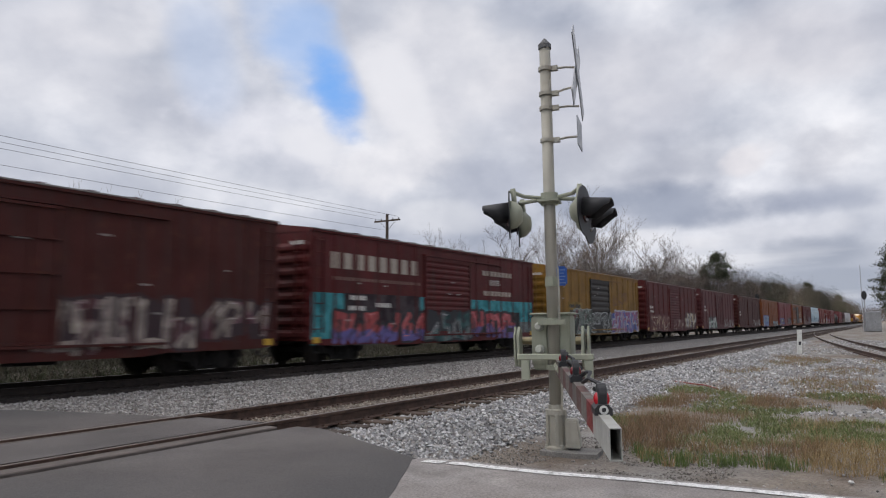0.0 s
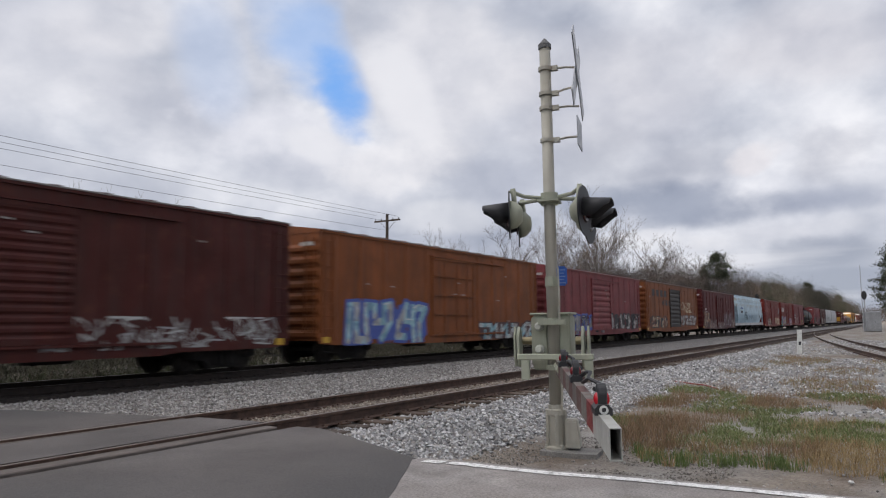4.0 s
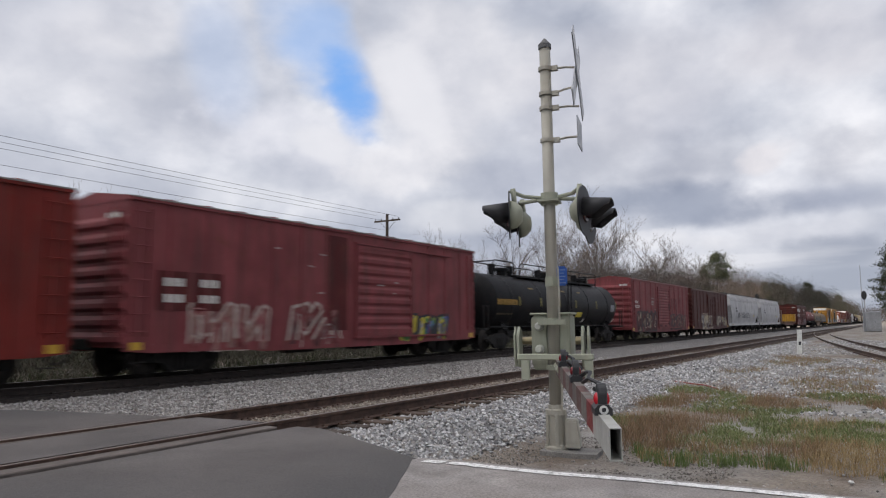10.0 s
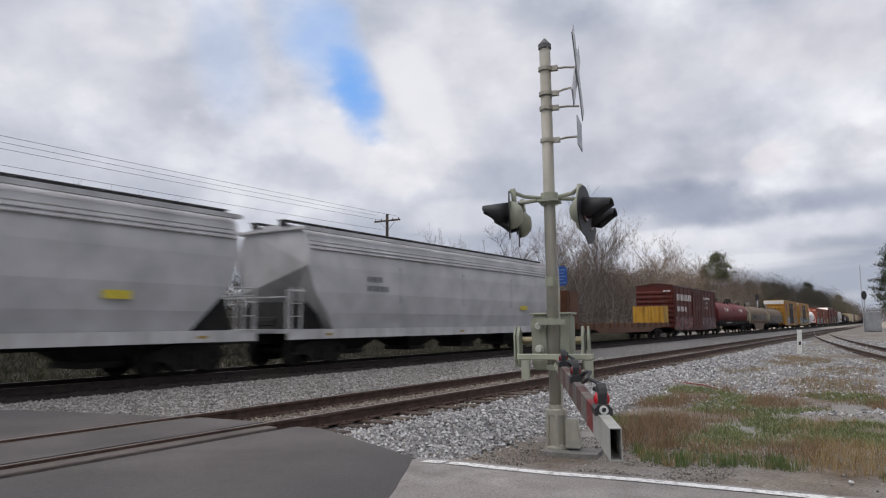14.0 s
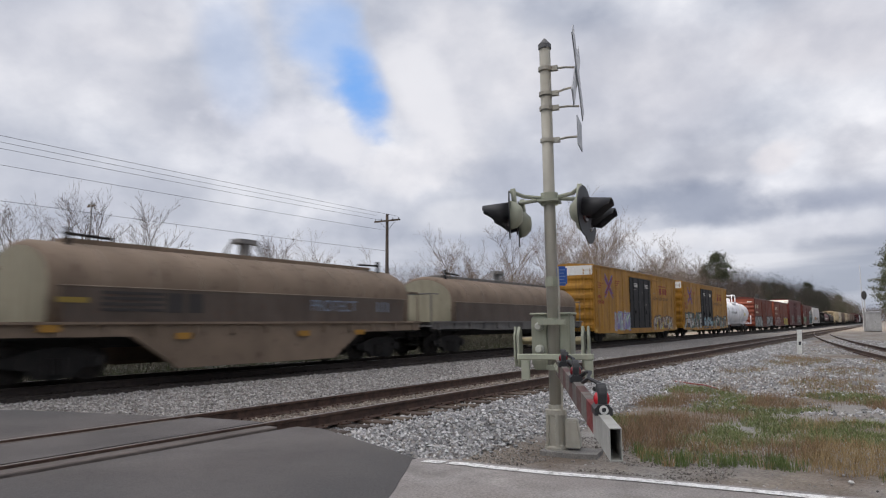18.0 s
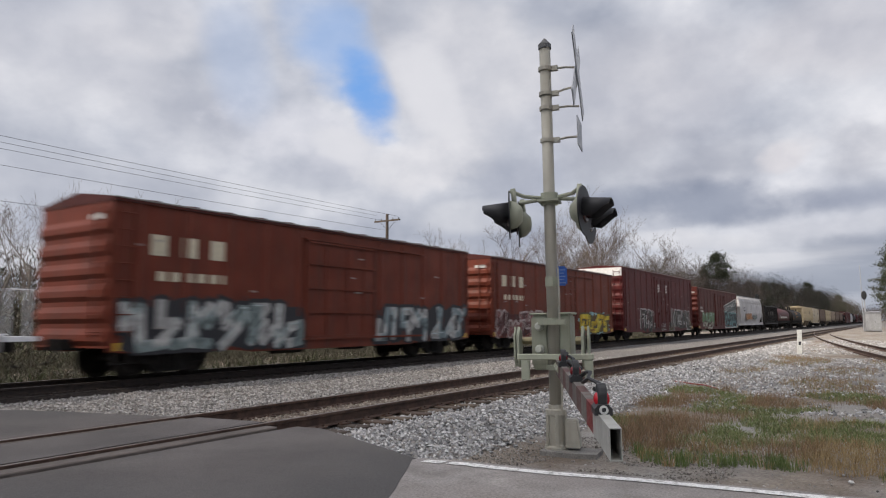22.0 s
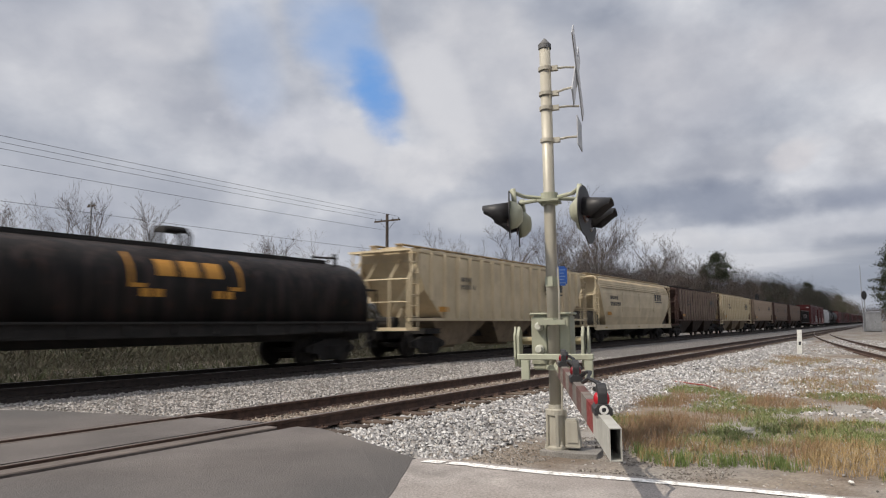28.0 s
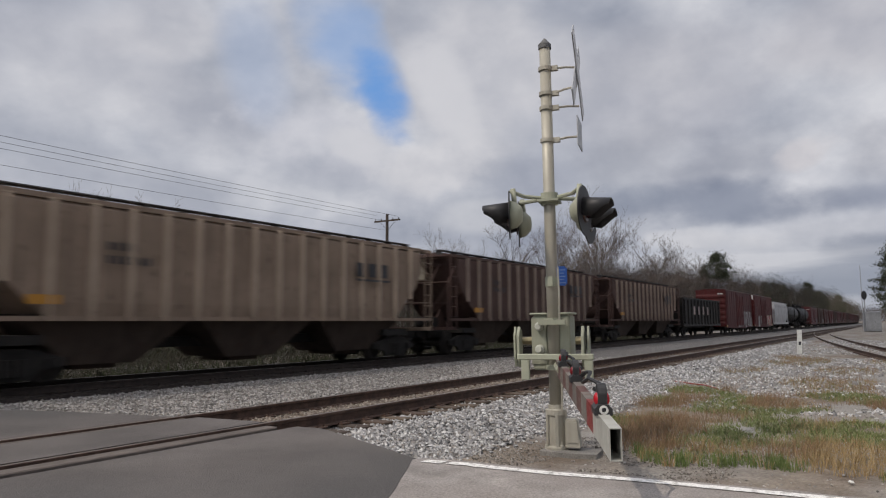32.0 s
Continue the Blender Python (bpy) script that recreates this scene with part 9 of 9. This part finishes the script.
brush("far_thicket", 80000, (4, 190), (60, 84), lambda x: 8.6 - 2.6 * smooth01(62, 105, x), 0.34, varied("thicket_wood", [(0.075, 0.058, 0.05), (0.10, 0.078, 0.068), (0.032, 0.036, 0.02), (0.05, 0.045, 0.034), (0.045, 0.05, 0.028)], 0.95), "brown and green woodland edge beyond the field", 12, 0.08, 0.32, 1.2, 0.25, 0.9, 0.65)
brush("low_thicket", 56000, (4, 90), (40, 55), lambda x: 3.4, 0.2, varied("thicket", [(0.05, 0.048, 0.03), (0.09, 0.075, 0.06), (0.06, 0.065, 0.035), (0.12, 0.10, 0.085)], 0.95), "low brown thicket behind the pole line", 9, 0.12, 0.5)
brush("bramble_bank", 26000, (4, 60), (26.5, 31), lambda x: 1.15, 0.11, varied("bramble", [(0.030, 0.030, 0.016), (0.055, 0.045, 0.03), (0.04, 0.048, 0.02), (0.09, 0.075, 0.05)], 0.95), "dark bramble bank beyond the main line", 10, 0.3, 0.5)


def blades(name, spots, hr, width, material, label, seed, lean=0.35):
    """Grass blades: bent tapering strips."""
    rng = np.random.default_rng(seed)
    p = np.asarray(spots)
    n = len(p)
    h = rng.uniform(hr[0], hr[1], n)
    a = rng.uniform(0, 6.283, n)
    side = np.stack([np.cos(a), np.sin(a), np.zeros(n)], -1) * (width * rng.uniform(0.6, 1.3, n))[:, None]
    b = rng.uniform(0, 6.283, n)
    bend = np.stack([np.cos(b), np.sin(b), np.zeros(n)], -1) * (h * rng.uniform(0.05, lean, n) * 1.6)[:, None]
    up = np.stack([np.zeros(n), np.zeros(n), h], -1)
    mid, tip = p + up * 0.55 + bend * 0.3, p + up + bend
    v = np.stack([p - side, p + side, mid + side * 0.7, mid - side * 0.7, tip], 1).reshape(-1, 3)
    k = np.arange(n)[:, None] * 5
    f = (k + np.array([[0, 1, 2, 3]])).tolist() + (k + np.array([[3, 2, 4]])).tolist()
    return raw_mesh(name, v.tolist(), f, material, "stuff", label, "grass")


def plant_grass():
    """Tufts of green, reddish-brown and straw-coloured weeds on the dirt corner."""
    rng = random.Random(9)
    green, brown, tan, low = [], [], [], []

    def edge_far(x):
        return 4.5 if x > 11 else 2.6 + (x - 8) * 0.62

    def tuft(x, y, where, n, r):
        for _ in range(int(n * 1.7)):
            a, q = rng.uniform(0, 6.283), r * math.sqrt(rng.random())
            px, py = x + math.cos(a) * q, y + math.sin(a) * q
            where.append((px, py, ground_z(px, py) - 0.01))

    for _ in range(6200):
        x, y = rng.uniform(7.3, 17.5), rng.uniform(-2.8, 4.6)
        lo = 7.8 + 0.5 * smooth01(2.2, 1.2, y) - 0.35 * smooth01(0.8, 0.2, y) + 0.5 * noise.noise((y * 1.3, 0, 3))
        if x < lo or y > edge_far(x) - 0.3 * rng.random():
            continue
        gap = noise.noise((x * 0.6, y * 0.6, 12)) + 0.5 * noise.noise((x * 1.9, y * 1.9, 2))
        if gap < -0.34 or (x > 13 and y < 2.2 and gap < 0.06) or (x > 15 and gap < 0.02):
            continue
        if gap < -0.15 and rng.random() < 0.4:
            continue
        q = noise.noise((x * 0.7, y * 0.8, 20)) + rng.gauss(0, 0.07)
        front = x - lo
        big = rng.randint(5, 12)
        if y < 0.9 and x < 10.5 and q > -0.25:
            tuft(x, y, tan, big, 0.14)
        elif front < 0.55 and q < 0.25:
            tuft(x, y, green if rng.random() < 0.85 else tan, big + 3, 0.07)
        elif q > 0.13 or (y > 1.9 and q > 0.03):
            tuft(x, y, brown, big + 2, 0.16)
        elif q > -0.05:
            tuft(x, y, tan if rng.random() < 0.5 else low, big, 0.13)
        else:
            tuft(x, y, low, big + 5, 0.15)
    for _ in range(2600):
        x, y = rng.uniform(17.5, 34), rng.uniform(-2.8, 4.6)
        gap = noise.noise((x * 0.28, y * 0.45, 31))
        if gap < 0.08 or y < 0.5 and gap < 0.3:
            continue
        tuft(x, y, rng.choice((low, brown, brown, tan)), 9, 0.2)
    blades("green_grass", green, (0.04, 0.19), 0.0042, varied("grass_green", [(0.085, 0.13, 0.03), (0.12, 0.17, 0.045), (0.17, 0.20, 0.08)], 0.8), "upright green grass tufts along the dirt edge", 1, 0.25)
    blades("low_weeds", low, (0.02, 0.10), 0.0062, varied("weed_low", [(0.11, 0.155, 0.04), (0.15, 0.19, 0.06), (0.20, 0.22, 0.10), (0.21, 0.18, 0.09)], 0.85), "low green weeds and moss", 4, 0.8)
    blades("brown_grass", brown, (0.04, 0.25), 0.0030, varied("grass_brown", [(0.23, 0.135, 0.075), (0.30, 0.185, 0.105), (0.17, 0.11, 0.07), (0.22, 0.20, 0.10)], 0.9), "reddish-brown dead weeds", 2, 0.5)
    blades("tan_grass", tan, (0.04, 0.22), 0.0034, varied("grass_tan", [(0.33, 0.235, 0.11), (0.27, 0.18, 0.085), (0.36, 0.28, 0.15)], 0.9), "dry straw-coloured grass", 3, 0.6)


plant_grass()


def far_verge():
    """Rough grass strip beyond the main line and its tall dry weeds."""
    verts, faces = [], []
    xs = [-40 + 4 * k for k in range(40)] + [130 + 30 * k for k in range(30)]
    ys = [18.9, 19.6, 20.6, 22.5, 25, 29, 36, 60]
    for y in ys:
        for x in xs:
            verts.append((x, y, ground_z(x, y) + 0.03 + 0.05 * noise.noise((x * 0.8, y * 0.8, 3))))
    n = len(xs)
    for j in range(len(ys) - 1):
        for i in range(n - 1):
            faces.append((j * n + i, j * n + i + 1, (j + 1) * n + i + 1, (j + 1) * n + i))
    raw_mesh("verge", verts, faces, mottled("rough_grass", (0.03, 0.03, 0.016), (0.062, 0.053, 0.033), 1.5, 0.95, 14, 0.8, 0.05), "structure", "rough dark grass beyond the main line", "verge", True)
    rng = random.Random(41)
    sets = ([], [], [])
    while sum(len(q) for q in sets) < 9000:
        x, y = 4 + 70 * rng.random() ** 1.5, rng.uniform(19.3, 26.0)
        q = noise.noise((x * 0.35, y * 0.5, 8)) + rng.gauss(0, 0.2)
        if noise.noise((x * 0.5, y * 0.5, 18)) < -0.1:
            continue
        sets[0 if q > 0.2 else 1].append((x, y, ground_z(x, y)))
    blades("dry_weeds", sets[0], (0.2, 0.8), 0.010, varied("weed_dry", [(0.055, 0.044, 0.027), (0.078, 0.062, 0.04), (0.038, 0.031, 0.022)], 0.95), "dry weeds beyond the main line", 21, 1.0)
    blades("green_weeds", sets[1], (0.15, 0.6), 0.014, varied("weed_green", [(0.035, 0.048, 0.017), (0.05, 0.06, 0.022), (0.03, 0.032, 0.016)], 0.9), "dull green weeds beyond the main line", 23, 1.0)
    brush("verge_scrub", 42000, (4, 80), (19.6, 26.5), lambda x: 0.95, 0.13, varied("scrub_dark", [(0.028, 0.026, 0.016), (0.05, 0.042, 0.028), (0.035, 0.042, 0.018), (0.062, 0.05, 0.034), (0.04, 0.034, 0.024)], 0.95), "dark tangled scrub beyond the main line", 24, 0.35, 0.13, 2.3, 0.5, 0.8)


far_verge()


# ---- litter and loose stones ----
def litter():
    bm = bmesh.new()
    box(bm, -0.035, 0.035, -0.02, 0.02, 0.0, 0.028)
    bmesh.ops.bevel(bm, geom=bm.edges[:], offset=0.012, segments=1, affect="EDGES")
    tagged(part("litter", bm, plain("paper_white", (0.66, 0.66, 0.63), 0.8), at=pose(7.8, 0.43, -0.235, 4, 3, 30)), "crumpled white litter on the verge", "litter")
    bm = bmesh.new()
    tube(bm, [(-1.1, 0.1, 0.06), (-0.3, 0.0, 0.07), (0.2, -0.02, 0.05), (1.2, 0.12, 0.05)], 0.016, 6)
    tagged(part("discarded_pipe", bm, plain("pipe_red", (0.26, 0.05, 0.04), 0.7), at=pose(17.6, 4.05, -0.26, 0, 0, 40)), "discarded thin red pipe lying on the gravel", "pipe")


litter()


def stones():
    rng = random.Random(3)

    def bed_z(y):
        prof = [(3.4, -0.42), (4.3, -0.27), (4.9, -0.235), (5.4, -0.20), (5.8, -0.165), (6.2, -0.18), (6.6, -0.175), (6.92, -0.15), (7.6, -0.135), (8.27, -0.15), (9.0, -0.165), (9.6, -0.13), (10.5, -0.19), (11.6, -0.20), (12.8, -0.21), (13.8, -0.235), (14.6, -0.255), (15.0, -0.265), (18.3, -0.15)]
        for (a, za), (b, zb) in zip(prof, prof[1:]):
            if a <= y <= b:
                return za + (zb - za) * (y - a) / (b - a)
        return -0.15

    near, gauge = [], []
    while len(near) < 26000:
        x, y = 6.1 + 14 * rng.random() ** 1.5, rng.uniform(3.95, 9.3)
        if y < 4.3 + 0.2 * noise.noise((x, 0, 3)) and rng.random() < 0.75:
            continue
        if y < 6.3 and x < 6.25 + (y - 4) * 0.2:
            continue
        if 6.2 < y < 9.2 and (x < 6.8 or 6.6 < y < 6.95 or 8.25 < y < 8.5 or (y < 6.6 and rng.random() < 0.45)):
            continue
        (gauge if 6.9 < y < 8.3 else near).append((x, y, bed_z(y) + rng.uniform(-0.01, 0.03)))
    scatter_stones("loose_ballast", near, 0.016, 0.042, "loose pale grey crushed stones on the near shoulder", 1)
    scatter_stones("gauge_ballast", gauge, 0.015, 0.032, "dull brown-grey stones between the rails of the siding", 6, varied("rusty_stone", [(0.12, 0.092, 0.072), (0.19, 0.155, 0.125), (0.27, 0.23, 0.19), (0.36, 0.32, 0.275), (0.16, 0.115, 0.085)]))
    mid = []
    while len(mid) < 22000:
        x, y = 5.9 + 22 * rng.random() ** 1.4, rng.uniform(9.1, 14.98)
        if x < 6.3 - (y - 8.75) * 0.24:
            continue
        mid.append((x, y, bed_z(y) + rng.uniform(-0.01, 0.025)))
    scatter_stones("middle_ballast", mid, 0.020, 0.042, "loose grey crushed stones between the tracks", 2, M_STONE_DULL)
    far = []
    while len(far) < 14000:
        x, y = 18 + 40 * rng.random() ** 1.3, rng.uniform(3.6, 6.4)
        far.append((x, y, bed_z(y) + rng.uniform(-0.01, 0.03)))
    scatter_stones("far_ballast", far, 0.03, 0.06, "pale grey crushed stones along the siding", 3)
    verge = []
    while len(verge) < 5000:
        x, y = 6.6 + 26 * rng.random() ** 1.8, rng.uniform(-2, 4.2)
        if x < 6.75 - 0.1 * y or (x < 12 and rng.random() < 0.6):
            continue
        verge.append((x, y, ground_z(x, y) + rng.uniform(-0.01, 0.012)))
    dirt = []
    while len(dirt) < 9000:
        x, y = 6.35 + 3.6 * rng.random() ** 1.3, rng.uniform(-1.2, 4.4)
        if x < 6.6 - 0.1 * y + 0.25 * smooth01(3.2, 4.1, y) or noise.noise((x * 1.4, y * 1.4, 15)) < -0.18 + 0.5 * smooth01(2.2, 0.5, y):
            continue
        if 7.75 < x < 8.3 and 2.95 < y < 3.75:
            continue
        dirt.append((x, y, ground_z(x, y) + rng.uniform(-0.008, 0.008)))
    scatter_stones("dirt_grit", dirt, 0.006, 0.019, "dark grit and small stones on the bare dirt by the road", 7, varied("grit_dark", [(0.07, 0.06, 0.052), (0.13, 0.115, 0.10), (0.20, 0.18, 0.16), (0.30, 0.28, 0.255), (0.10, 0.085, 0.07)]))
    grit = []
    while len(grit) < 30000:
        x, y = 13.5 + 48 * rng.random() ** 1.25, rng.uniform(-7, 4.2)
        if noise.noise((x * 0.25, y * 0.3, 5)) < -0.22 or (x < 16 and noise.noise((x * 0.8, y * 0.8, 6)) < 0.0):
            continue
        grit.append((x, y, ground_z(x, y) + rng.uniform(-0.01, 0.02)))
    scatter_stones("yard_gravel", grit, 0.022, 0.055, "grey gravel spread beside the siding", 5)
    scatter_stones("verge_stones", verge, 0.008, 0.020, "scattered small stones on the dirt verge", 4, M_STONE_DULL)


stones()


def motions():
    """The train rolls past; the cloud deck drifts."""
    times = [0, 2, 4, 6, 8, 10, 12, 14, 16, 18, 20, 22, 24, 26, 28, 30, 32]
    for car, place in CARS:
        walk(car, [(t, pose(place - run(t), MAIN, 0)) for t in times])
    # wheelsets roll; those at the same place in their bogie share one action
    rolled = {}
    for ws in WHEELS:
        x = ws.matrix_basis.translation.x
        if x not in rolled:
            walk(ws, [(k / 30, pose(x, 0, WHEEL_R, 0, -math.degrees(run(k / 30) / WHEEL_R), 0)) for k in range(961)])
            rolled[x] = ws.animation_data
        else:
            ws.rotation_mode = "QUATERNION"
            ws.animation_data_create()
            ws.animation_data.action = rolled[x].action
            ws.animation_data.action_slot = rolled[x].action_slot
    walk(CLOUD, [(t, cloud_pose(t)) for t in (0, 16, 32)])
    walk(SKY, [(t, Matrix.Translation(EYE) @ pose(0, 0, 0, 0, 0, -3.9 * t / 32)) for t in (0, 8, 16, 24, 32)])


motions()
